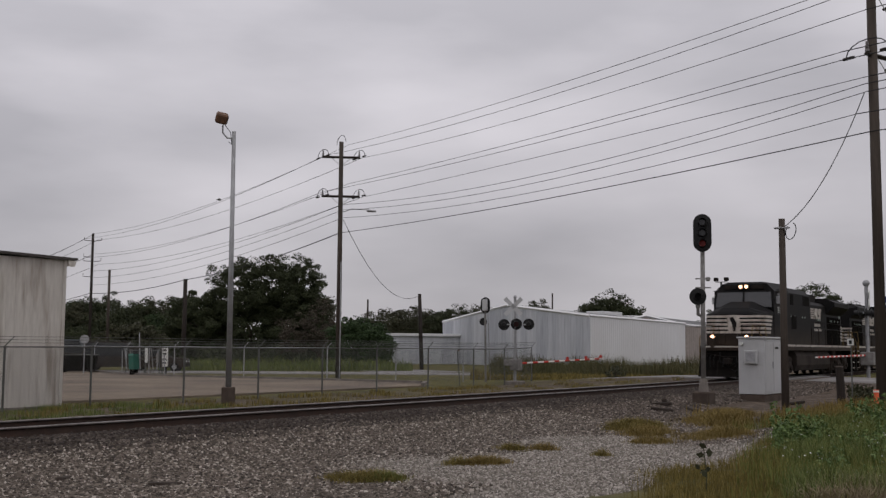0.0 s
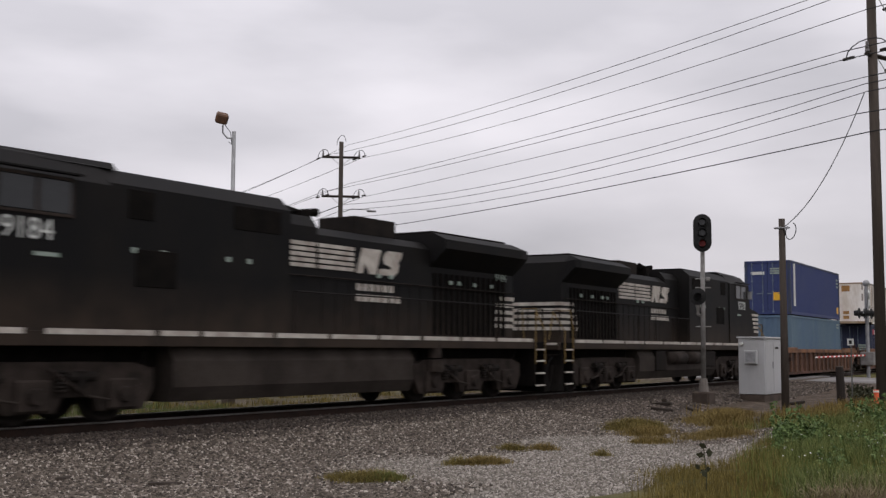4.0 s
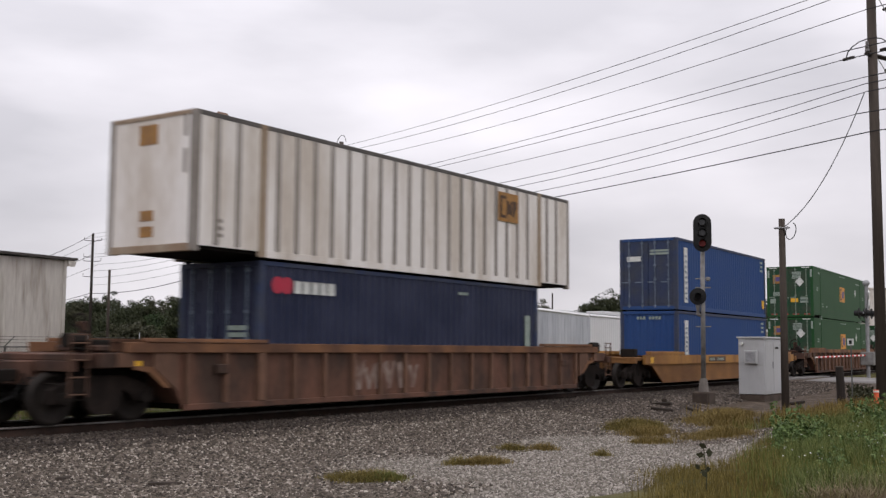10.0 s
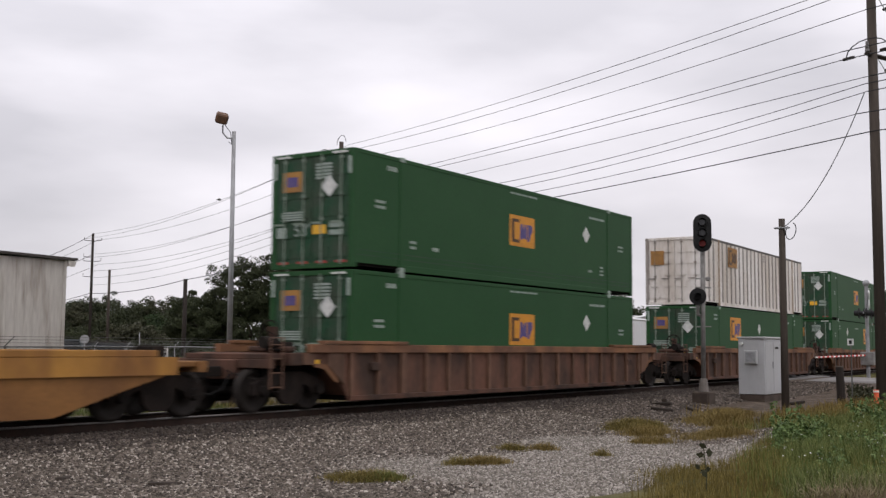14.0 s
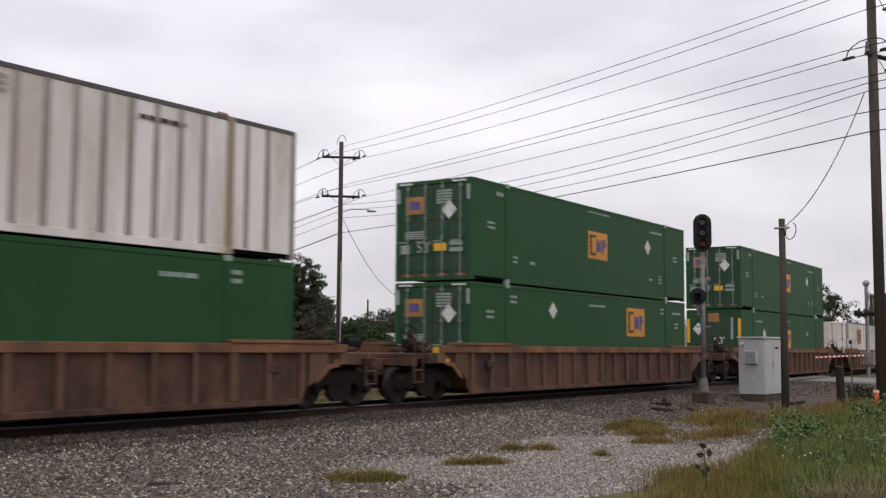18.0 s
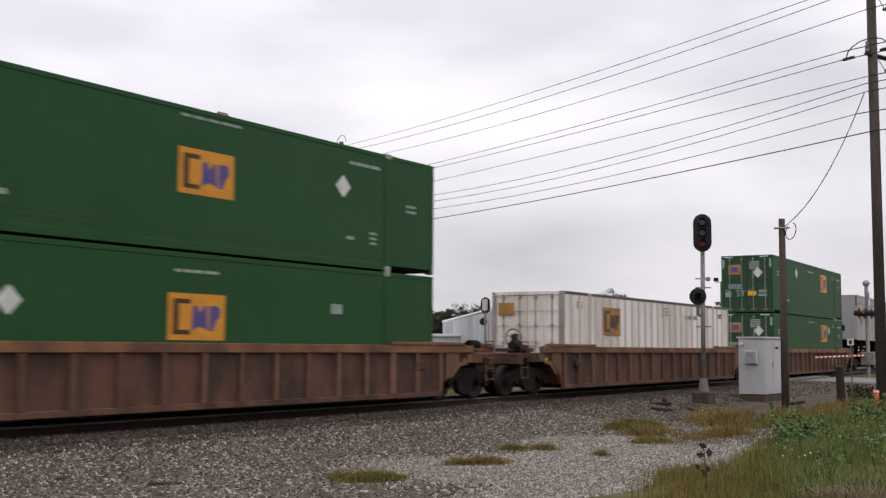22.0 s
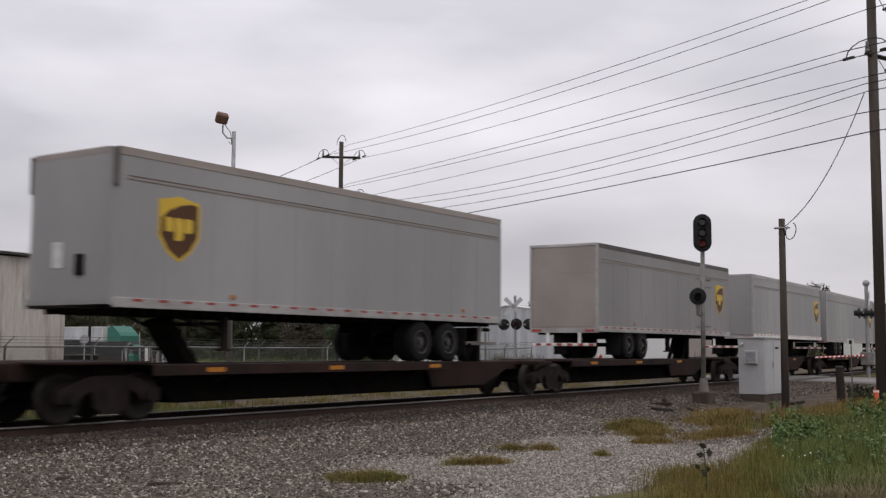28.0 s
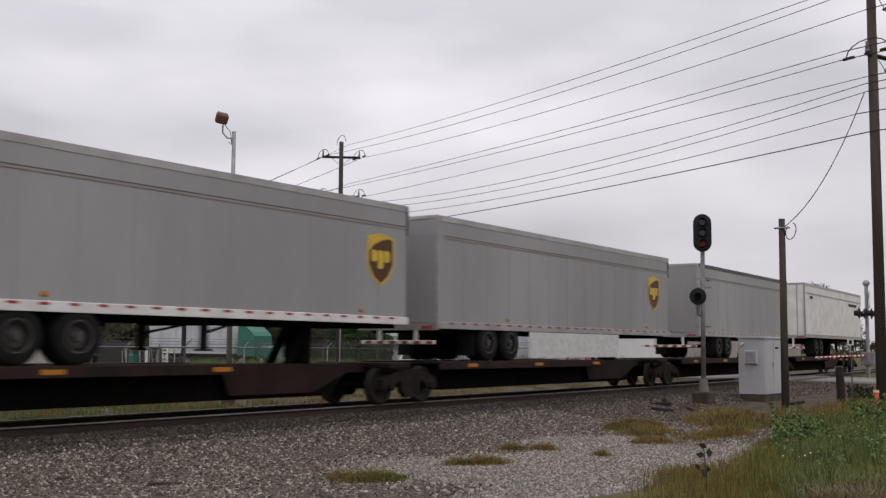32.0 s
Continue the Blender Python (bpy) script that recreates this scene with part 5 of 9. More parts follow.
M_BLADE = island_material("green_grass_blades", [(0.072, 0.094, 0.02), (0.132, 0.148, 0.034), (0.23, 0.2, 0.065)], 0.75, (0, 0.6, 1))
M_DRY = island_material("dry_grass_blades", [(0.102, 0.074, 0.021), (0.166, 0.12, 0.033), (0.24, 0.172, 0.057)], 0.8, (0, 0.6, 1))
M_FLOWER = island_material("white_flowers", [(0.5, 0.5, 0.46), (0.65, 0.65, 0.6)], 0.8, (0, 1))
M_BARK = material("grey_brown_bark", (0.07, 0.055, 0.043), 0.95, 0, (0.04, 0.032, 0.026), 4, 0.8, 30, 0.4, streak=0.3)


def leaf_quads(centres, size, flat=0.0, facing=None):
    """Small quads at the given points, turned at random or, loosely, to face outward."""
    k = len(centres)
    if facing is not None:
        n = facing + rng.normal(size=(k, 3)) * 0.7
        a = np.cross(n, rng.normal(size=(k, 3)))
        a /= np.linalg.norm(a, axis=1, keepdims=True)
        b = np.cross(n, a)
    else:
        a = rng.normal(size=(k, 3))
        a[:, 2] *= 1 - flat
        a /= np.linalg.norm(a, axis=1, keepdims=True)
        b = np.cross(a, rng.normal(size=(k, 3)))
    b /= np.linalg.norm(b, axis=1, keepdims=True)
    s = size * rng.uniform(0.55, 1.35, (k, 1))
    c = np.asarray(centres)
    v = np.stack([c - a * s * 0.5, c + b * s * 0.36, c + a * s * 0.5, c - b * s * 0.36], 1)
    return v.reshape(-1, 3), np.arange(k * 4).reshape(-1, 4)


def clump_points(cx, cy, cz, rx, ry, rz, clumps, per, spread):
    """Leaves over rounded, flattened clumps on an uneven crown; also the way each leaf faces."""
    d = rng.normal(size=(clumps, 3))
    d /= np.linalg.norm(d, axis=1, keepdims=True)
    r = rng.uniform(0.35, 1.0, (clumps, 1)) ** 0.5
    cc = d * r * np.array([rx, ry, rz]) * (1 + 0.18 * np.sin(d[:, :1] * 5 + d[:, 2:] * 7))
    cc[:, 2] = np.where(cc[:, 2] < -0.55 * rz, -0.55 * rz, cc[:, 2])
    e = rng.normal(size=(clumps, per, 3))
    e /= np.linalg.norm(e, axis=2, keepdims=True)
    girth = spread * rng.uniform(0.7, 2.0, (clumps, 1, 1))
    pts = cc[:, None] + e * girth * rng.uniform(0.6, 1.08, (clumps, per, 1)) * np.array([1.0, 1.0, 0.62])
    face = e + np.array([0, 0, 0.35])
    return pts.reshape(-1, 3) + np.array([cx, cy, cz]), face.reshape(-1, 3)


def tree(x, y, crowns, trunk_r, leaf, label, leaf_size=0.42, clumps=90, per=38, spread=0.55, name="tree"):
    """crowns: (dx, dy, z, rx, ry, rz); a trunk, limbs to every crown, and leaves."""
    t = thing(name, label, "tree", "trees beyond the yard")
    z0 = gz(x, y)
    bm = B()
    fork = max(0.8, min(c[2] - c[5] * 0.6 for c in crowns))
    tube(bm, (x, y, z0 - 0.3), (x + 0.1, y, fork), trunk_r, trunk_r * 0.7, 10)
    for c in crowns:
        e = Vector((x + c[0], y + c[1], c[2]))
        tube(bm, (x + 0.1, y, fork - 0.2), e, trunk_r * 0.55, trunk_r * 0.18, 7)
        for _ in range(4):
            tube(bm, Vector((x, y, fork)).lerp(e, 0.6), e + Vector((random.uniform(-1, 1) * c[3], random.uniform(-1, 1) * c[4], random.uniform(-0.5, 0.8) * c[5])) * 0.8, trunk_r * 0.2, trunk_r * 0.06, 5)
    part("trunk", bm, M_BARK, t)
    for c in crowns:
        pts, face = clump_points(x + c[0], y + c[1], c[2], c[3], c[4], c[5], clumps, per, spread)
        v, f = leaf_quads(pts, leaf_size, facing=face)
        bulk("crown", v, f, leaf, t)
    return t


def by_bearing(az_, d):
    a = radians(az_)
    return EYE[0] + d * math.cos(a), EYE[1] + d * math.sin(a)


# the big dark oak
ox, oy = by_bearing(43.6, 132)
SIDE = Vector((math.sin(radians(43.6)), -math.cos(radians(43.6)), 0))      # to the right as seen from the track


def crown(r_, z, w, dd, h):
    return (SIDE.x * r_, SIDE.y * r_, z, w, dd, h)


tree(ox, oy, [crown(-7.4, 4.3, 3.0, 3.6, 3.2), crown(-2.2, 7.0, 4.2, 4.2, 4.4), crown(1.6, 7.6, 4.0, 4.0, 4.6), crown(4.8, 7.2, 3.4, 3.6, 4.6), crown(6.5, 4.6, 2.6, 3.4, 4.0), crown(-1.0, 3.4, 6.0, 4.0, 3.2), crown(4.0, 3.0, 4.2, 4.0, 3.0)], 0.6, M_LEAFD, "broad dense dark evergreen oak", 0.18, 230, 165, 0.5)
M_TWIG = island_material("grey_brown_twigs", [(0.040, 0.034, 0.024), (0.062, 0.052, 0.038), (0.095, 0.080, 0.062)], 0.85, (0, 0.6, 1))
gx_, gy_ = by_bearing(40.4, 118)
tree(gx_, gy_, [crown(0.3, 3.4, 1.8, 2.0, 3.2), crown(-2.6, 2.4, 1.5, 1.8, 2.4), crown(1.2, 1.6, 1.8, 1.8, 1.8)], 0.2, M_TWIG, "half-bare grey-brown tree in front of the oak", 0.15, 70, 60, 0.4)
bx_, by_ = by_bearing(38.3, 112)
tree(bx_, by_, [crown(-1.0, 1.8, 2.4, 2.2, 2.4), crown(1.6, 1.6, 2.0, 2.0, 2.0), crown(0.3, 2.6, 1.6, 1.6, 1.5)], 0.2, M_LEAF, "round bright green bush tree", 0.19, 120, 90, 0.42)
# left row of trees
for az, d, top, w, leaf in ((55.2, 175, 7.0, 4.5, M_LEAFD), (53.2, 172, 7.4, 4.6, M_LEAFO), (52.3, 178, 8.4, 4.0, M_LEAFD), (51.2, 176, 8.9, 4.2, M_LEAFD), (50.0, 168, 7.4, 4.4, M_LEAFD), (48.9, 170, 8.2, 4.4, M_LEAFD), (47.9, 168, 7.9, 4.2, M_LEAFO), (46.9, 160, 7.4, 3.8, M_LEAF), (54.2, 160, 5.2, 4.2, M_LEAFD), (49.6, 150, 4.0, 3.6, M_LEAFO)):
    x, y = by_bearing(az, d)
    tree(x, y, [(0, 0, top * 0.62, w, w, top * 0.40), (-w * 0.5, w * 0.5, top * 0.42, w * 0.9, w * 0.9, top * 0.40), (w * 0.5, -w * 0.5, top * 0.4, w * 0.9, w * 0.9, top * 0.38)], 0.3, leaf, "dense dark tree of the wood behind the yard", 0.24, 100, 110, 0.58)
# behind the low outbuilding and the warehouse
for az, d, top, w, leaf in ((36.8, 240, 9.3, 6, M_LEAFO), (35.6, 236, 9.8, 6, M_LEAFO), (34.4, 240, 9.0, 6, M_LEAFO), (33.2, 232, 9.8, 5.5, M_LEAFD), (32.0, 236, 10.0, 5.5, M_LEAFO), (30.9, 240, 9.6, 5, M_LEAFD), (28.9, 230, 11.2, 4.5, M_LEAFO), (26.1, 215, 10.6, 2.8, M_LEAFD), (25.3, 215, 12.0, 3.0, M_LEAFD), (24.6, 215, 11.2, 2.8, M_LEAFD), (18.6, 230, 13.0, 5, M_LEAFD), (15.3, 210, 13.0, 6, M_LEAFD), (17.4, 240, 11.5, 5, M_LEAFO)):
    x, y = by_bearing(az, d)
    tree(x, y, [(0, 0, top * 0.66, w * 0.9, w * 0.9, top * 0.36), (-w * 0.5, w * 0.5, top * 0.45, w, w, top * 0.42), (w * 0.5, -w * 0.5, top * 0.45, w, w, top * 0.4)], 0.35, leaf, "distant tree above the roofs", 0.30, 130, 60, 0.62)


def wood_band(name, az0, az1, d, h, leaf, count, label, depth=30, leaf_size=0.9):
    """A far hedge or wood, all leaves."""
    a = np.radians(rng.uniform(az0, az1, count))
    dd = d + rng.uniform(0, depth, count)
    top = h * (0.72 + 0.28 * np.sin(a * 90) * np.sin(a * 217 + 1) + rng.normal(0, 0.06, count))
    z = rng.uniform(-0.5, 1.0, count) ** 1.0 * top
    p = np.stack([EYE[0] + dd * np.cos(a), EYE[1] + dd * np.sin(a), z], 1)
    v, f = leaf_quads(p, leaf_size)
    return tagged(bulk(name, v, f, leaf), label, "trees", kind="stuff")


wood_band("far_wood", 44, 58, 190, 5.8, M_LEAFD, 22000, "dark undergrowth of the wood behind the yard")
wood_band("far_wood", 30.5, 42, 250, 6.5, M_LEAFO, 20000, "hazy olive tree line on the horizon")
wood_band("far_wood", 2, 30.5, 300, 7.0, M_LEAFO, 16000, "hazy olive tree line on the horizon")
wood_band("hedge", 36.6, 46.5, 121, 1.7, M_LEAFD, 15000, "dark brush under the oak", 12, 0.36)
wood_band("hedge", 46.5, 56, 135, 2.2, M_LEAFD, 11000, "dark brush at the edge of the wood", 14, 0.45)
M_TALL = island_material("tall_rough_grass", [(0.050, 0.052, 0.021), (0.080, 0.078, 0.032), (0.125, 0.105, 0.052)], 0.8, (0, 0.6, 1))
x, y = by_bearing(25.0, 67)
bu = thing("bush", "small dark bush beside the road", "bush")
pts, face = clump_points(x, y, -0.1, 0.5, 0.5, 0.45, 24, 26, 0.14)
v, f = leaf_quads(pts, 0.14, facing=face)
bulk("foliage", v, f, M_LEAFO, bu)
part("stem", tube(B(), (x, y, -0.7), (x, y, 0.3), 0.05, 0.03, 6), M_BARK, bu)


def blades(name, spots, h, w, leaf, label, lean=0.35, grow=None):
    """Grass: each blade two tapering quads."""
    p = np.asarray(spots)
    k = len(p)
    a = rng.uniform(0, 6.28, k)
    hh = h * rng.uniform(0.45, 1.25, k) * (1 if grow is None else np.asarray(grow))
    d = np.stack([np.cos(a), np.sin(a), np.zeros(k)], 1)
    s = np.stack([-np.sin(a), np.cos(a), np.zeros(k)], 1) * (w * rng.uniform(0.6, 1.3, k))[:, None]
    b = rng.uniform(0.1, 1.0, k)[:, None] * lean * hh[:, None]
    up = np.array([0, 0, 1.0])
    m = p + up * (hh * 0.55)[:, None] + d * b * 0.35
    t = p + up * (hh * 0.95)[:, None] + d * b
    v = np.stack([p - s, p + s, m + s * 0.75, m - s * 0.75, t + s * 0.15, t - s * 0.15], 1)
    f = np.array([(0, 1, 2, 3), (3, 2, 4, 5)])[None] + (np.arange(k) * 6)[:, None, None]
    return tagged(bulk(name, v.reshape(-1, 3), f.reshape(-1, 4), leaf), label, "grass", kind="stuff")


def spots_where(count, xr, yr, keep):
    out = []
    while len(out) < count:
        x, y = random.uniform(*xr), random.uniform(*yr)
        if keep(x, y):
            out.append((x, y, gz(x, y)))
    return out


def in_view(x, y):
    a = math.degrees(math.atan2(y - EYE[1], x - EYE[0]))
    return 10.5 < a < 57


def right_bank(x, y):
    return in_view(x, y) and cover(x, y)[0] > random.uniform(0.25, 0.9)


def bearing(x, y):
    return math.degrees(math.atan2(y - EYE[1], x - EYE[0]))


def spread_spots(count, a0, a1, d0, d1, keep=lambda x, y: True):
    """Spots between two bearings and two distances from the tripod."""
    out = []
    while len(out) < count:
        x, y = by_bearing(random.uniform(a0, a1), random.uniform(d0, d1))
        if keep(x, y):
            out.append((x, y, gz(x, y)))
    return out


def uneven(spots, k):
    """Growth between stunted and tall, changing slowly over the ground."""
    return [max(0.15, 0.55 + 0.75 * noise.noise(Vector((x * k, y * k, 1.5))) + 0.5 * noise.noise(Vector((x * k * 4, y * k * 4, 8.5)))) for x, y, _ in spots]


def patchy(x, y, k, low):
    return noise.noise(Vector((x * k, y * k, 5.5))) > low + random.uniform(-0.15, 0.15)


M_RANK = island_material("rank_green_blades", [(0.056, 0.080, 0.020), (0.105, 0.135, 0.034), (0.19, 0.195, 0.066)], 0.75, (0, 0.6, 1))
M_STRAW = island_material("bleached_straw", [(0.10, 0.075, 0.042), (0.17, 0.13, 0.075), (0.30, 0.25, 0.16)], 0.85, (0, 0.6, 1))
wall_weeds = spread_spots(17000, 19.5, 31.5, 78, 92, lambda x, y: patchy(x, y, 0.16, -0.4))
blades("tall_grass", wall_weeds, 1.25, 0.026, M_TALL, "rough brown-green weeds along the warehouse wall", 0.5, uneven(wall_weeds, 0.22))
low_weeds = spread_spots(9000, 19.5, 32.5, 66, 82, lambda x, y: patchy(x, y, 0.2, -0.1))
blades("tall_grass", low_weeds, 0.34, 0.022, M_OLIVE, "rough grass in front of the warehouse", 0.6, uneven(low_weeds, 0.3))
wood_weeds = spread_spots(13000, 35.5, 48.5, 88, 106, lambda x, y: patchy(x, y, 0.12, -0.35))
blades("tall_grass", wood_weeds, 0.95, 0.03, M_RANK, "tall rough grass before the wood", 0.5, uneven(wood_weeds, 0.16))
blades("grass", spots_where(40000, (7, 24), (-15.5, -7.5), lambda x, y: right_bank(x, y) and patchy(x, y, 1.1, -0.25) and bearing(x, y) < 24 + random.uniform(-3, 1)), 0.14, 0.0045, M_OLIVE, "short yellowed grass at the gravel's edge")
blades("grass", spots_where(22000, (9, 30), (-15, -7.5), lambda x, y: right_bank(x, y) and patchy(x, y, 0.8, -0.2) and bearing(x, y) < 18.4 + random.uniform(-3.5, 1)), 0.26, 0.0055, M_BLADE, "rough green grass on the bank")
blades("grass", spread_spots(26000, 10.6, 16.9, 13.5, 28, lambda x, y: bearing(x, y) < 16.9 - random.uniform(0, 1.2) and patchy(x, y, 0.7, -0.3)), 0.34, 0.006, M_RANK, "rank green grass standing among the weeds", 0.55)
blades("grass", spread_spots(5200, 10.4, 15.6, 12.6, 15.2, lambda x, y: patchy(x, y, 1.3, -0.1)), 0.30, 0.005, M_STRAW, "bleached dead grass fallen over the bank", 1.5)
blades("grass", spots_where(9000, (26, 60), (-13.5, -5.5), lambda x, y: right_bank(x, y)), 0.35, 0.012, M_DRY, "rough dry grass near the crossing")


def patch(cx, cy, rx, ry, count, h, leaf, label, turn=0.0):
    """A mound of fine blades with a ragged rim, tallest in its middle."""
    ca, sa = math.cos(turn), math.sin(turn)
    pts, grow = [], []
    for _ in range(count):
        u, v_ = random.gauss(0, 0.42), random.gauss(0, 0.42)
        w_ = noise.noise(Vector((u * rx * 2.2 + cx, v_ * ry * 2.2 + cy, 0)))
        far = math.hypot(u, v_) + 0.6 * w_
        if far > random.uniform(0.25, 1.0) or w_ > 0.42:
            continue
        x, y = cx + u * rx * ca - v_ * ry * sa, cy + u * rx * sa + v_ * ry * ca
        pts.append((x, y, gz(x, y)))
        grow.append(1.05 - 0.75 * max(0.0, min(1.0, far)))
    return blades("grass_tuft", pts, h, 0.0042, leaf, label, 1.1, grow)


patch(11.2, -7.65, 0.85, 0.6, 5200, 0.15, M_OLIVE, "low olive weeds growing through the gravel", -0.95)
patch(11.3, -7.85, 0.55, 0.5, 1500, 0.15, M_BLADE, "low green weeds growing through the gravel", -0.95)
patch(14.15, -7.85, 0.66, 0.5, 3000, 0.15, M_DRY, "dry weeds growing through the gravel", -0.95)
patch(13.9, -7.45, 0.35, 0.4, 900, 0.15, M_OLIVE, "dry weeds growing through the gravel", -0.95)
patch(16.7, -6.9, 0.5, 0.5, 1300, 0.15, M_OLIVE, "dry weeds growing through the gravel", -0.95)
patch(17.1, -7.35, 0.45, 0.5, 1200, 0.15, M_DRY, "dry weeds growing through the gravel", -0.95)
patch(16.55, -8.8, 0.3, 0.35, 700, 0.15, M_OLIVE, "dry weeds growing through the gravel", -0.95)
patch(19.6, -8.5, 0.9, 0.6, 3000, 0.17, M_DRY, "ragged dry grass at the edge of the gravel", -0.6)
patch(23.2, -6.5, 2.0, 0.9, 9000, 0.26, M_OLIVE, "greener grass at the back of the dry patch", 0.25)
patch(21.8, -7.4, 1.7, 0.9, 7000, 0.2, M_DRY, "wide patch of dry yellow-brown grass", 0.35)
patch(26.6, -7.4, 3.2, 1.3, 15000, 0.3, M_DRY, "wide patch of dry yellow-brown grass", 0.35)
patch(22.2, -8.9, 2.2, 0.8, 9000, 0.2, M_DRY, "wide patch of dry yellow-brown grass", -0.1)
patch(30.5, -6.3, 3.0, 1.2, 5000, 0.2, M_DRY, "wide patch of dry yellow-brown grass", 0.3)
# far side: strip between ballast and fence, grass beyond the yard
blades("grass", spots_where(9500, (10, 52), (3.0, 11.5), lambda x, y: in_view(x, y) and y - bend(x)[0] > 3.0 and noise.noise(Vector((x * 0.7, y * 0.7, 0))) > 0.14), 0.17, 0.009, M_OLIVE, "dry verge grass between track and fence")
blades("grass", spots_where(5200, (14, 24), (4.2, 11.2), lambda x, y: in_view(x, y) and noise.noise(Vector((x * 0.8, y * 0.8, 4))) > 0.05), 0.16, 0.008, M_RANK, "green verge grass by the shed")

blades("grass", spots_where(2600, (11, 30), (-15, -8.5), lambda x, y: right_bank(x, y) and bearing(x, y) < 16.5 + random.uniform(-2.5, 0.5)), 0.34, 0.005, M_BLADE, "tall seeding grass among the weeds", 0.6)
# broad-leaved weeds on the bank
def weed_plants(name, places, h, leaf, label, leaf_size, per=60):
    """Leafy weeds: leaves in tiers up leaning stems, broad below, tapering to the tip."""
    base, face = [], []
    for x, y in places:
        if noise.noise(Vector((x * 0.9, y * 0.9, 2.0))) < -0.2:
            continue
        z = gz(x, y)
        for _ in range(random.choice((1, 2, 3))):
            hh = h * random.uniform(0.5, 1.2)
            ox_, oy_ = random.gauss(0, 0.10), random.gauss(0, 0.10)
            dx, dy = random.uniform(-0.25, 0.25) * hh, random.uniform(-0.25, 0.25) * hh
            for k in range(per):
                f_ = random.uniform(0.08, 1.0)
                t_ = random.uniform(0, 6.283)
                r_ = random.uniform(0.25, 1.0) * 0.17 * (1.12 - f_) * (0.6 + hh)
                base.append((x + ox_ + dx * f_ + r_ * math.cos(t_), y + oy_ + dy * f_ + r_ * math.sin(t_), z + hh * f_))
                face.append((math.cos(t_) * 0.7, math.sin(t_) * 0.7, 0.8))
    v, f = leaf_quads(base, leaf_size, facing=np.array(face))
    return tagged(bulk(name, v, f, leaf), label, "weeds", kind="stuff")


def bank_places(count, d0, d1, a0, a1):
    """Places between two distances and two bearings from the tripod."""
    return [by_bearing(random.uniform(a0, a1), random.uniform(d0, d1)) for _ in range(count)]


weed_plants("weeds", bank_places(60, 15, 25, 11.0, 15.4), 0.34, M_WEED, "lush broad-leaved green weeds on the bank", 0.045)
weed_plants("weeds", bank_places(30, 20.5, 24.5, 14.8, 17.0), 0.52, M_WEED, "tall leafy weeds at the edge of the bank", 0.06)
weed_plants("weeds", bank_places(7, 20.8, 22.0, 16.1, 17.0), 0.85, M_WEED, "tall leafy weeds at the edge of the bank", 0.07)
weed_plants("weeds", bank_places(16, 16, 22, 11.2, 14.4), 0.5, M_WEED, "tall leafy weeds at the edge of the bank", 0.055)
weed_plants("weeds", bank_places(70, 26, 34, 10.8, 13.6), 0.5, M_WEED, "tall green weeds round the pole", 0.07)
weed_plants("weeds", bank_places(90, 40, 52, 11.0, 13.6), 0.4, M_LEAFO, "brown-green brush near the crossing", 0.12)
fl = [(x, y, gz(x, y) + random.uniform(0.25, 0.55)) for x, y in bank_places(60, 13, 24, 11.5, 17)]
v, f = leaf_quads(fl, 0.03)
tagged(bulk("wildflowers", v, f, M_FLOWER), "small white wildflowers among the weeds", "flowers", kind="stuff")
stalk = thing("tall_weed", "single dark stalk with drooping leaves", "weed")
sx, sy = 12.2, -12.35
part("stem", run(B(), [(sx, sy, gz(sx, sy)), (sx + 0.02, sy, gz(sx, sy) + 0.3), (sx - 0.02, sy + 0.02, gz(sx, sy) + 0.62)], 0.006, 5), M_LEAFO, stalk)
lv = [(sx + random.gauss(0, 0.05), sy + random.gauss(0, 0.05), gz(sx, sy) + random.uniform(0.3, 0.66)) for _ in range(16)]
v, f = leaf_quads(lv, 0.10, 0.2)
bulk("leaves", v, f, M_LEAFO, stalk)
# ---- the train: local x along the track (+x to the rear), local y away from the camera, z from the rail ----
MOVING = []      # (thing, place along the train)


def tank(name, x, y, z, r, l, mat_, parent, axis="y", seg=20, label=""):
    bm = B()
    d = {"x": (l / 2, 0, 0), "y": (0, l / 2, 0), "z": (0, 0, l / 2)}[axis]
    tube(bm, (x - d[0], y - d[1], z - d[2]), (x + d[0], y + d[1], z + d[2]), r, r, seg)
    return part(name, bm, mat_, parent, label)


def wheel_mesh(r):
    bm = B()
    prof = [(0.0, -0.06), (r * 0.30, -0.07), (r * 0.34, -0.03), (r * 0.78, -0.02), (r * 0.82, -0.065), (r, -0.065), (r, 0.05), (r + 0.028, 0.06), (r + 0.028, 0.075), (r * 0.8, 0.075), (r * 0.75, 0.02), (0.0, 0.02)]
    seg = 28
    rows = []
    for i in range(seg):
        t = 2 * math.pi * i / seg
        rows.append([bm.verts.new((a * math.cos(t), b, a * math.sin(t))) for a, b in prof])
    for i in range(seg):
        p, q = rows[i], rows[(i + 1) % seg]
        for j in range(len(prof) - 1):
            bm.faces.new((p[j], q[j], q[j + 1], p[j + 1]))
    bmesh.ops.remove_doubles(bm, verts=bm.verts, dist=0.0005)
    bmesh.ops.recalc_face_normals(bm, faces=bm.faces)
    me = bpy.data.meshes.new("wheel")
    bm.to_mesh(me)
    bm.free()
    me.materials.append(M_STEEL)
    for p in me.polygons:
        p.use_smooth = True
    return me


WHEEL = {0.46: wheel_mesh(0.46), 0.53: wheel_mesh(0.53), 0.36: wheel_mesh(0.36)}


def add_wheel(parent, x, side, r):
    w = new("wheel", WHEEL[r])
    w.parent = parent
    w.matrix_basis = Matrix.Translation((x, side * 0.755, r)) @ (pose(0, 0, 0) if side < 0 else pose(0, 0, 0, 0, 0, 180))
    return w


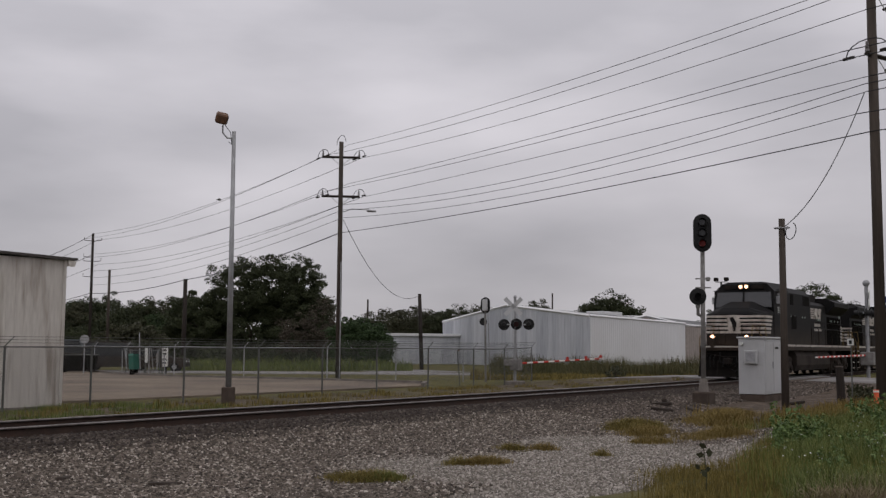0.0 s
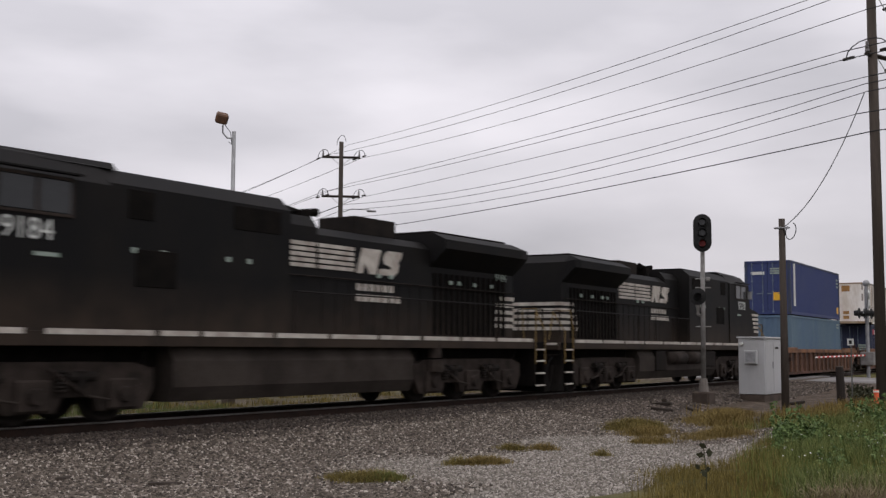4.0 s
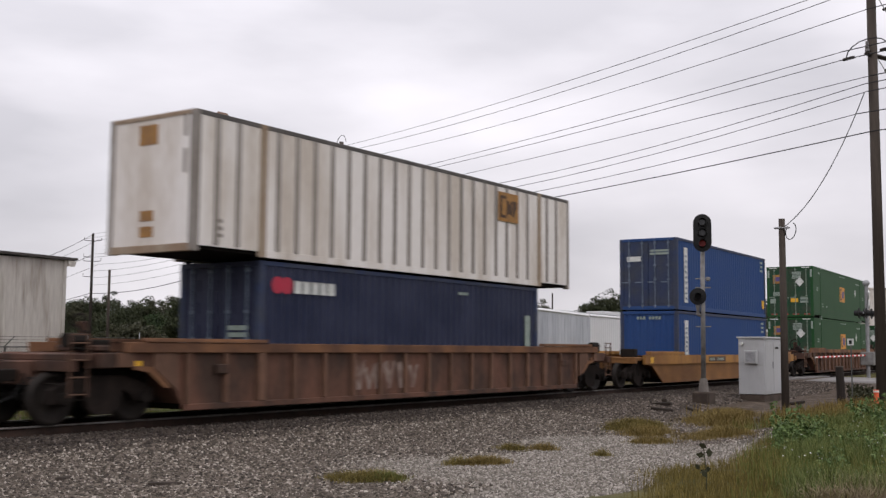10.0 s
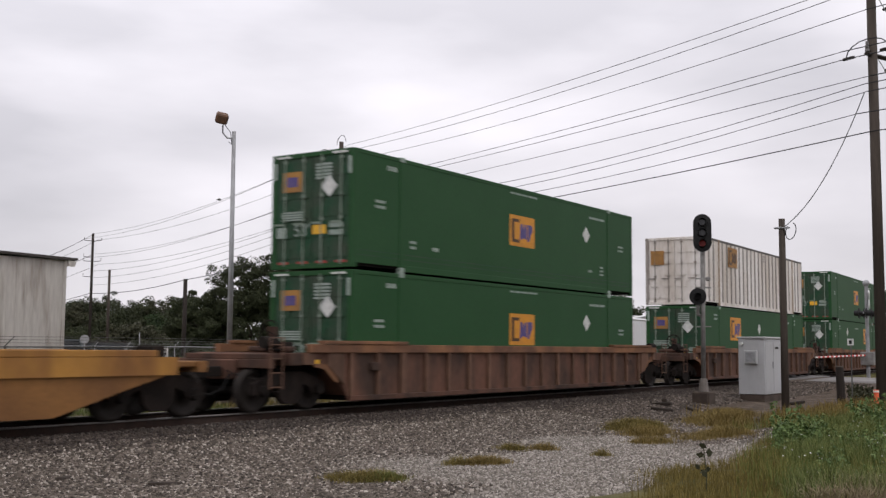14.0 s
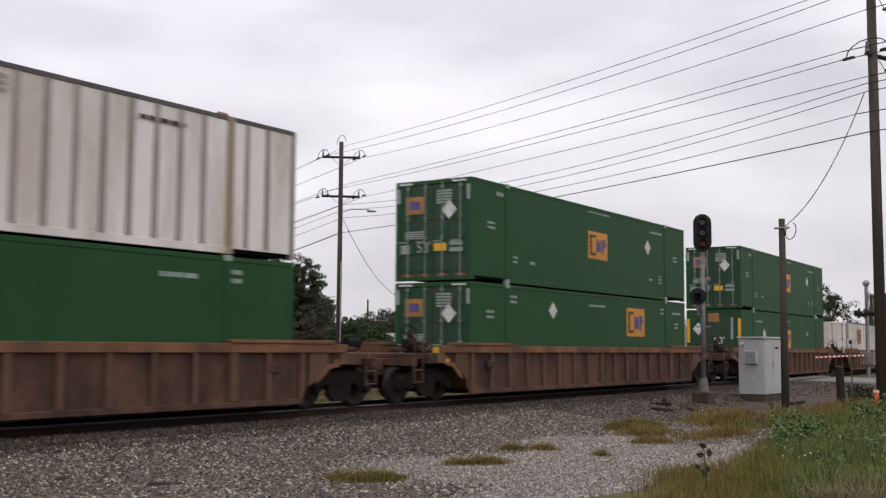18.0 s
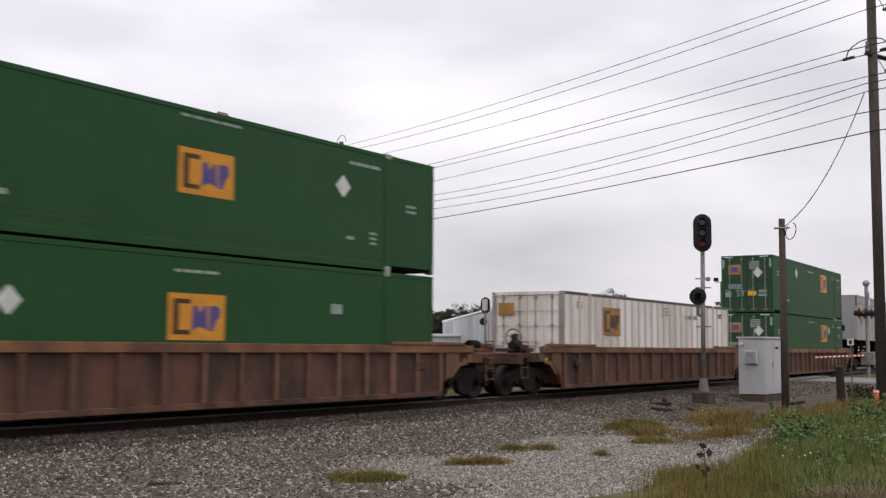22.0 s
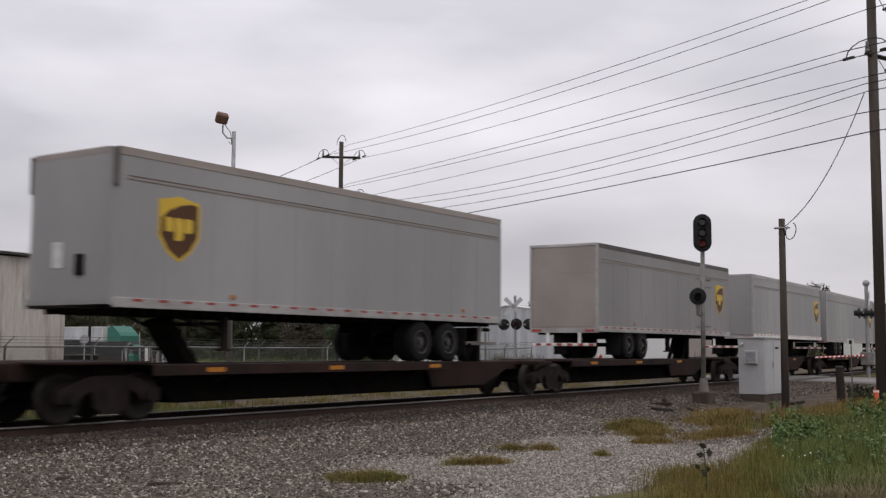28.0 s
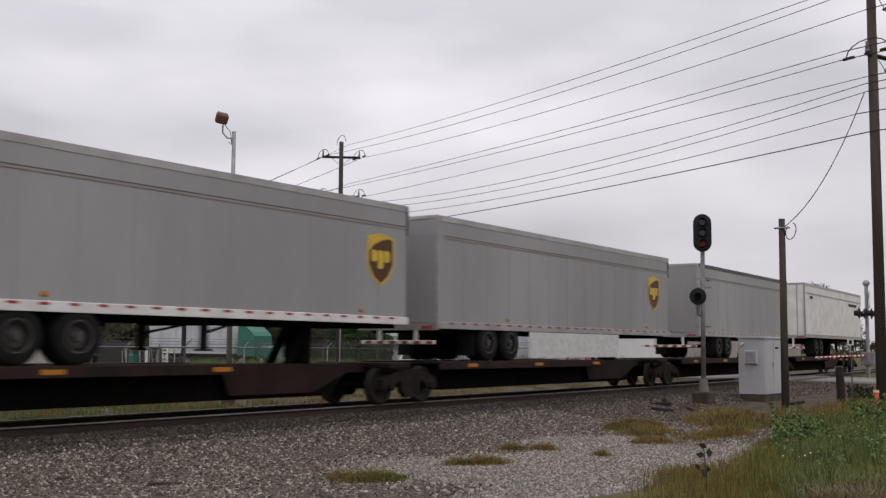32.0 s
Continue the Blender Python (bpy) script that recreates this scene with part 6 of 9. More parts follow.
def coil_mesh(r, z0, z1, turns):
    """A coil spring as one ridged surface of revolution."""
    bm = B()
    seg, rows = 10, []
    for i in range(turns * 2 + 1):
        rr = r if i % 2 else r * 0.72
        z = z0 + (z1 - z0) * i / (turns * 2)
        rows.append([bm.verts.new((rr * math.cos(2 * math.pi * k / seg), rr * math.sin(2 * math.pi * k / seg), z)) for k in range(seg)])
    for p, q in zip(rows, rows[1:]):
        for k in range(seg):
            bm.faces.new((p[k], p[(k + 1) % seg], q[(k + 1) % seg], q[k]))
    bm.faces.new(rows[0][::-1])
    bm.faces.new(rows[-1])
    me = bpy.data.meshes.new("spring")
    bm.to_mesh(me)
    bm.free()
    me.materials.append(M_GRIME)
    return me


COIL = coil_mesh(0.085, 0.23, 0.54, 5)
TALL_COIL = coil_mesh(0.09, 0.58, 0.98, 6)


def add_spring(parent, mesh, x, y):
    o = new("spring", mesh)
    o.parent = parent
    o.matrix_basis = Matrix.Translation((x, y, 0))


def freight_truck(parent, xc, r=0.46, mat_=None):
    """A three-piece truck: side frames with springs, wheels, axles, bolster."""
    mat_ = mat_ or M_BOGIE
    h = 0.89
    truck = part("truck", box(B(), xc - 0.22, xc + 0.22, -0.95, 0.95, 0.42, 0.78, 0.03), mat_, parent, "three-piece freight truck caked in brake dust")
    for side in (-1, 1):
        y0, y1 = (-1.10, -0.94) if side < 0 else (0.94, 1.10)
        outline = [(-1.16, 0.38), (-1.16, 0.62), (-0.95, 0.70), (-0.45, 0.86), (0.45, 0.86), (0.95, 0.70), (1.16, 0.62), (1.16, 0.38),
                   (0.72, 0.38), (0.62, 0.52), (0.42, 0.60), (0.36, 0.30), (0.18, 0.16), (-0.18, 0.16), (-0.36, 0.30), (-0.42, 0.60), (-0.62, 0.52), (-0.72, 0.38)]
        bm = prism(B(), [(xc + a, b) for a, b in outline], y0, y1)
        part("side_frame", bm, mat_, truck)
        for dx in (-0.2, 0.0, 0.2):
            add_spring(truck, COIL, xc + dx, side * 1.0)
        for dx in (-h, h):
            bm = tube(B(), (xc + dx, side * 1.06, r), (xc + dx, side * 1.20, r), 0.13, 0.11, 12)
            part("bearing_cap", bm, M_GRIME, truck)
    for dx in (-h, h):
        for side in (-1, 1):
            add_wheel(truck, xc + dx, side, r)
        part("axle", tube(B(), (xc + dx, -0.9, r), (xc + dx, 0.9, r), 0.085, 0.085, 10), M_DARK, truck)
    return truck


def coupler(parent, x, d):
    bm = B()
    box(bm, min(x, x + d * 0.75), max(x, x + d * 0.75), -0.1, 0.1, 0.76, 0.98, 0.02)
    box(bm, min(x + d * 0.55, x + d * 0.92), max(x + d * 0.55, x + d * 0.92), -0.16, 0.14, 0.72, 1.02, 0.03)
    part("coupler", bm, M_GRIME, parent)
    bm = run(B(), [(x, -0.35, 0.85), (x + d * 0.3, -0.38, 0.5), (x + d * 0.6, -0.3, 0.38), (x + d * 0.85, -0.2, 0.5)], 0.028)
    part("air_hose", bm, M_RUBBER, parent)


M_SCRAWL = material("faded_red_scrawl", (0.30, 0.085, 0.035), 0.7, 0, (0.36, 0.17, 0.045), 5, 0.8, 30)
M_CHALK = material("faded_pale_scrawl", (0.26, 0.20, 0.17), 0.8, 0, (0.13, 0.075, 0.055), 4, 0.9, 30)


# ---- well cars ----
def well_car(name, label, group):
    car = thing(name, label, "well car", group)
    for side in (-1, 1):
        def yy(a, b):
            return (side * a, side * b) if side > 0 else (side * b, side * a)
        outline = [(-9.55, 1.30), (-9.55, 1.02), (-8.95, 0.95), (-8.62, 0.78), (-8.45, 0.5), (-8.30, 0.20), (8.30, 0.20), (8.45, 0.5), (8.62, 0.78), (8.95, 0.95), (9.55, 1.02), (9.55, 1.30)]
        side_sheet = part("side_sheet", prism(B(), outline, *yy(1.36, 1.375)), M_WELL, car)
        bm = B()
        box(bm, -9.75, 9.75, *yy(1.33, 1.475), 1.28, 1.475, 0.012)
        part("top_chord", bm, M_SILL, car, "orange-rusted box-section top chord")
        box_ = B()
        box(box_, -8.3, 8.3, *yy(1.33, 1.46), 0.17, 0.29, 0.01)
        part("bottom_sill", box_, M_WELL, car)
        for a in (-1, 1):
            x0, x1 = (-9.3, -6.05) if a < 0 else (6.05, 9.3)
            bm = box(B(), x0, x1, *yy(1.30, 1.50), 1.478, 1.555, 0.01)
            part("walkway_cap", bm, M_SILL, car)
            bm = prism(B(), [(a * 9.55, 1.28), (a * 9.95, 1.28), (a * 9.95, 1.02), (a * 9.55, 1.02)], *yy(1.30, 1.44))
            part("end_post", bm, M_WELLR, car)
        rib = None
        for i in range(-8, 9):
            wide = abs(i) in (6,)
            x = i * 1.03
            if abs(x) > 8.28:
                continue
            if rib is None:
                rib = part("rib", box(B(), -0.05, 0.05, -0.05, 0.05, 0.29, 1.28, 0.012), M_WELLR, side_sheet)
                rib.matrix_basis = Matrix.Translation((x, side * 1.42, 0))
            else:
                o = twin(rib, Matrix.Translation((x, side * 1.42, 0)), side_sheet)
                if wide:
                    o.matrix_basis = o.matrix_basis @ Matrix.Diagonal((2.1, 1.15, 1, 1))
        # stake pocket and bracket plates
        for x in (-7.35, 7.35):
            part("bracket", box(B(), x - 0.16, x + 0.16, *yy(1.40, 1.50), 0.86, 1.06, 0.02), M_WELL, side_sheet)
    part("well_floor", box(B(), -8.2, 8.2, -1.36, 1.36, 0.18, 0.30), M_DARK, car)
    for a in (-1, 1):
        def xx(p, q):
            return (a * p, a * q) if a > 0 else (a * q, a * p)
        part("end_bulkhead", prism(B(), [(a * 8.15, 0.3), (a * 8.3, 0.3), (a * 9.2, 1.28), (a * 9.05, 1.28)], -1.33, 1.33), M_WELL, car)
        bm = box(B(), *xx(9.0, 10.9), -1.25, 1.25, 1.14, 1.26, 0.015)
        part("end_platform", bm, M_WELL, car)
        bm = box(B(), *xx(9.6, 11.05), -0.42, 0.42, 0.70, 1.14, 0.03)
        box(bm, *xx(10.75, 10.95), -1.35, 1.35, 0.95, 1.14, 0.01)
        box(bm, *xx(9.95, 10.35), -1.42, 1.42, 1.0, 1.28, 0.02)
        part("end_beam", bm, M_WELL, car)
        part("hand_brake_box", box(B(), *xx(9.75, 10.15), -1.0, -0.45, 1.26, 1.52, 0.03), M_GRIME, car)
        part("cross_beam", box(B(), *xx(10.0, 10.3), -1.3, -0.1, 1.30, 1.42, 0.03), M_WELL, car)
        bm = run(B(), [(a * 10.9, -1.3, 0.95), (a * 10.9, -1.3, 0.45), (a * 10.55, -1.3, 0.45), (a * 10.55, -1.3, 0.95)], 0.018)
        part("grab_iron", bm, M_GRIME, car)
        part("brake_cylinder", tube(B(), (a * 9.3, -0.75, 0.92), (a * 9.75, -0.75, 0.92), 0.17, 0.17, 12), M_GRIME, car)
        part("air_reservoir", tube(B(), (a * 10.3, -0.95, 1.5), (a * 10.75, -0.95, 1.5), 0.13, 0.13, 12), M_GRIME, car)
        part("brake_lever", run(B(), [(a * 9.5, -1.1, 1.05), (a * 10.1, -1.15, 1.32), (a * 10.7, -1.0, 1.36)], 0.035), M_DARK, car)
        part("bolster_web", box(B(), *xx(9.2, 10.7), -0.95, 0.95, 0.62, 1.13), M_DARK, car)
        lad = part("ladder", run(run(B(), [(a * 10.93, -1.38, 0.5), (a * 10.93, -1.38, 1.62)], 0.02), [(a * 10.55, -1.38, 0.5), (a * 10.55, -1.38, 1.62)], 0.02), M_WELLR, car)
        for z in (0.55, 0.85, 1.15, 1.45, 1.6):
            part("rung", tube(B(), (a * 10.55, -1.38, z), (a * 10.93, -1.38, z), 0.016, 0.016, 6), M_WELLR, lad)
        part("uncoupling_rod", run(B(), [(a * 10.95, -1.3, 0.72), (a * 11.0, -0.7, 0.74), (a * 11.05, -0.2, 0.9)], 0.018), M_GRIME, car)
        part("gusset", prism(B(), [(a * 8.5, 0.55), (a * 9.1, 1.0), (a * 9.1, 1.28), (a * 8.5, 1.28)], -1.44, -1.376), M_WELLR, car)
        part("arch_bracket", prism(B(), [(a * 8.66, 0.62), (a * 8.8, 0.62), (a * 9.2, 0.92), (a * 9.55, 0.97), (a * 9.55, 1.04), (a * 9.05, 1.02)], -1.42, -1.38), M_SILL, car)
        if a < 0:
            bw = B()
            for k in range(16):
                t0, t1 = 2 * math.pi * k / 16, 2 * math.pi * (k + 1) / 16
                tube(bw, (-10.25, -0.72 + 0.27 * math.cos(t0), 1.72 + 0.27 * math.sin(t0)), (-10.25, -0.72 + 0.27 * math.cos(t1), 1.72 + 0.27 * math.sin(t1)), 0.02, 0.02, 5, False)
            for k in range(4):
                t0 = math.pi * k / 2 + 0.4
                tube(bw, (-10.25, -0.72, 1.72), (-10.25, -0.72 + 0.27 * math.cos(t0), 1.72 + 0.27 * math.sin(t0)), 0.014, 0.014, 4)
            part("brake_wheel", bw, M_GRIME, car)
            part("brake_stand", box(B(), -10.22, -10.1, -0.82, -0.62, 1.26, 1.85, 0.015), M_WELL, car)
        part("end_marker", box(B(), *xx(9.35, 9.75), -1.395, -1.37, 1.03, 1.13), M_SUNY if a < 0 else M_SILL, car)
        freight_truck(car, a * 9.95)
        coupler(car, a * 11.05, a)
    return car


def yellow_well_car():
    car = thing("well_car", "faded yellow well car with smooth dusty sides", "well car", "well cars of the freight train")
    for side in (-1, 1):
        def yy(p, q):
            return (side * p, side * q) if side > 0 else (side * q, side * p)
        low = [(-9.9, 0.86), (-9.3, 0.80), (-8.2, 0.16), (7.4, 0.16), (9.0, 0.62), (9.9, 0.86)]
        part("lower_side", prism(B(), low, *yy(1.36, 1.40)), M_TTXD, car, "lower side browned by road dust")
        up = [(-10.1, 0.86), (10.1, 0.86), (10.1, 1.20), (-10.1, 1.20)]
        part("upper_side", prism(B(), up, *yy(1.36, 1.46)), M_TTX, car)
        for a in (-1, 1):
            x0, x1 = (-9.6, -6.0) if a < 0 else (6.0, 9.6)
            part("walkway_cap", box(B(), x0, x1, *yy(1.28, 1.46), 1.203, 1.33, 0.012), M_TTX, car)
        if side < 0:
            frame_ = part("data_panel", box(B(), -3.15, -1.0, -1.468, -1.458, 0.92, 1.13), M_LOGOB, car)
            for k in range(10):
                x = -3.05 + k * 0.155 + (0.32 if k > 3 else 0)
                part("data_label", box(B(), x, x + 0.11, -1.474, -1.468, 0.97, 1.08), M_DECALG, frame_)
            for k in range(5):
                x = 4.3 + k * 0.34
                part("scrawl_stroke", prism(B(), [(x, 0.86 + 0.04 * (k % 2)), (x + 0.07, 0.86), (x + 0.20, 1.14), (x + 0.13, 1.16)], -1.464, -1.4605), M_SCRAWL, car, "faded red paint stroke")
            part("reflector", box(B(), -9.6, -9.3, -1.468, -1.458, 0.9, 1.12), M_SUNY, car)
    part("well_floor", box(B(), -8.2, 7.4, -1.36, 1.36, 0.17, 0.30), M_DARK, car)
    for a in (-1, 1):
        def xx(p, q):
            return (a * p, a * q) if a > 0 else (a * q, a * p)
        part("end_bulkhead", prism(B(), [(a * 7.5, 0.3), (a * 7.7, 0.3), (a * 9.0, 1.18), (a * 8.8, 1.18)], -1.35, 1.35), M_TTXD, car)
        part("end_platform", box(B(), *xx(9.0, 10.9), -1.3, 1.3, 1.0, 1.12, 0.02), M_TTXD, car)
        bm = box(B(), *xx(9.6, 11.0), -0.42, 0.42, 0.65, 1.0, 0.03)
        box(bm, *xx(10.7, 10.9), -1.4, 1.4, 0.9, 1.12, 0.01)
        part("end_beam", bm, M_TTXD, car)
        part("hand_brake_box", box(B(), *xx(9.8, 10.15), -1.05, -0.5, 1.12, 1.42, 0.03), M_GRIME, car)
        bm = run(B(), [(a * 10.85, -1.35, 0.95), (a * 10.85, -1.35, 0.45), (a * 10.5, -1.35, 0.45), (a * 10.5, -1.35, 0.95)], 0.018)
        part("grab_iron", bm, M_GRIME, car)
        part("bolster_web", box(B(), *xx(9.2, 10.6), -0.95, 0.95, 0.60, 0.99), M_DARK, car)
        freight_truck(car, a * 9.95)
        coupler(car, a * 11.05, a)
    return car


# ---- containers ----
def logo_panel(parent, x, z, w, h, y, back, faded=False):
    """A square orange emblem: a dark bracket shape and a blue block."""
    p = part("logo_panel", box(B(), x - w / 2, x + w / 2, y - 0.006, y, z - h / 2, z + h / 2), back, parent, "square orange emblem panel")
    u, v = w, h
    bm = B()
    x0 = x - u * 0.42
    box(bm, x0, x0 + u * 0.10, y - 0.010, y - 0.006, z - v * 0.38, z + v * 0.38)
    for k in (-0.38, 0.28):
        box(bm, x0 + u * 0.10, x0 + u * 0.30, y - 0.010, y - 0.006, z + v * k, z + v * (k + 0.10))
    part("logo_mark", bm, M_LOGOB, p)
    blue = M_LOGOV if not faded else M_LOGOB
    zig = [(-.10, -.30), (-.08, .24), (.0, .24), (.05, .08), (.11, .24), (.17, .24), (.19, -.28), (.05, -.20)]
    part("logo_mark", prism(B(), [(x + u * a, z + v * b) for a, b in zig], y - 0.010, y - 0.006), blue, p)
    flag = [(.22, -.30), (.21, .25), (.36, .25), (.41, .19), (.41, .02), (.36, -.05), (.28, -.30)]
    part("logo_mark", prism(B(), [(x + u * a, z + v * b) for a, b in flag], y - 0.010, y - 0.006), blue, p)
    return p


def diamond(parent, x, z, r, y):
    part("placard", prism(B(), [(x - r, z), (x, z + r), (x + r, z), (x, z - r)], y - 0.005, y), M_DECAL, parent, "white diamond placard")


def bars(parent, x, z, w, h, y, n=1, mat_=None, name="label"):
    """A few unreadable lines of lettering, as bars."""
    bm = B()
    for k in range(n):
        zz = z + h * (n - 1 - 2 * k) * 0.75
        cuts = [-0.5, -0.32, -0.1, 0.14, 0.5]
        for a, b in zip(cuts, cuts[1:]):
            box(bm, x + w * a, x + w * (b - 0.035), y - 0.004, y, zz - h * 0.38, zz + h * 0.38)
    ob = part(name, bm, mat_ or M_DECAL, parent)
    ob["kind"] = "stuff"
    return ob


def end_bars(parent, x, y, z, w, h, n=1, mat_=None, name="label"):
    bm = B()
    for k in range(n):
        zz = z + h * (n - 1 - 2 * k) * 0.75
        box(bm, x - 0.005, x, y - w / 2, y + w / 2, zz - h / 2, zz + h / 2)
    ob = part(name, bm, mat_ or M_DECAL, parent)
    if n > 1:
        ob["kind"] = "stuff"
    return ob


def container(label, L, W, H, paint, style, doors="rods", end_paint=None, group="containers on the train", pale=False):
    """Stands on z = 0; local x from -L/2, whose end faces the train's head."""
    box_ = thing("shipping_container", label, "container", group)
    end_paint = end_paint or paint
    x0, x1, w = -L / 2, L / 2, W / 2
    worn = M_DOORN if paint in (M_NAVY, M_BLUE, M_INDIGO) else None
    if style == "iso":
        for side in (-1, 1):
            bm = B()
            corrugated(bm, x0 + 0.12, x1 - 0.12, side * (w - 0.012), 0.15, H - 0.1, side=side)
            part("side_wall", bm, paint, box_)
    else:
        for side in (-1, 1):
            ys = (side * (w - 0.03), side * (w - 0.012))
            bm = box(B(), x0 + 0.1, x1 - 0.1, min(ys), max(ys), 0.12, H - 0.08)
            part("side_wall", bm, paint, box_)
    for side in (-1, 1):
        ys = sorted((side * w, side * (w - 0.07)))
        part("top_rail", box(B(), x0 + 0.1, x1 - 0.1, ys[0], ys[1], H - 0.10, H, 0.008), worn if worn else paint if style != "ribbed" else M_TRDARK, box_)
        e = 6.2 if L > 15 else L / 2 - 0.1
        part("bottom_rail", box(B(), -e, e, ys[0], ys[1], 0.0, 0.16, 0.008), paint, box_)
    part("roof", box(B(), x0 + 0.05, x1 - 0.05, -w + 0.07, w - 0.07, H - 0.06, H - 0.012), paint, box_)
    part("floor", box(B(), x0 + 0.05, x1 - 0.05, -w + 0.07, w - 0.07, 0.05, 0.13), M_DARK, box_)
    for a in (-1, 1):
        for side in (-1, 1):
            xs, ys = sorted((a * L / 2, a * (L / 2 - 0.16))), sorted((side * w, side * (w - 0.16)))
            part("corner_post", box(B(), xs[0], xs[1], ys[0], ys[1], 0.0, H, 0.012), worn if worn else paint if style != "ribbed" else M_RIB, box_)
    # inner posts at forty feet on the longer boxes
    if L > 15:
        for a in (-1, 1):
            x = a * 6.095
            for side in (-1, 1):
                ys = sorted((side * (w + 0.004), side * (w - 0.05)))
                post = part("lift_post", box(B(), x - 0.11, x + 0.11, ys[0], ys[1], 0.0, H, 0.006), (M_RUSTL if pale else M_RUSTY) if style == "ribbed" else paint, box_)
                if style == "smooth":
                    for za, zb in ((H - 0.10, H + 0.03), (-0.03, 0.10)):
                        part("corner_casting", box(B(), x - 0.11, x + 0.11, *sorted((side * (w + 0.012), side * (w - 0.1))), za, zb, 0.01), M_DECALG, post, "pale corner casting")
    if style == "ribbed":
        rib = None
        k = 0
        x = x0 + 0.62
        while x < x1 - 0.4:
            if abs(abs(x) - 6.095) > 0.25:
                for side in (-1, 1):
                    m = Matrix.Translation((x, side * w, 0))
                    if rib is None:
                        rib = part("side_post", box(B(), -0.062, 0.062, -0.018, 0.012, 0.16, H - 0.1, 0.006), M_RIBL if pale else M_RIB, box_)
                        rib.matrix_basis = m
                    else:
                        twin(rib, m, box_)
            x += 0.61
    if style == "smooth":
        for side in (-1, 1):
            bm = B()
            for z in (0.30, 0.42):
                box(bm, x0 + 0.2, x1 - 0.2, *sorted((side * (w - 0.008), side * (w - 0.03))), z, z + 0.025)
            part("belt_line", bm, M_GREEND, box_)
    # head end
    xe = x0
    if doors == "rods":
        for side in (-1, 1):
            ys = sorted((side * 0.01, side * (w - 0.13)))
            door = part("door", box(B(), xe + 0.035, xe + 0.07, ys[0], ys[1], 0.12, H - 0.12, 0.006), end_paint, box_)
            for k in range(5):
                z0 = 0.26 + k * (H - 0.6) / 4.6
                for c in range(2):
                    ya = ys[0] + 0.07 + c * (ys[1] - ys[0]) * 0.5
                    bm = box(B(), xe + 0.012, xe + 0.036, ya, ya + (ys[1] - ys[0]) * 0.36, z0, z0 + (H - 0.6) / 9, 0.004)
                    part("door_panel", bm, end_paint, door)
            for fr in (0.22, 0.74):
                y = ys[0] + (ys[1] - ys[0]) * fr
                bm = tube(B(), (xe + 0.0, y, 0.08), (xe + 0.0, y, H - 0.08), 0.022, 0.022, 8)
                for z in (0.16, H * 0.42, H * 0.62, H - 0.2):
                    box(bm, xe - 0.02, xe + 0.036, y - 0.05, y + 0.05, z - 0.03, z + 0.03)
                box(bm, xe - 0.03, xe - 0.01, y - 0.02, y + 0.30, 1.08, 1.13)
                part("lock_rod", bm, M_RODB if style == "iso" else M_ROD if style == "smooth" else M_RIB, door)
        bm = box(B(), xe + 0.0, xe + 0.1, -w + 0.1, w - 0.1, H - 0.12, H, 0.01)
        part("door_header", bm, paint, box_)
        part("door_sill", box(B(), xe + 0.0, xe + 0.1, -w + 0.1, w - 0.1, 0, 0.14, 0.01), paint, box_)
    elif doors == "corrugated":
        bm = corrugated(B(), -w + 0.12, w - 0.12, 0, 0.13, H - 0.1, 0.278, 0.04, -1)
        bm.transform(Matrix.Translation((xe + 0.03, 0, 0)) @ pose(0, 0, 0, 0, 0, -90))
        part("front_wall", bm, end_paint, box_)
        bm = box(B(), xe, xe + 0.1, -w + 0.1, w - 0.1, H - 0.12, H, 0.01)
        part("end_header", bm, paint, box_)
        part("end_sill", box(B(), xe, xe + 0.1, -w + 0.1, w - 0.1, 0, 0.14, 0.01), paint, box_)
    else:
        part("front_wall", box(B(), xe + 0.02, xe + 0.06, -w + 0.13, w - 0.13, 0.1, H - 0.08), end_paint, box_)
        bm = box(B(), xe, xe + 0.1, -w + 0.1, w - 0.1, H - 0.10, H, 0.01)
        part("end_header", bm, M_RUSTY if style == "ribbed" else paint, box_)
        part("end_sill", box(B(), xe, xe + 0.1, -w + 0.1, w - 0.1, 0, 0.16, 0.01), M_RUSTY if style == "ribbed" else paint, box_)
    part("rear_wall", box(B(), x1 - 0.06, x1 - 0.02, -w + 0.13, w - 0.13, 0.05, H - 0.05), end_paint, box_)
    return box_


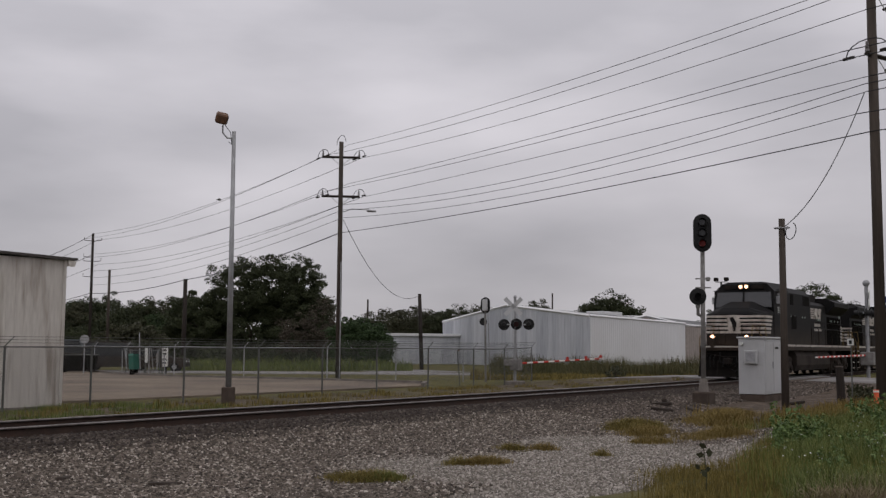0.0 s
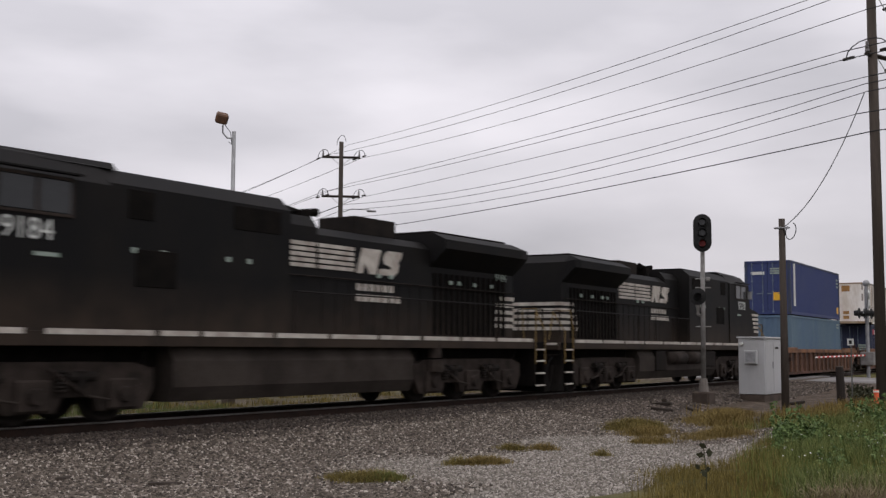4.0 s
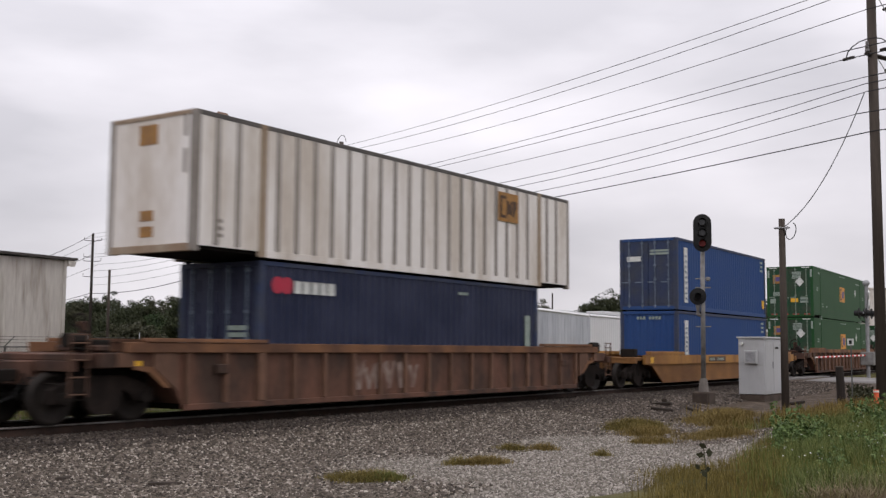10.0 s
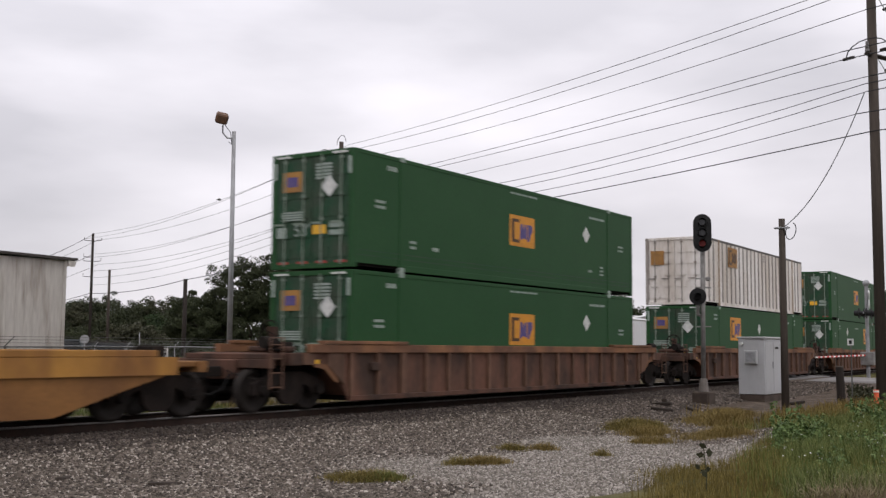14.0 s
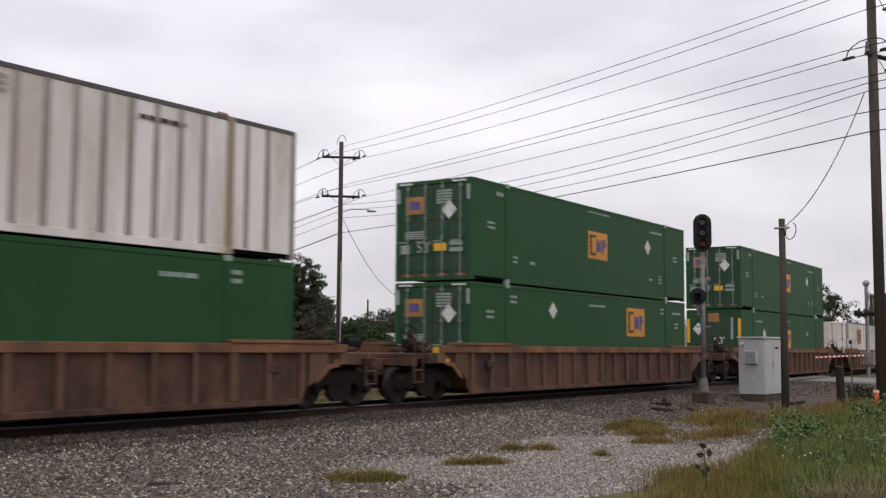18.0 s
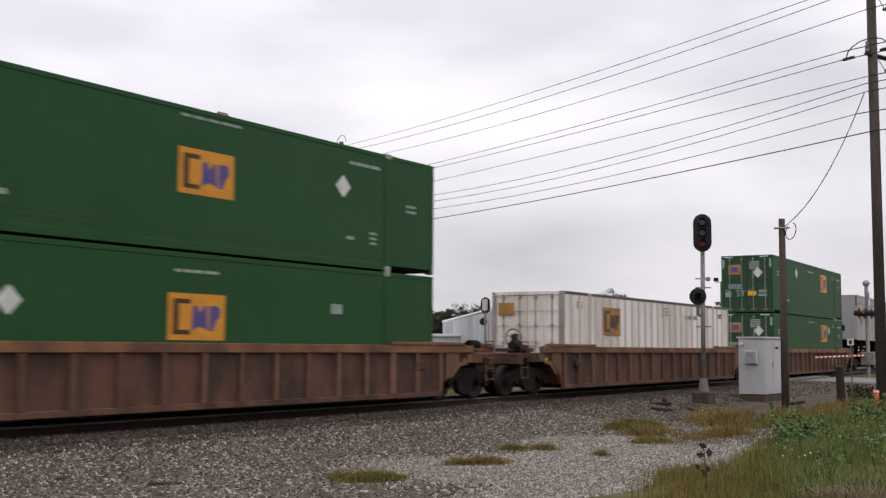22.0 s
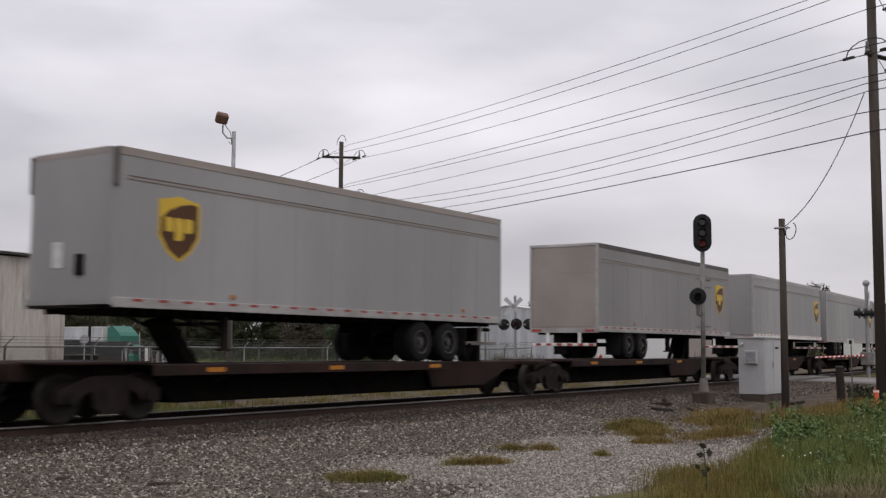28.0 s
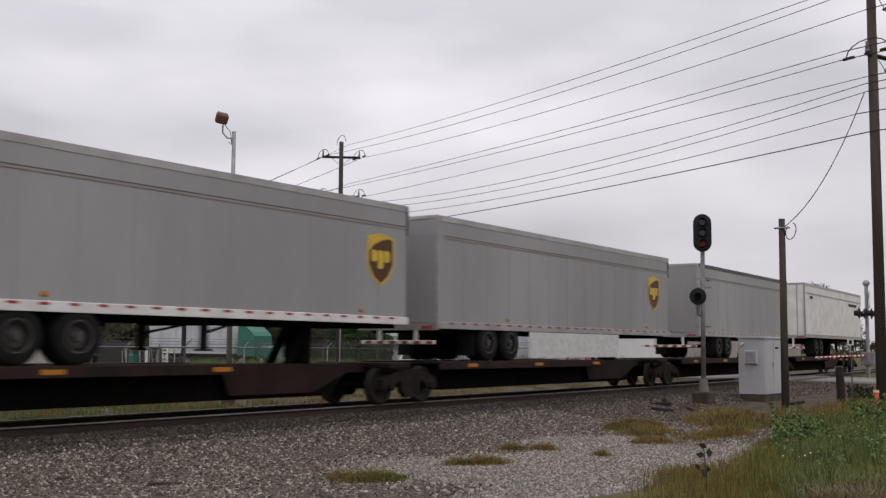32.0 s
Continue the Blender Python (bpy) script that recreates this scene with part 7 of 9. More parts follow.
def decals_green(c, kind):
    """Side markings of the green boxes: two layouts of emblem, placard and small lettering."""
    y = -1.295 + 0.012
    if kind == 1:
        logo_panel(c, 0.06, 1.58, 1.5, 0.92, y, M_ORANGE)
        diamond(c, 4.37, 1.87, 0.27, y)
        marks = ((0.2, 2.68, 1.7, 0.07, 1, M_DECALG), (5.2, 2.47, 1.2, 0.10, 1, M_DECALG), (-7.0, 1.60, 0.42, 0.09, 2, M_DECALG), (-5.6, 0.71, 0.28, 0.09, 2, M_DECALG), (-4.57, 0.67, 0.30, 0.13, 1, M_DECALG), (4.65, 0.68, 0.28, 0.11, 1, M_DECALG), (5.53, 0.73, 0.26, 0.08, 3, M_DECALG), (7.08, 1.60, 0.42, 0.09, 2, M_DECALG), (-6.52, 2.54, 0.42, 0.15, 1, M_DECALG))
    elif kind == 2:
        logo_panel(c, 3.2, 1.98, 1.58, 1.0, y, M_ORANGE)
        diamond(c, -3.22, 2.2, 0.27, y)
        marks = ((0.0, 2.46, 1.25, 0.09, 1, M_DECALG), (-7.05, 1.98, 0.4, 0.10, 2, M_DECALG), (-5.71, 2.45, 0.4, 0.10, 2, M_DECALG), (5.73, 2.45, 0.3, 0.10, 2, M_DECALG), (7.18, 2.4, 0.9, 0.12, 1, M_DECALG), (7.15, 1.93, 0.35, 0.09, 2, M_DECALG), (-5.27, 0.69, 1.1, 0.12, 1, M_DECALG))
    elif kind == 3:
        logo_panel(c, 3.05, 2.0, 1.55, 0.95, y, M_ORANGE)
        diamond(c, 4.33, 2.2, 0.25, y)
        marks = ((0.05, 2.58, 1.4, 0.07, 1, M_DECALG), (-7.0, 1.95, 0.45, 0.10, 2, M_DECALG), (-5.61, 2.5, 0.42, 0.10, 2, M_DECALG), (7.13, 2.42, 0.9, 0.12, 1, M_DECALG), (5.6, 2.5, 0.3, 0.10, 2, M_DECALG), (7.1, 1.9, 0.35, 0.09, 2, M_DECALG))
    elif kind == 4:
        logo_panel(c, -3.85, 1.95, 1.54, 1.02, y, M_ORANGE)
        diamond(c, -0.15, 2.0, 0.25, y)
        marks = ((4.81, 2.41, 1.0, 0.13, 1, M_DECALG), (-6.65, 2.42, 0.42, 0.11, 2, M_DECALG), (6.35, 2.46, 0.32, 0.12, 2, M_DECALG))
    else:
        logo_panel(c, -0.1, 1.6, 1.5, 0.92, y, M_ORANGE)
        diamond(c, -4.31, 1.78, 0.26, y)
        marks = ((-5.19, 2.38, 1.2, 0.11, 1, M_DECALG), (-0.1, 2.5, 1.2, 0.08, 1, M_DECALG), (-7.05, 1.52, 0.4, 0.1, 2, M_DECALG), (4.2, 1.9, 0.4, 0.3, 1, M_DECALG))
    for m_ in marks:
        bars(c, m_[0], m_[1], m_[2], m_[3], y, m_[4], m_[5])


def decals_green_door(c, variant=0):
    xe = -8.075 - 0.0
    p = end_bars(c, xe - 0.004, 0.62, 2.15, 0.62, 0.50, 1, M_OBROWN, "logo_panel")
    end_bars(p, xe - 0.010, 0.62, 2.15, 0.34, 0.24, 1, M_LOGOV, "logo_mark")
    part("placard", prism(B(), [(-0.80, 1.98), (-0.55, 2.25), (-0.30, 1.98), (-0.55, 1.71)], xe - 0.012, xe - 0.006, "x"), M_DECAL, c, "white diamond placard")
    end_bars(c, xe - 0.004, -0.38, 2.36, 0.5, 0.055, 5, M_DECALG)
    end_bars(c, xe - 0.004, -0.25, 0.94, 0.42, 0.22, 1, M_SUNY, "warning_label")
    end_bars(c, xe - 0.004, -0.78, 0.94, 0.42, 0.12, 2, M_DECALG)
    end_bars(c, xe - 0.004, 0.95, 0.90, 0.3, 0.26, 1, M_DECALG)
    end_bars(c, xe - 0.004, 0.62, 1.3, 0.66, 0.04, 4, M_DECALG)
    lettering("53'", 0.42, M_DECALG, c, Matrix.Translation((xe - 0.01, 0.30, 0.80)) @ Euler((radians(90), 0, radians(-90))).to_matrix().to_4x4())
    for side in (-1, 1):
        end_bars(c, xe - 0.004, side * 1.18, 2.45, 0.10, 0.42, 1, M_DECALG)
    tape = part("reflective_tape", box(B(), xe - 0.006, xe, 0, 0.35, 0.12, 0.18), M_REFL, c)
    tape.matrix_basis = pose(0, -1.1, 0)
    for k in (1, 2, 3):
        twin(tape, pose(0, -1.1 + 0.6 * k, 0), c)
    tape = part("reflective_tape", box(B(), xe - 0.006, xe, 0, 0.45, 2.76, 2.81), M_DECAL, c)
    tape.matrix_basis = pose(0, -1.1, 0)
    twin(tape, pose(0, 0.7, 0), c)


def load(c, q, z):
    c.matrix_basis = Matrix.Translation((0, 0, z))
    if z > 2:
        for x in (-5.95, 5.95):
            for y in (-1.1, 1.1):
                part("twist_lock", box(B(), x - 0.07, x + 0.07, y - 0.05, y + 0.05, -0.062, 0.01), M_DARK, c)
    MOVING.append((c, q, z))
    return c


first = well_car("well_car", "rust-brown ribbed well car carrying stacked containers", "well cars of the freight train")
WELLS = {"A": -65.11, "B": -41.65, "D": 5.8, "E": 29.5, "F": 52.9, "G": 76.36, "H": 99.79, "I": 123.11}
for k, q in WELLS.items():
    car = first if k == "A" else copy_thing(first, Matrix())
    MOVING.append((car, q, 0))
    if k == "B":
        for x, w_, top in ((-2.9, 0.16, 1.12), (-2.5, 0.12, 0.95), (-2.2, 0.22, 1.05), (-1.72, 0.16, 1.1), (-1.2, 0.2, 1.08), (-0.72, 0.14, 1.0)):
            for dz, sl in ((0.0, 0.18), (0.05, -0.12)):
                part("scrawl_stroke", prism(B(), [(x, 0.42 + dz), (x + w_, 0.42), (x + w_ + sl, top), (x + sl, top - 0.04)], -1.3795, -1.376), M_CHALK, car, "faded pale paint scrawl")
    if k == "I":
        for x, w_, top in ((4.1, 0.16, 1.02), (4.55, 0.2, 0.98), (5.15, 0.16, 1.0), (5.6, 0.2, 0.96)):
            for dz, sl in ((0.0, 0.16), (0.05, -0.12)):
                part("scrawl_stroke", prism(B(), [(x, 0.5 + dz), (x + w_, 0.5), (x + w_ + sl, top), (x + sl, top - 0.04)], -1.3795, -1.376), M_CHALK, car, "faded pale paint scrawl")
MOVING.append((yellow_well_car(), -17.81, 0))

BASE = 0.385
STACK = BASE + 2.915
C40, C53 = 12.19, 16.15
# A: navy over faded blue
c = load(container("navy blue forty-foot container stacked on a paler one", C40, 2.44, 2.86, M_NAVY, "iso"), -65.11, STACK)
bm = B()
for k in range(11):
    box(bm, -5.42, -5.12, -1.226, -1.222, 0.52 + k * 0.2, 0.69 + k * 0.2)
part("white_strip", bm, M_DECAL, c, "white strip of upright lettering")
part("strip_back", box(B(), -5.46, -5.08, -1.2215, -1.214, 0.45, 2.72), M_WHITE, c)
part("label", box(B(), 5.15, 5.65, -1.226, -1.219, 0.35, 0.75), M_SUNY, c)
bars(c, 5.4, 2.2, 0.5, 0.14, -1.221, 3, M_DECALG)
end_bars(c, -6.10, -0.55, 0.95, 0.5, 0.42, 1, M_SUNY, "warning_label")
end_bars(c, -6.10, 0.5, 2.2, 0.7, 0.16, 1, M_DECAL)
end_bars(c, -6.10, -0.5, 2.3, 0.7, 0.08, 3, M_DECALG)
c = load(container("faded grey-blue forty-foot container low in the well", C40, 2.44, 2.86, M_TEAL, "iso", "corrugated"), -65.11, BASE)
bars(c, 5.3, 2.5, 0.6, 0.12, -1.221, 2, M_DECALG)
# B: stained white over indigo
c = load(container("stained white ribbed fifty-three-foot container overhanging the box below", C53, 2.59, 2.86, M_PALE, "ribbed", "plain"), -41.65, STACK)
end_bars(c, -8.06, 0.10, 2.45, 0.55, 0.42, 1, M_OBROWN, "logo_panel")
end_bars(c, -8.06, -1.0, 2.2, 0.10, 0.5, 2, M_RIB)
end_bars(c, -8.06, 0.1, 0.6, 0.4, 0.22, 2, M_OBROWN)
logo_panel(c, 4.2, 2.2, 1.15, 0.85, -1.308, M_OBROWN, True)
bars(c, -7.4, 0.5, 0.25, 0.1, -1.306, 3, M_RIB)
c = load(container("dark indigo forty-foot container with white and red lettering", C40, 2.44, 2.86, M_INDIGO, "iso"), -41.62, BASE)
bm = B()
for k in range(2):
    tube(bm, (-5.55 + k * 0.30, -1.232, 2.36), (-5.55 + k * 0.30, -1.222, 2.36), 0.19, 0.19, 14)
part("emblem", bm, M_REDL, c, "red round emblem")
for k in range(5):
    part("name_bar", box(B(), -5.0 + k * 0.29, -4.78 + k * 0.29, -1.23, -1.222, 2.2, 2.48, 0.02), M_DECAL, c)
bars(c, 1.9, 2.5, 0.5, 0.1, -1.222, 1, M_DECALG)
end_bars(c, -6.10, -0.6, 1.2, 0.6, 0.1, 4, M_DECALG)
part("label", box(B(), 5.3, 5.6, -1.228, -1.221, 0.7, 2.0), M_DECALG, c)
# C: two royal blue boxes
for z, lo in ((BASE - 0.03, True), (BASE - 0.03 + 2.63, False)):
    c = load(container("royal blue forty-foot container with a white lettered strip", C40, 2.44, 2.57 if lo else 2.87, M_BLUE, "iso", "corrugated" if lo else "rods", None if lo else M_DOORN), -17.81, z)
    H = 2.57 if lo else 2.87
    part("strip_back", box(B(), -5.30, -4.92, -1.2225, -1.216, 0.3, H - 0.35), M_DECAL, c, "white strip of upright lettering")
    bm = B()
    for k in range(9):
        box(bm, -5.19, -5.03, -1.2265, -1.2225, 0.42 + k * (H - 0.95) / 9, 0.42 + (k + 0.42) * (H - 0.95) / 9)
    part("letter_bars", bm, M_RODB, c)
    bars(c, 5.4, H - 0.45, 0.4, 0.13, -1.221, 3, M_DECALG)
    part("label", box(B(), 5.4, 5.75, -1.226, -1.219, 0.4, 0.8), M_SUNY, c)
    if not lo:
        end_bars(c, -6.10, 0.6, 2.05, 0.6, 0.2, 1, M_DECAL)
        end_bars(c, -6.10, -0.5, 2.3, 0.8, 0.08, 2, M_DECALG)
    else:
        for k in range(8):
            if k != 3:
                end_bars(c, -6.08, 0.45 - k * 0.13, 2.3, 0.085, 0.12, 1, M_DECALG)
# D, F, G, I: green pairs; E: white over green; H: white alone
for q, kind_up, kind_lo in ((5.8, 1, 1), (52.9, 1, 2), (76.36, 1, 5), (123.11, 2, 3)):
    up = load(container("dark green fifty-three-foot container stacked on its twin", C53, 2.59, 2.86, M_GREEN, "smooth", "rods", M_GREEND), q, STACK)
    decals_green(up, kind_up)
    decals_green_door(up)
    plain = kind_lo == 5
    lo = load(container("dark green fifty-three-foot container low in the well", C53, 2.59, 2.86, M_GREEN, "smooth", "plain" if plain else "rods", M_GREEND), q, BASE)
    decals_green(lo, kind_lo)
    if plain:
        lettering("53'", 0.45, M_DECAL, lo, Matrix.Translation((-8.08, -0.25, 0.95 + 0.35)) @ Euler((radians(90), 0, radians(-90))).to_matrix().to_4x4())
        part("placard", prism(B(), [(0.45, 1.98), (0.72, 2.28), (0.99, 1.98), (0.72, 1.68)], -8.09, -8.08, "x"), M_DECAL, lo, "white diamond placard")
        end_bars(lo, -8.08, 0.0, 2.5, 0.5, 0.4, 1, M_OBROWN, "logo_panel")
        for yy_ in (1.2, -1.2):
            end_bars(lo, -8.08, yy_, 1.9, 0.14, 1.1, 1, M_SUNY, "warning_strip")
        end_bars(lo, -8.08, -0.85, 2.0, 0.12, 1.0, 1, M_DECALG)
    else:
        decals_green_door(lo, 1)
up = load(container("stained white ribbed fifty-three-foot container on a green one", C53, 2.59, 2.86, M_PALE, "ribbed", "rods", M_PALE), 29.5, STACK)
logo_panel(up, -4.2, 2.2, 1.32, 0.88, -1.308, M_OBROWN, True)
bars(up, 0.7, 2.5, 0.4, 0.08, -1.306, 3, M_RIB)
bars(up, 4.3, 2.45, 1.2, 0.12, -1.306, 1, M_LOGOB)
end_bars(up, -8.09, 0.75, 2.0, 0.6, 0.6, 1, M_OBROWN, "logo_panel")
lo = load(container("dark green fifty-three-foot container low in the well", C53, 2.59, 2.86, M_GREEN, "smooth", "rods", M_GREEND), 29.5, BASE)
decals_green(lo, 4)
decals_green_door(lo, 1)
c = load(container("stained white ribbed fifty-three-foot container alone in the well", C53, 2.59, 2.86, M_PALE, "ribbed", "rods", M_PALE, pale=True), 99.79, BASE)
logo_panel(c, -4.37, 1.96, 1.44, 0.95, -1.308, M_OBROWN, True)
bars(c, -6.9, 2.45, 0.45, 0.05, -1.306, 3, M_RIB)
bars(c, 0.6, 2.45, 0.6, 0.08, -1.306, 3, M_RIB)
bars(c, 3.4, 2.3, 1.4, 0.2, -1.306, 1, M_RIB)
bars(c, 6.9, 2.45, 0.42, 0.06, -1.306, 2, M_GRIME)
end_bars(c, -8.09, 0.75, 2.3, 0.6, 0.4, 1, M_OBROWN, "logo_panel")
# ---- spine cars and highway trailers ----
def spine_unit(length, first_unit=False):
    """One unit of an articulated spine car: a deep centre sill, wheel platforms, a hitch."""
    car = thing("spine_car", "dark brown articulated spine car carrying a highway trailer", "spine car", "spine cars of the freight train")
    h = length / 2
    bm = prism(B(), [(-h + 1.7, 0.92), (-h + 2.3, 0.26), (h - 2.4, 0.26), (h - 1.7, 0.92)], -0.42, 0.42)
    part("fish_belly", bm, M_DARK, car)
    part("centre_sill", box(B(), -h + 0.3, h - 0.3, -0.36, 0.36, 0.78, 1.02, 0.02), M_SPINE, car)
    for side in (-1, 1):
        ys = sorted((side * 1.32, side * 0.36))
        part("wheel_platform", box(B(), -h + 1.0, h - 6.2, ys[0], ys[1], 0.99, 1.05, 0.01), M_SPINE, car)
        ys = sorted((side * 1.33, side * 1.25))
        edge = part("side_channel", box(B(), -h + 1.0, h - 6.2, ys[0], ys[1], 0.84, 1.05, 0.01), M_SPINE, car)
        for x in (-h + 2.6, -h + 6.4, h - 6.8):
            part("reflector", box(B(), x - 0.25, x + 0.25, *sorted((side * 1.336, side * 1.33)), 0.90, 0.99), M_AMBER, edge)
        part("side_web", prism(B(), [(h - 6.2, 1.02), (h - 1.7, 1.02), (h - 1.7, 0.9), (h - 3.2, 0.36), (h - 5.9, 0.36)], *sorted((side * 0.62, side * 0.56))), M_SPINE, car)
        for k in range(6):
            x = -h + 1.6 + k * (length - 8.4) / 5
            bm = prism(B(), [(side * 0.36, 0.99), (side * 1.3, 0.99), (side * 1.3, 0.9), (side * 0.36, 0.62)], x - 0.04, x + 0.04, "x")
            part("outrigger", bm, M_SPINE, car)
    # folding hitch
    hx = h - 3.1
    bm = prism(B(), [(hx - 0.75, 1.02), (hx - 0.5, 1.02), (hx + 0.08, 1.9), (hx - 0.12, 1.98)], -0.32, -0.24)
    prism(bm, [(hx - 0.75, 1.02), (hx - 0.5, 1.02), (hx + 0.08, 1.9), (hx - 0.12, 1.98)], 0.24, 0.32)
    box(bm, hx - 0.1, hx + 0.12, -0.34, 0.34, 1.02, 1.9, 0.03)
    box(bm, hx - 0.55, hx + 0.4, -0.5, 0.5, 1.9, 2.0, 0.03)
    part("trailer_hitch", bm, M_DARK, car, "folding steel trailer hitch")
    bm = box(B(), h - 1.0, h - 0.2, -1.2, 1.2, 0.9, 1.03, 0.02)
    part("end_platform", bm, M_SPINE, car)
    freight_truck(car, h)
    if first_unit:
        freight_truck(car, -h + 0.2)
        part("end_sill", box(B(), -h - 1.5, -h + 1.2, -0.5, 0.5, 0.75, 1.1, 0.03), M_SPINE, car)
        part("end_step", box(B(), -h - 1.3, -h + 1.0, -1.3, 1.3, 1.06, 1.12, 0.02), M_SPINE, car)
        coupler(car, -h - 1.4, -1)
        hx = -h + 2.2
        bm = prism(B(), [(hx + 0.9, 1.02), (hx + 0.6, 1.02), (hx - 0.10, 1.9), (hx + 0.12, 1.98)], -0.32, 0.32)
        part("trailer_hitch", bm, M_DARK, car, "folding steel trailer hitch")
    return car


def tyre(parent, x, side, z):
    y = side * 1.14
    bm = B()
    prof = [(0.20, -0.12), (0.30, -0.13), (0.44, -0.14), (0.50, -0.11), (0.51, 0.0), (0.50, 0.11), (0.44, 0.14), (0.30, 0.13), (0.20, 0.12)]
    seg = 24
    rows = []
    for i in range(seg):
        t = 2 * math.pi * i / seg
        rows.append([bm.verts.new((x + a * math.cos(t), y + b, z + a * math.sin(t))) for a, b in prof])
    for i in range(seg):
        p, q = rows[i], rows[(i + 1) % seg]
        for j in range(len(prof) - 1):
            bm.faces.new((p[j], q[j], q[j + 1], p[j + 1]))
    bmesh.ops.recalc_face_normals(bm, faces=bm.faces)
    t_ = part("tyre", bm, M_RUBBER, parent)
    t_.data.shade_smooth()
    bm = tube(B(), (x, y - 0.05, z), (x, y + 0.05, z), 0.22, 0.22, 16)
    tube(bm, (x, y - 0.14, z), (x, y + 0.14, z), 0.09, 0.09, 10)
    part("rim", bm, M_RIM, t_)
    ring = B()
    for i in range(20):
        a, b = 2 * math.pi * i / 20, 2 * math.pi * (i + 1) / 20
        tube(ring, (x + 0.29 * math.cos(a), y + side * 0.132, z + 0.29 * math.sin(a)), (x + 0.29 * math.cos(b), y + side * 0.132, z + 0.29 * math.sin(b)), 0.016, 0.016, 5, False)
    part("rim_flange", ring, M_RIM, t_)


def trailer(L, label, faces_head, shield_x=None, skin=None, cap=None, nose=None, skirt=False, old=False, clean_rail=False, name_bar=False, low=0.0):
    """A box trailer; z = 0 is the deck of its car. faces_head: its nose points to the train's head (-x)."""
    t = thing("semi_trailer", label, "trailer", "highway trailers on the train")
    skin, cap, nose = skin or M_TRAILER, cap or M_TRDARK, nose or M_TRTAN
    f = -1 if faces_head else 1
    h, w = L / 2, 1.295
    z0, z1 = 1.12 - low, 4.06 - low
    xn, xr = f * h, -f * h
    r = 0.16
    corner = [(xr, -w + 0.01), (xr, w - 0.01), (xn - f * r, w - 0.01), (xn - f * 0.05, w - 0.06), (xn, w - r), (xn, -w + r), (xn - f * 0.05, -w + 0.06), (xn - f * r, -w + 0.01)]
    part("body", prism(B(), corner, z0, z1 - 0.10, "z"), skin, t)
    part("roof", prism(B(), [(a * 0.998, b * 0.992) for a, b in corner], z1 - 0.10, z1 - 0.02, "z"), M_ROOF, t)
    for side in (-1, 1):
        part("top_rail", box(B(), -h + 0.1, h - 0.1, *sorted((side * w, side * (w - 0.03))), z1 - 0.16, z1, 0.006), cap, t)
        belt = part("belt_rail", box(B(), -h + 0.3, h - 0.1, *sorted((side * (w + 0.004), side * (w - 0.03))), z1 - 0.60, z1 - 0.555), M_TRTAN if not old else M_ALU, t)
        part("belt_groove", box(B(), -h + 0.3, h - 0.1, *sorted((side * (w - 0.003), side * (w - 0.03))), z1 - 0.548, z1 - 0.525), M_TRDARK, belt)
        rail = part("bottom_rail", box(B(), -h + 0.02, h - 0.02, *sorted((side * (w + 0.008), side * (w - 0.04))), z0 - 0.06, z0 + 0.13, 0.008), M_WHITE if clean_rail else M_ALU, t)
        x = -h + 0.5
        tape = part("reflective_tape", box(B(), 0, 0.22, *sorted((side * (w + 0.012), side * (w + 0.006))), z0 + 0.06, z0 + 0.11), M_REFL, rail)
        tape.matrix_basis = pose(x, 0, 0)
        while x < h - 1.0:
            x += 0.62
            twin(tape, pose(x, 0, 0), rail)
        for x in (-h * 0.55, h * 0.72):
            part("marker_lamp", box(B(), x - 0.07, x + 0.07, *sorted((side * (w + 0.012), side * (w - 0.02))), z0 + 0.2, z0 + 0.29, 0.02), M_AMBER, t)
    # nose
    part("nose_panel", box(B(), *sorted((xn, xn + f * 0.008)), -w + 0.2, w - 0.2, z0 + 0.06, z1 - 0.12), nose, t)
    part("nose_cap", box(B(), *sorted((xn - f * 0.02, xn + f * 0.012)), -w + 0.17, w - 0.17, z1 - 0.14, z1, 0.01), cap, t)
    bm = box(B(), *sorted((xn, xn + f * 0.02)), 0.15, 0.45, z0 + 0.7, z0 + 1.2)
    part("document_box", bm, M_DECAL if not old else M_GRIME, t)
    part("gladhand_box", box(B(), *sorted((xn, xn + f * 0.06)), -0.5, -0.25, z0 + 0.55, z0 + 0.95, 0.02), M_GRIME, t)
    # dark corner radius high on the nose, seams between the side sheets
    for side in (-1, 1):
        part("nose_corner", tube(B(), (xn - f * 0.06, side * (w - 0.055), z1 - 0.75), (xn - f * 0.06, side * (w - 0.055), z1 - 0.02), 0.055, 0.062, 8), M_TRDARK if nose is M_TRAILER else M_TRTAN, t)
        seam = None
        n_ = int(L / 1.22)
        for k in range(1, n_):
            m = pose(-h + k * L / n_, 0, 0)
            if seam is None:
                seam = part("sheet_seam", box(B(), -0.012, 0.012, *sorted((side * (w - 0.0065), side * (w - 0.03))), z0 + 0.13, z1 - 0.62), skin, t)
                seam.matrix_basis = m
            else:
                twin(seam, m, t)
    # rear: frame, doors, bars, bumper
    part("door_frame", prism(B(), [(-w, z0 - 0.1), (w, z0 - 0.1), (w, z1), (-w, z1), (-w, z0 + 0.08), (-w + 0.09, z0 + 0.08), (-w + 0.09, z1 - 0.09), (w - 0.09, z1 - 0.09), (w - 0.09, z0 + 0.08), (-w, z0 + 0.08)], *sorted((xr, xr - f * 0.05)), "x"), M_ALU, t)
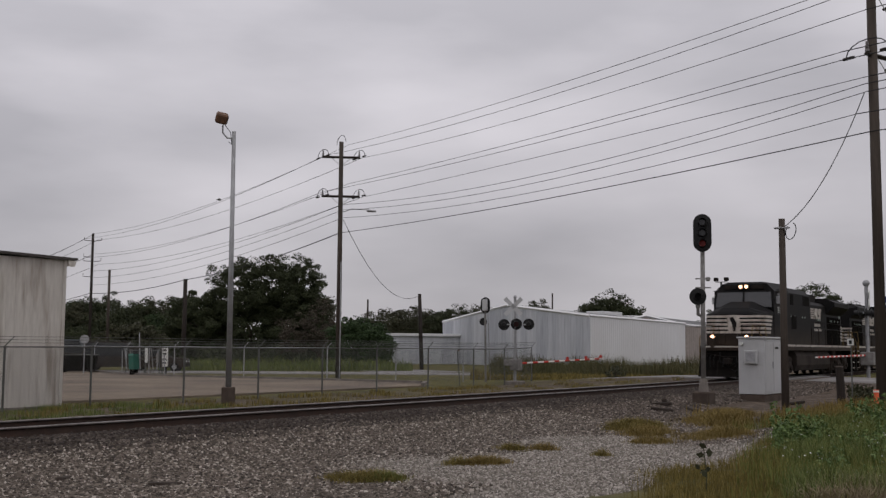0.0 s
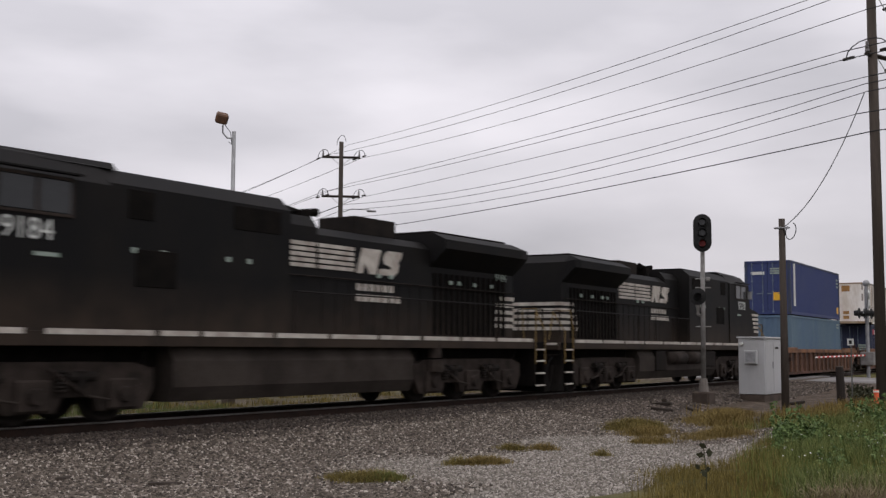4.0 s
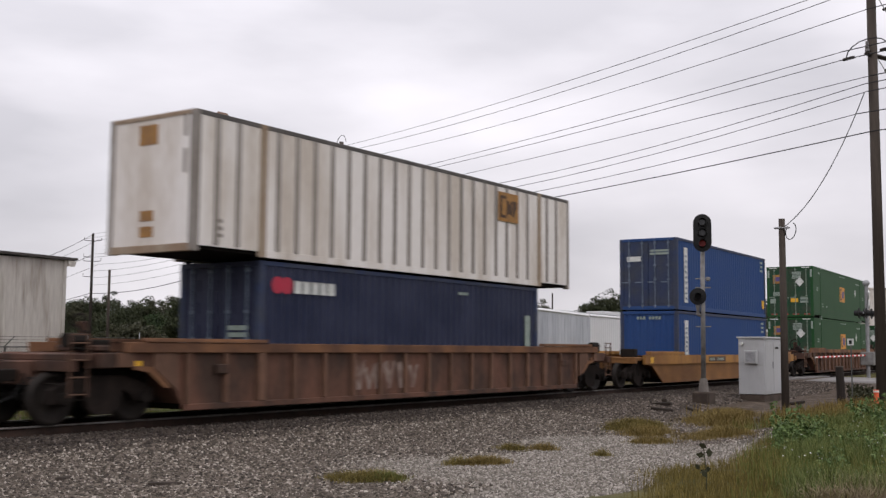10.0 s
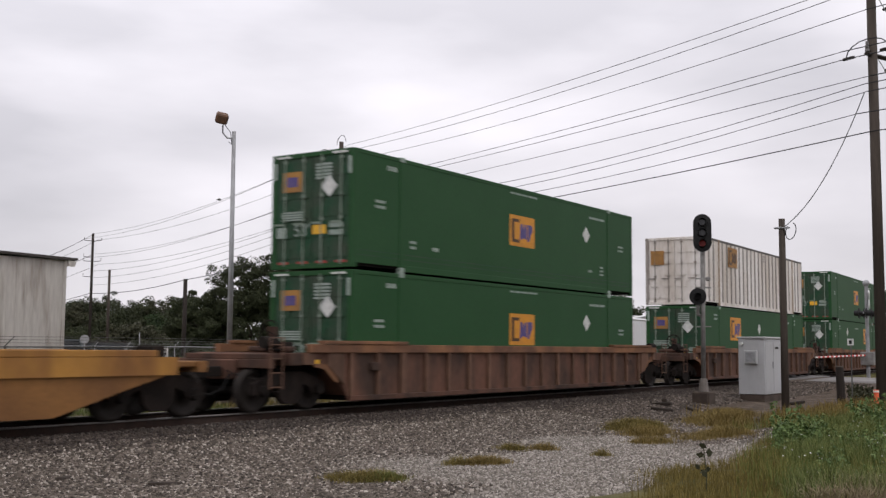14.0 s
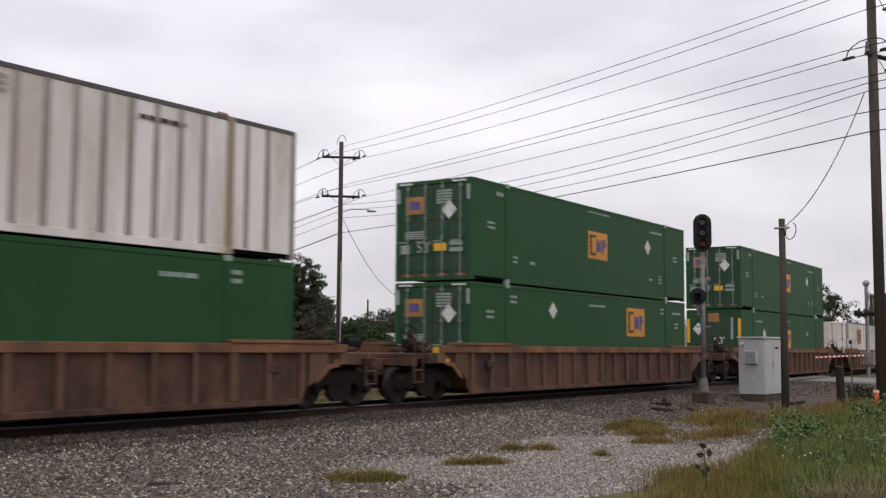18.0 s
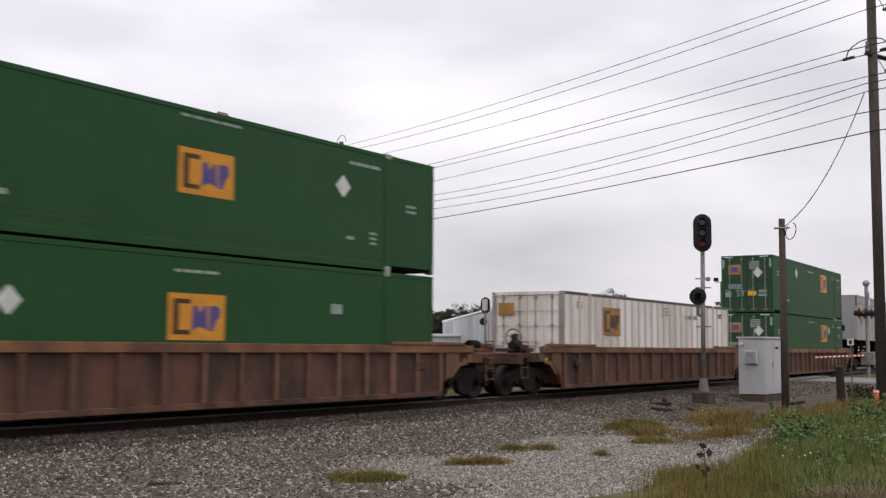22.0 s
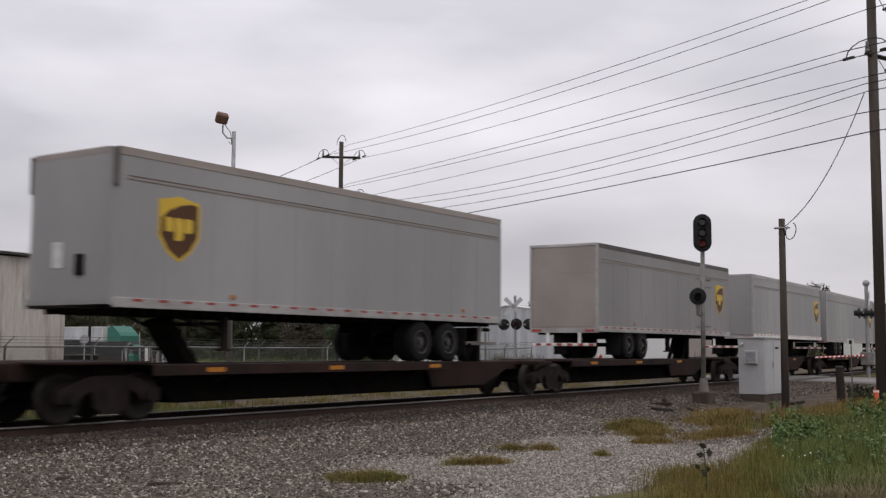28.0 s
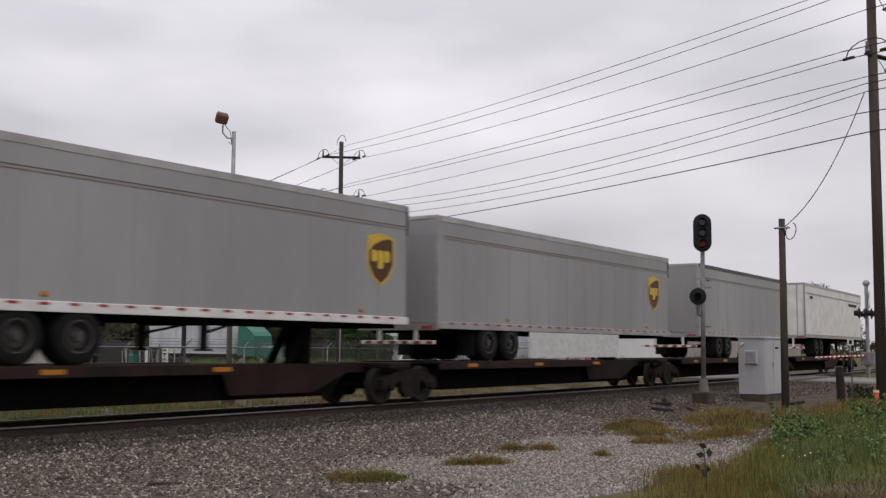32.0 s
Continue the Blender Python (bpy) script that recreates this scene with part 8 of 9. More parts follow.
    if old:
        for side in (-1, 1):
            d = part("rear_door", box(B(), *sorted((xr, xr - f * 0.03)), *sorted((side * 0.01, side * 1.18)), z0 + 0.08, z1 - 0.1), M_WHITE, t)
            for yy_ in (0.3, 0.85):
                part("lock_rod", tube(B(), (xr - f * 0.05, side * yy_, z0 + 0.1), (xr - f * 0.05, side * yy_, z1 - 0.1), 0.02, 0.02, 6), M_GALV, d)
    else:
        door = part("roll_up_door", box(B(), *sorted((xr, xr - f * 0.015)), -w + 0.1, w - 0.1, z0 + 0.09, z1 - 0.1), M_TRTAN, t, "roll-up door of horizontal panels")
        for k in range(6):
            zz = z0 + 0.1 + k * (z1 - z0 - 0.2) / 6
            part("door_panel", box(B(), *sorted((xr - f * 0.015, xr - f * 0.035)), -w + 0.1, w - 0.1, zz, zz + (z1 - z0 - 0.2) / 6 - 0.003, 0.0015), nose, door)
    bm = box(B(), *sorted((xr, xr - f * 0.06)), -1.2, 1.2, 0.45, 0.55, 0.01)
    for yy_ in (-0.6, 0.6):
        box(bm, *sorted((xr, xr - f * 0.05)), yy_ - 0.05, yy_ + 0.05, 0.5, z0 - 0.05)
    part("rear_bumper", bm, M_WHITE, t, "white underride bumper with red tape")
    for k in range(6):
        part("reflective_tape", box(B(), *sorted((xr - f * 0.06, xr - f * 0.066)), -1.15 + k * 0.4, -0.95 + k * 0.4, 0.46, 0.54), M_REFL, t)
    for side in (-1, 1):
        for k in range(3):
            bm = box(B(), *sorted((xr - f * 0.05, xr - f * 0.08)), side * 1.0 - 0.14 + k * 0.12, side * 1.0 - 0.06 + k * 0.12, z0 - 0.06, z0 + 0.02)
            part("tail_lamp", bm, M_RED, t)
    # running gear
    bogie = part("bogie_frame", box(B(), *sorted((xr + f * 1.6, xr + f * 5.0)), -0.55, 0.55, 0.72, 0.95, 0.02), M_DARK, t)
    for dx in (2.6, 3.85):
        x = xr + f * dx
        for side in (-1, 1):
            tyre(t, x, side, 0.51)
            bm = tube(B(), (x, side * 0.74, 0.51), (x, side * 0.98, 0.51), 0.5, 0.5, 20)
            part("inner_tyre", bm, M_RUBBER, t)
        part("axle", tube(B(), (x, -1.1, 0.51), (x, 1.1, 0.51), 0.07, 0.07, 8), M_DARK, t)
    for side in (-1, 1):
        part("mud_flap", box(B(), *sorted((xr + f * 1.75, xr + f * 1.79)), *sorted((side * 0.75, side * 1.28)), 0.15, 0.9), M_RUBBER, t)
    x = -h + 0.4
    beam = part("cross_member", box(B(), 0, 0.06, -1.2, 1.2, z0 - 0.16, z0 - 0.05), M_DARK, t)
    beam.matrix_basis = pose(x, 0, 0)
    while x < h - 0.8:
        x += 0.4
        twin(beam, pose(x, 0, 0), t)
    # landing gear
    lx = xn - f * (6.6 if f > 0 else 3.2)
    gear = part("landing_gear", box(B(), lx - 0.05, lx + 0.05, -0.98, 0.98, 0.78, 0.86), M_GRIME, t)
    for side in (-1, 1):
        bm = box(B(), lx - 0.07, lx + 0.07, side * 0.95 - 0.07, side * 0.95 + 0.07, 0.30, z0 - 0.05, 0.01)
        box(bm, lx - 0.14, lx + 0.14, side * 0.95 - 0.13, side * 0.95 + 0.13, 0.26, 0.30)
        part("leg", bm, M_GRIME, gear)
        part("brace", tube(B(), (lx, side * 0.95, 0.62), (lx + f * 1.5, side * 0.6, z0 - 0.06), 0.03, 0.03, 6), M_GRIME, gear)
    part("kingpin_plate", box(B(), *sorted((xn - f * 0.3, xn - f * 1.9)), -0.9, 0.9, z0 - 0.13, z0 - 0.06), M_DARK, t)
    if shield_x is not None:
        y, zc = -w + 0.004, 2.68 - low
        out = [(-0.58, 0.60), (0, 0.72), (0.58, 0.60), (0.58, -0.25), (0.34, -0.62), (0, -0.86), (-0.34, -0.62), (-0.58, -0.25)]
        s = part("shield_emblem", prism(B(), [(shield_x + a * 0.92, zc + b * 0.82) for a, b in out], y - 0.006, y), M_SHG, t, "brown and gold shield emblem")
        field = [(-0.51, 0.53), (0, 0.64), (0.51, 0.53), (0.51, -0.22), (0.30, -0.56), (0, -0.78), (-0.30, -0.56), (-0.51, -0.22)]
        part("shield_field", prism(B(), [(shield_x + a * 0.92, zc + b * 0.82) for a, b in field], y - 0.010, y - 0.006), M_SHB, s)
        sweep_ = [(-0.51, 0.53), (0, 0.64), (0.34, 0.57), (0.0, 0.50), (-0.30, 0.36), (-0.51, 0.16)]
        part("shield_mark", prism(B(), [(shield_x + a * 0.92, zc + b * 0.82) for a, b in sweep_], y - 0.014, y - 0.010), M_SHG, s)
        for a0, lo_, hi_ in ((-0.40, -0.14, 0.20), (-0.13, -0.34, 0.20), (0.14, -0.14, 0.20)):
            mark = [(a0, lo_), (a0 + 0.20, lo_), (a0 + 0.24, lo_ + 0.08), (a0 + 0.24, hi_ - 0.06), (a0 + 0.18, hi_), (a0, hi_)]
            part("shield_mark", prism(B(), [(shield_x + a * 0.92, zc + b * 0.82) for a, b in mark], y - 0.014, y - 0.010), M_SHG, s)
    if skirt:
        part("side_skirt", box(B(), -h + 4.95, h - 4.75, -w + 0.0, -w + 0.02, 0.08, z0 - 0.07), M_DECAL, t, "pale aerodynamic side skirt")
    if name_bar:
        bars(t, 5.2, 3.25, 2.6, 0.22, -w + 0.002, 1, M_GRIME, "name_bars")
        bars(t, -6.6, 3.3, 0.7, 0.2, -w + 0.002, 1, M_GRIME, "name_bars")
    return t


UNIT = 17.2
for k in range(6):
    MOVING.append((spine_unit(UNIT, k == 0), 136.4 + UNIT * (k + 0.5), 0))
DECK = 1.052
for L, q, label, kw in (
        (13.72, 143.24, "grey box trailer with a brown and gold shield, nose first", dict(faces_head=True, shield_x=-5.28, nose=M_TRAILER, cap=M_TRTAN)),
        (13.72, 163.47, "grey box trailer with a tan roll-up door and shield emblem", dict(faces_head=False, shield_x=5.53, low=0.12, skin=M_TRAILB)),
        (13.72, 180.76, "light grey box trailer with a bright bottom rail and shield emblem", dict(faces_head=False, shield_x=5.68, nose=M_TRAILER, cap=M_ALU, clean_rail=True, low=0.13)),
        (16.1, 196.98, "long grey box trailer with side skirts and shield emblem", dict(faces_head=False, shield_x=6.5, nose=M_TRAILER, cap=M_ALU, skirt=True, low=0.2)),
        (13.72, 215.2, "plain grey box trailer with a dark top rail", dict(faces_head=False, nose=M_TRAILER, low=0.15)),
        (16.15, 233.9, "white box trailer with swing doors and dark lettering", dict(faces_head=False, skin=M_WHITE, cap=M_ALU, old=True, name_bar=True))):
    MOVING.append((trailer(L, label, **kw), q, DECK))
# ---- locomotives: built with the cab to -x ----
def loco_truck(parent, xc, f):
    truck = part("truck", box(B(), xc - 1.9, xc + 1.9, -0.7, 0.7, 0.6, 0.9, 0.03), M_GRIME, parent, "six-wheel power truck coated in brake dust")
    for side in (-1, 1):
        ys = sorted((side * 1.28, side * 1.10))
        out = [(-2.65, 0.62), (-2.65, 0.98), (-2.2, 1.10), (-1.2, 1.12), (1.2, 1.12), (2.2, 1.10), (2.65, 0.98), (2.65, 0.62), (2.42, 0.24), (1.42, 0.24), (1.30, 0.50), (0.62, 0.50), (0.50, 0.24), (-0.50, 0.24), (-0.62, 0.50), (-1.30, 0.50), (-1.42, 0.24), (-2.42, 0.24)]
        fr = part("side_frame", prism(B(), [(xc + a, b) for a, b in out], *ys), M_TRUCK, truck)
        for dx in (-1.9, 0, 1.9):
            bm = box(B(), xc + dx - 0.34, xc + dx + 0.34, *sorted((side * 1.38, side * 1.28)), 0.26, 0.82, 0.04)
            tube(bm, (xc + dx, side * 1.38, 0.53), (xc + dx, side * 1.46, 0.53), 0.16, 0.13, 12)
            part("axle_box", bm, M_TRUCK, fr)
        for dx in (-0.95, 0.95):
            bm = tube(B(), (xc + dx, side * 1.36, 0.66), (xc + dx, side * 1.36, 0.96), 0.10, 0.10, 10)
            tube(bm, (xc + dx - 0.3, side * 1.36, 0.86), (xc + dx + 0.3, side * 1.36, 0.86), 0.09, 0.09, 10)
            part("brake_cylinder", bm, M_GRIME, fr)
            add_spring(truck, TALL_COIL, xc + dx - 0.42, side * 1.36)
            part("brake_rod", run(B(), [(xc + dx - 0.7, side * 1.40, 1.0), (xc + dx + 0.1, side * 1.42, 0.52), (xc + dx + 0.6, side * 1.40, 0.44)], 0.03), M_TRUCK, fr)
        part("sand_pipe", run(B(), [(xc - 2.5, side * 1.2, 1.3), (xc - 2.55, side * 1.0, 0.6), (xc - 2.5, side * 0.8, 0.25)], 0.025), M_GRIME, fr)
        part("sand_pipe", run(B(), [(xc + 2.5, side * 1.2, 1.3), (xc + 2.55, side * 1.0, 0.6), (xc + 2.5, side * 0.8, 0.25)], 0.025), M_GRIME, fr)
    for dx in (-1.9, 0, 1.9):
        for side in (-1, 1):
            add_wheel(truck, xc + dx, side, 0.53)
        part("axle", tube(B(), (xc + dx, -0.9, 0.53), (xc + dx, 0.9, 0.53), 0.1, 0.1, 10), M_DARK, truck)


def rail_post_line(parent, pts, z0, z1, y, mat_):
    for x in pts:
        part("handrail_post", tube(B(), (x, y, z0), (x, y, z1), 0.02, 0.02, 6), mat_, parent)
    part("handrail", run(B(), [(x, y, z1) for x in pts], 0.02), mat_, parent)


def locomotive(number, label, lit):
    lo = thing("locomotive", label, "locomotive", "diesel locomotives of the freight train")
    part("frame_deck", box(B(), -10.75, 10.75, -1.5, 1.5, 1.42, 1.60, 0.02), M_DARK, lo)
    part("frame_sill", box(B(), -10.3, 10.3, -0.9, 0.9, 1.0, 1.42), M_DARK, lo)
    for side in (-1, 1):
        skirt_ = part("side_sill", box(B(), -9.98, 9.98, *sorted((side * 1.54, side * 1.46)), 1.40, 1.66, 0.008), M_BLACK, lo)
        xs = [-9.95, -7.2, -6.9, -4.4, -3.3, -1.2, 0.6, 2.4, 4.2, 6.0, 7.8, 9.95]
        for a, b in zip(xs, xs[1:]):
            if b - a < 0.5:
                continue
            part("sill_stripe", box(B(), a + 0.06, b - 0.06, *sorted((side * 1.546, side * 1.54)), 1.60, 1.70), M_STRIPE, skirt_)
    # fuel tank with air tanks above its flank
    tk = [(-1.44, 0.62), (-1.30, 0.34), (1.30, 0.34), (1.44, 0.62), (1.44, 1.12), (1.30, 1.40), (-1.30, 1.40), (-1.44, 1.12)]
    part("fuel_tank", prism(B(), tk, -3.75 if not lit else -3.9, 4.45 if not lit else 4.0, "x"), M_TANK, lo)
    if not lit:
        for x0, x1 in ((-1.75, -0.35), (-0.05, 1.75)):
            bm = tube(B(), (x0, 1.36, 1.10), (x1, 1.36, 1.10), 0.27, 0.27, 18)
            part("air_reservoir", bm, M_TRUCK, lo).data.shade_smooth()
        part("battery_box", box(B(), 2.0, 3.0, 1.3, 1.5, 0.62, 1.36, 0.03), M_GRIME, lo)
        part("tank_step", box(B(), -3.6, -2.2, 1.3, 1.5, 0.72, 1.36, 0.03), M_GRIME, lo)
    bm = tube(B(), (5.0, -1.35, 1.15), (5.0, -1.35, 1.62), 0.2, 0.2, 12)
    tube(bm, (5.0, -1.35, 0.8), (5.0, -1.35, 1.1), 0.28, 0.28, 12)
    part("air_filter", bm, M_TRUCK, lo)
    for x in (-6.9, 6.9):
        loco_truck(lo, x, 1)
    # pilots, steps and couplers
    for a in (-1, 1):
        def xx(p, q):
            return (a * p, a * q) if a > 0 else (a * q, a * p)
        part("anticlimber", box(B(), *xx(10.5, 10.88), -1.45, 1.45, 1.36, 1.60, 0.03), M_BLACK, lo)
        part("end_sill_stripe", box(B(), *xx(10.88, 10.886), -1.4, 1.4, 1.52, 1.59), M_STRIPE, lo)
        part("pilot_plate", box(B(), *xx(10.62, 10.74), -1.5, 1.5, 0.55, 1.40, 0.02), M_DARK, lo)
        part("snow_plough", prism(B(), [(a * 10.65, 0.12), (a * 11.05, 0.12), (a * 10.9, 0.45), (a * 10.78, 0.9), (a * 10.65, 0.9)], -1.5, 1.5), M_DARK, lo)
        coupler(lo, a * 10.65, a * 0.8)
        for side in (-1, 1):
            ys = sorted((side * 1.53, side * 0.95))
            for k, z in enumerate((0.32, 0.68, 1.04, 1.38)):
                st = part("step", box(B(), *xx(10.06, 10.6), ys[0], ys[1], z - 0.02, z + 0.02), M_DARK, lo)
                part("step_edge", box(B(), *xx(10.06, 10.6), *sorted((side * 1.55, side * 1.53)), z - 0.025, z + 0.025), M_STRIPE, st)
            part("step_side", box(B(), *xx(10.0, 10.06), ys[0], ys[1], 0.3, 1.45), M_DARK, lo)
            bm = run(B(), [(a * 10.04, side * 1.54, 0.95), (a * 10.04, side * 1.54, 2.05), (a * 10.16, side * 1.50, 2.6), (a * 10.26, side * 0.95, 2.6), (a * 10.46, side * 0.9, 1.7)], 0.024)
            part("step_rail", bm, M_YELLOW, lo, "worn yellow step handrail")
            part("step_rail", run(B(), [(a * 10.62, side * 1.54, 0.95), (a * 10.62, side * 1.54, 1.95), (a * 10.7, side * 1.2, 2.5)], 0.024), M_YELLOW, lo, "worn yellow step handrail")
            bm = run(B(), [(a * 10.6, side * 0.3, 1.3), (a * 10.85, side * 0.32, 0.9), (a * 11.0, side * 0.3, 0.6)], 0.03)
            part("air_hose", bm, M_RUBBER, lo)
        for k, y in enumerate((-1.15, -0.95, -0.75, 0.75, 0.95, 1.15)):
            part("brake_hose", run(B(), [(a * 10.74, y, 1.15), (a * 10.95, y, 1.0), (a * 11.02, y * 0.97, 0.75), (a * 10.96, y * 0.95, 0.55)], 0.026), M_RUBBER, lo)
        part("jumper_cable", run(B(), [(a * 10.75, -0.5, 1.3), (a * 11.0, -0.45, 0.85), (a * 11.02, 0.0, 0.62), (a * 11.0, 0.45, 0.85), (a * 10.75, 0.5, 1.3)], 0.035), M_RUBBER, lo)
        part("cut_lever", run(B(), [(a * 10.8, -1.4, 1.22), (a * 10.92, -0.9, 1.2), (a * 10.98, -0.25, 1.08), (a * 10.98, 0.25, 1.08), (a * 10.92, 0.9, 1.2), (a * 10.8, 1.4, 1.22)], 0.018), M_GRIME, lo)
        for y in (-1.2, -0.6, 0.6, 1.2):
            part("plough_rib", prism(B(), [(a * 10.70, 0.16), (a * 11.09, 0.14), (a * 10.94, 0.46), (a * 10.82, 0.9), (a * 10.70, 0.9)], y - 0.02, y + 0.02), M_GRIME, lo)
    # nose: wide, sloped, chamfered
    def loft(name, rings, mat_, label_=""):
        bm = B()
        rv = [[bm.verts.new(p) for p in ring] for ring in rings]
        k = len(rings[0])
        for p, q in zip(rv, rv[1:]):
            for j in range(k):
                bm.faces.new((p[j], p[(j + 1) % k], q[(j + 1) % k], q[j]))
        bm.faces.new(rv[0][::-1])
        bm.faces.new(rv[-1])
        bmesh.ops.recalc_face_normals(bm, faces=bm.faces)
        return part(name, bm, mat_, lo, label_)

    def ring(x, w, z0, zs, zt, ch):
        return [(x, -w, z0), (x, w, z0), (x, w, zs), (x, w - ch, zt), (x, -w + ch, zt), (x, -w, zs)]

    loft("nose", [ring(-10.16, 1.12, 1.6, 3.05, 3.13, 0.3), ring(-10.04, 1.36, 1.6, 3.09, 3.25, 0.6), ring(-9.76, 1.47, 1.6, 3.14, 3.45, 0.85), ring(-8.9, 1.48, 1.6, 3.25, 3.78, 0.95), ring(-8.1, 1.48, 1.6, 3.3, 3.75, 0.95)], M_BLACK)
    # nose stripes: five bands across the face and round the corner
    for k in range(5):
        z = 2.20 + k * 0.19
        bm = box(B(), -10.175, -10.16, -1.12, 1.12, z, z + 0.11)
        tip = -9.05 + 0.08 * k
        for side in (-1, 1):
            for (xa, wa), (xb, wb) in (((-10.165, 1.12), (-10.05, 1.36)), ((-10.05, 1.36), (-9.77, 1.47)), ((-9.77, 1.47), (tip, 1.48))):
                v = [bm.verts.new((xa - 0.01, side * (wa + 0.008), z)), bm.verts.new((xb - 0.01, side * (wb + 0.008), z)), bm.verts.new((xb - 0.01, side * (wb + 0.008), z + 0.11)), bm.verts.new((xa - 0.01, side * (wa + 0.008), z + 0.11))]
                bm.faces.new(v if side < 0 else v[::-1])
        part("nose_stripe", bm, M_STRIPE, lo, "sooty white nose stripe")
    part("nose_emblem", prism(B(), [(-0.30, 2.22), (0.26, 2.22), (0.30, 3.08), (-0.20, 3.08), (-0.34, 2.8)], -10.188, -10.176, "x"), M_STRIPE, lo, "pale emblem plate on the nose")
    part("emblem_mark", prism(B(), [(-0.10, 2.3), (0.02, 2.3), (0.06, 2.6), (0.2, 2.95), (0.02, 3.0), (-0.16, 2.7)], -10.196, -10.189, "x"), M_BLACK, lo)
    part("nose_door", box(B(), -10.185, -10.155, 0.42, 0.98, 1.66, 2.12, 0.02), M_BLACK, lo)
    # cab
    cabp = [(-1.50, 1.6), (1.50, 1.6), (1.50, 3.45), (1.50, 4.30), (1.12, 4.70), (-1.12, 4.70), (-1.50, 4.30), (-1.50, 3.45)]
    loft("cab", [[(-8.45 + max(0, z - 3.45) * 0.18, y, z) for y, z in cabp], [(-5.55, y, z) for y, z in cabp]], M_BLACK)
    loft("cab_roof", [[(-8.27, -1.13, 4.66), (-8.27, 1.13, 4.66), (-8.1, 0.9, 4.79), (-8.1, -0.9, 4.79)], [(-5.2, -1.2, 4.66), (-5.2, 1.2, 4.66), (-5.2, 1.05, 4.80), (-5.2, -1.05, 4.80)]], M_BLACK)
    for y0, y1 in ((-1.40, -0.05), (0.05, 1.40)):
        bm = B()
        vs = [bm.verts.new((-8.45 + (z - 3.45) * 0.18 - 0.014, y, z)) for y, z in ((y0, 3.52), (y1, 3.52), (y1 * 0.95, 4.27), (y0 * 0.95, 4.27))]
        bm.faces.new(vs)
        bmesh.ops.recalc_face_normals(bm, faces=bm.faces)
        bmesh.ops.solidify(bm, geom=bm.faces[:], thickness=0.012)
        part("windshield", bm, M_GLASS, lo, "dark raked windshield pane")
    for side in (-1, 1):
        win = part("side_window", box(B(), -7.83, -7.1, *sorted((side * 1.512, side * 1.49)), 3.67, 4.26, 0.02), M_GLASS, lo, "dark side window")
        bm = B()
        for a, b, c_, d in ((-7.88, -6.36, 3.62, 3.67), (-7.88, -6.36, 4.26, 4.31), (-7.88, -7.83, 3.62, 4.31), (-6.41, -6.36, 3.62, 4.31), (-7.12, -7.06, 3.62, 4.31)):
            box(bm, a, b, *sorted((side * 1.525, side * 1.50)), c_, d)
        part("window_frame", bm, M_TRUCK, win)
        part("side_window", box(B(), -7.06, -6.41, *sorted((side * 1.512, side * 1.49)), 3.67, 4.26, 0.02), M_GLASS, lo, "dark side window")
        part("sun_visor", prism(B(), [(-7.95, 4.36), (-6.25, 4.36), (-6.25, 4.39), (-7.95, 4.39)], *sorted((side * 1.50, side * 1.66))), M_BLACK, lo)
        part("cab_mirror", box(B(), -8.1, -8.03, *sorted((side * 1.52, side * 1.70)), 3.7, 4.05), M_GALV, lo)
        rz = 0 if side < 0 else 180
        lettering(number, 0.52, M_DECAL, lo, Matrix.Translation((-7.25, side * 1.506, 3.2)) @ pose(0, 0, 0, 90, 0, rz), "white fleet number")
        part("data_label", box(B(), -7.1, -6.6, *sorted((side * 1.506, side * 1.50)), 2.92, 2.99), M_DECALG, lo)
    part("number_board", box(B(), -8.34, -8.24, -0.98, -0.36, 4.42, 4.62, 0.02), M_GRIME, lo)
    part("number_board", box(B(), -8.34, -8.24, 0.36, 0.98, 4.42, 4.62, 0.02), M_GRIME, lo)
    head = part("headlight_housing", box(B(), -8.40, -8.22, -0.3, 0.3, 4.40, 4.68, 0.03), M_BLACK, lo)
    for y in (-0.14, 0.14):
        part("headlight", tube(B(), (-8.42, y, 4.54), (-8.39, y, 4.54), 0.085, 0.085, 14), M_HEAD if lit else M_GLASS, head, "glowing headlight" if lit else "unlit headlight")
    for y in (-0.82, 0.82):
        part("ditch_light", tube(B(), (-11.0, y, 2.04), (-10.88, y, 2.04), 0.055, 0.08, 14), M_DITCH if lit else M_GLASS, lo, "glowing ditch light" if lit else "unlit ditch light")
        part("ditch_bracket", box(B(), -11.0, -10.72, y - 0.08, y + 0.08, 1.5, 1.95), M_BLACK, lo)
    # auxiliary cab behind, screen box, engine hood, exhaust, radiator
    aux = [(-1.46, 1.6), (1.46, 1.6), (1.46, 4.36), (1.12, 4.66), (-1.12, 4.66), (-1.46, 4.36)]
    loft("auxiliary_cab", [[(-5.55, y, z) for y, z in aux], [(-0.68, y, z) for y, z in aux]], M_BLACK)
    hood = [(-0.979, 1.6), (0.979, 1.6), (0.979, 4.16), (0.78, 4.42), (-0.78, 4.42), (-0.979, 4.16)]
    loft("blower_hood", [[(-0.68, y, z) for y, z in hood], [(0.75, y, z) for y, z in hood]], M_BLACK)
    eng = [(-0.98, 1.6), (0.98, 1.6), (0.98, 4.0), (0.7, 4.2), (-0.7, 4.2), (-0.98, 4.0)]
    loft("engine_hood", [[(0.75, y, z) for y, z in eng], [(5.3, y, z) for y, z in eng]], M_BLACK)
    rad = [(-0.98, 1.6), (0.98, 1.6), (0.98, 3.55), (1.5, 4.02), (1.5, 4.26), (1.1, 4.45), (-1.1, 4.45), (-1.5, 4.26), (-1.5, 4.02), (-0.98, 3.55)]
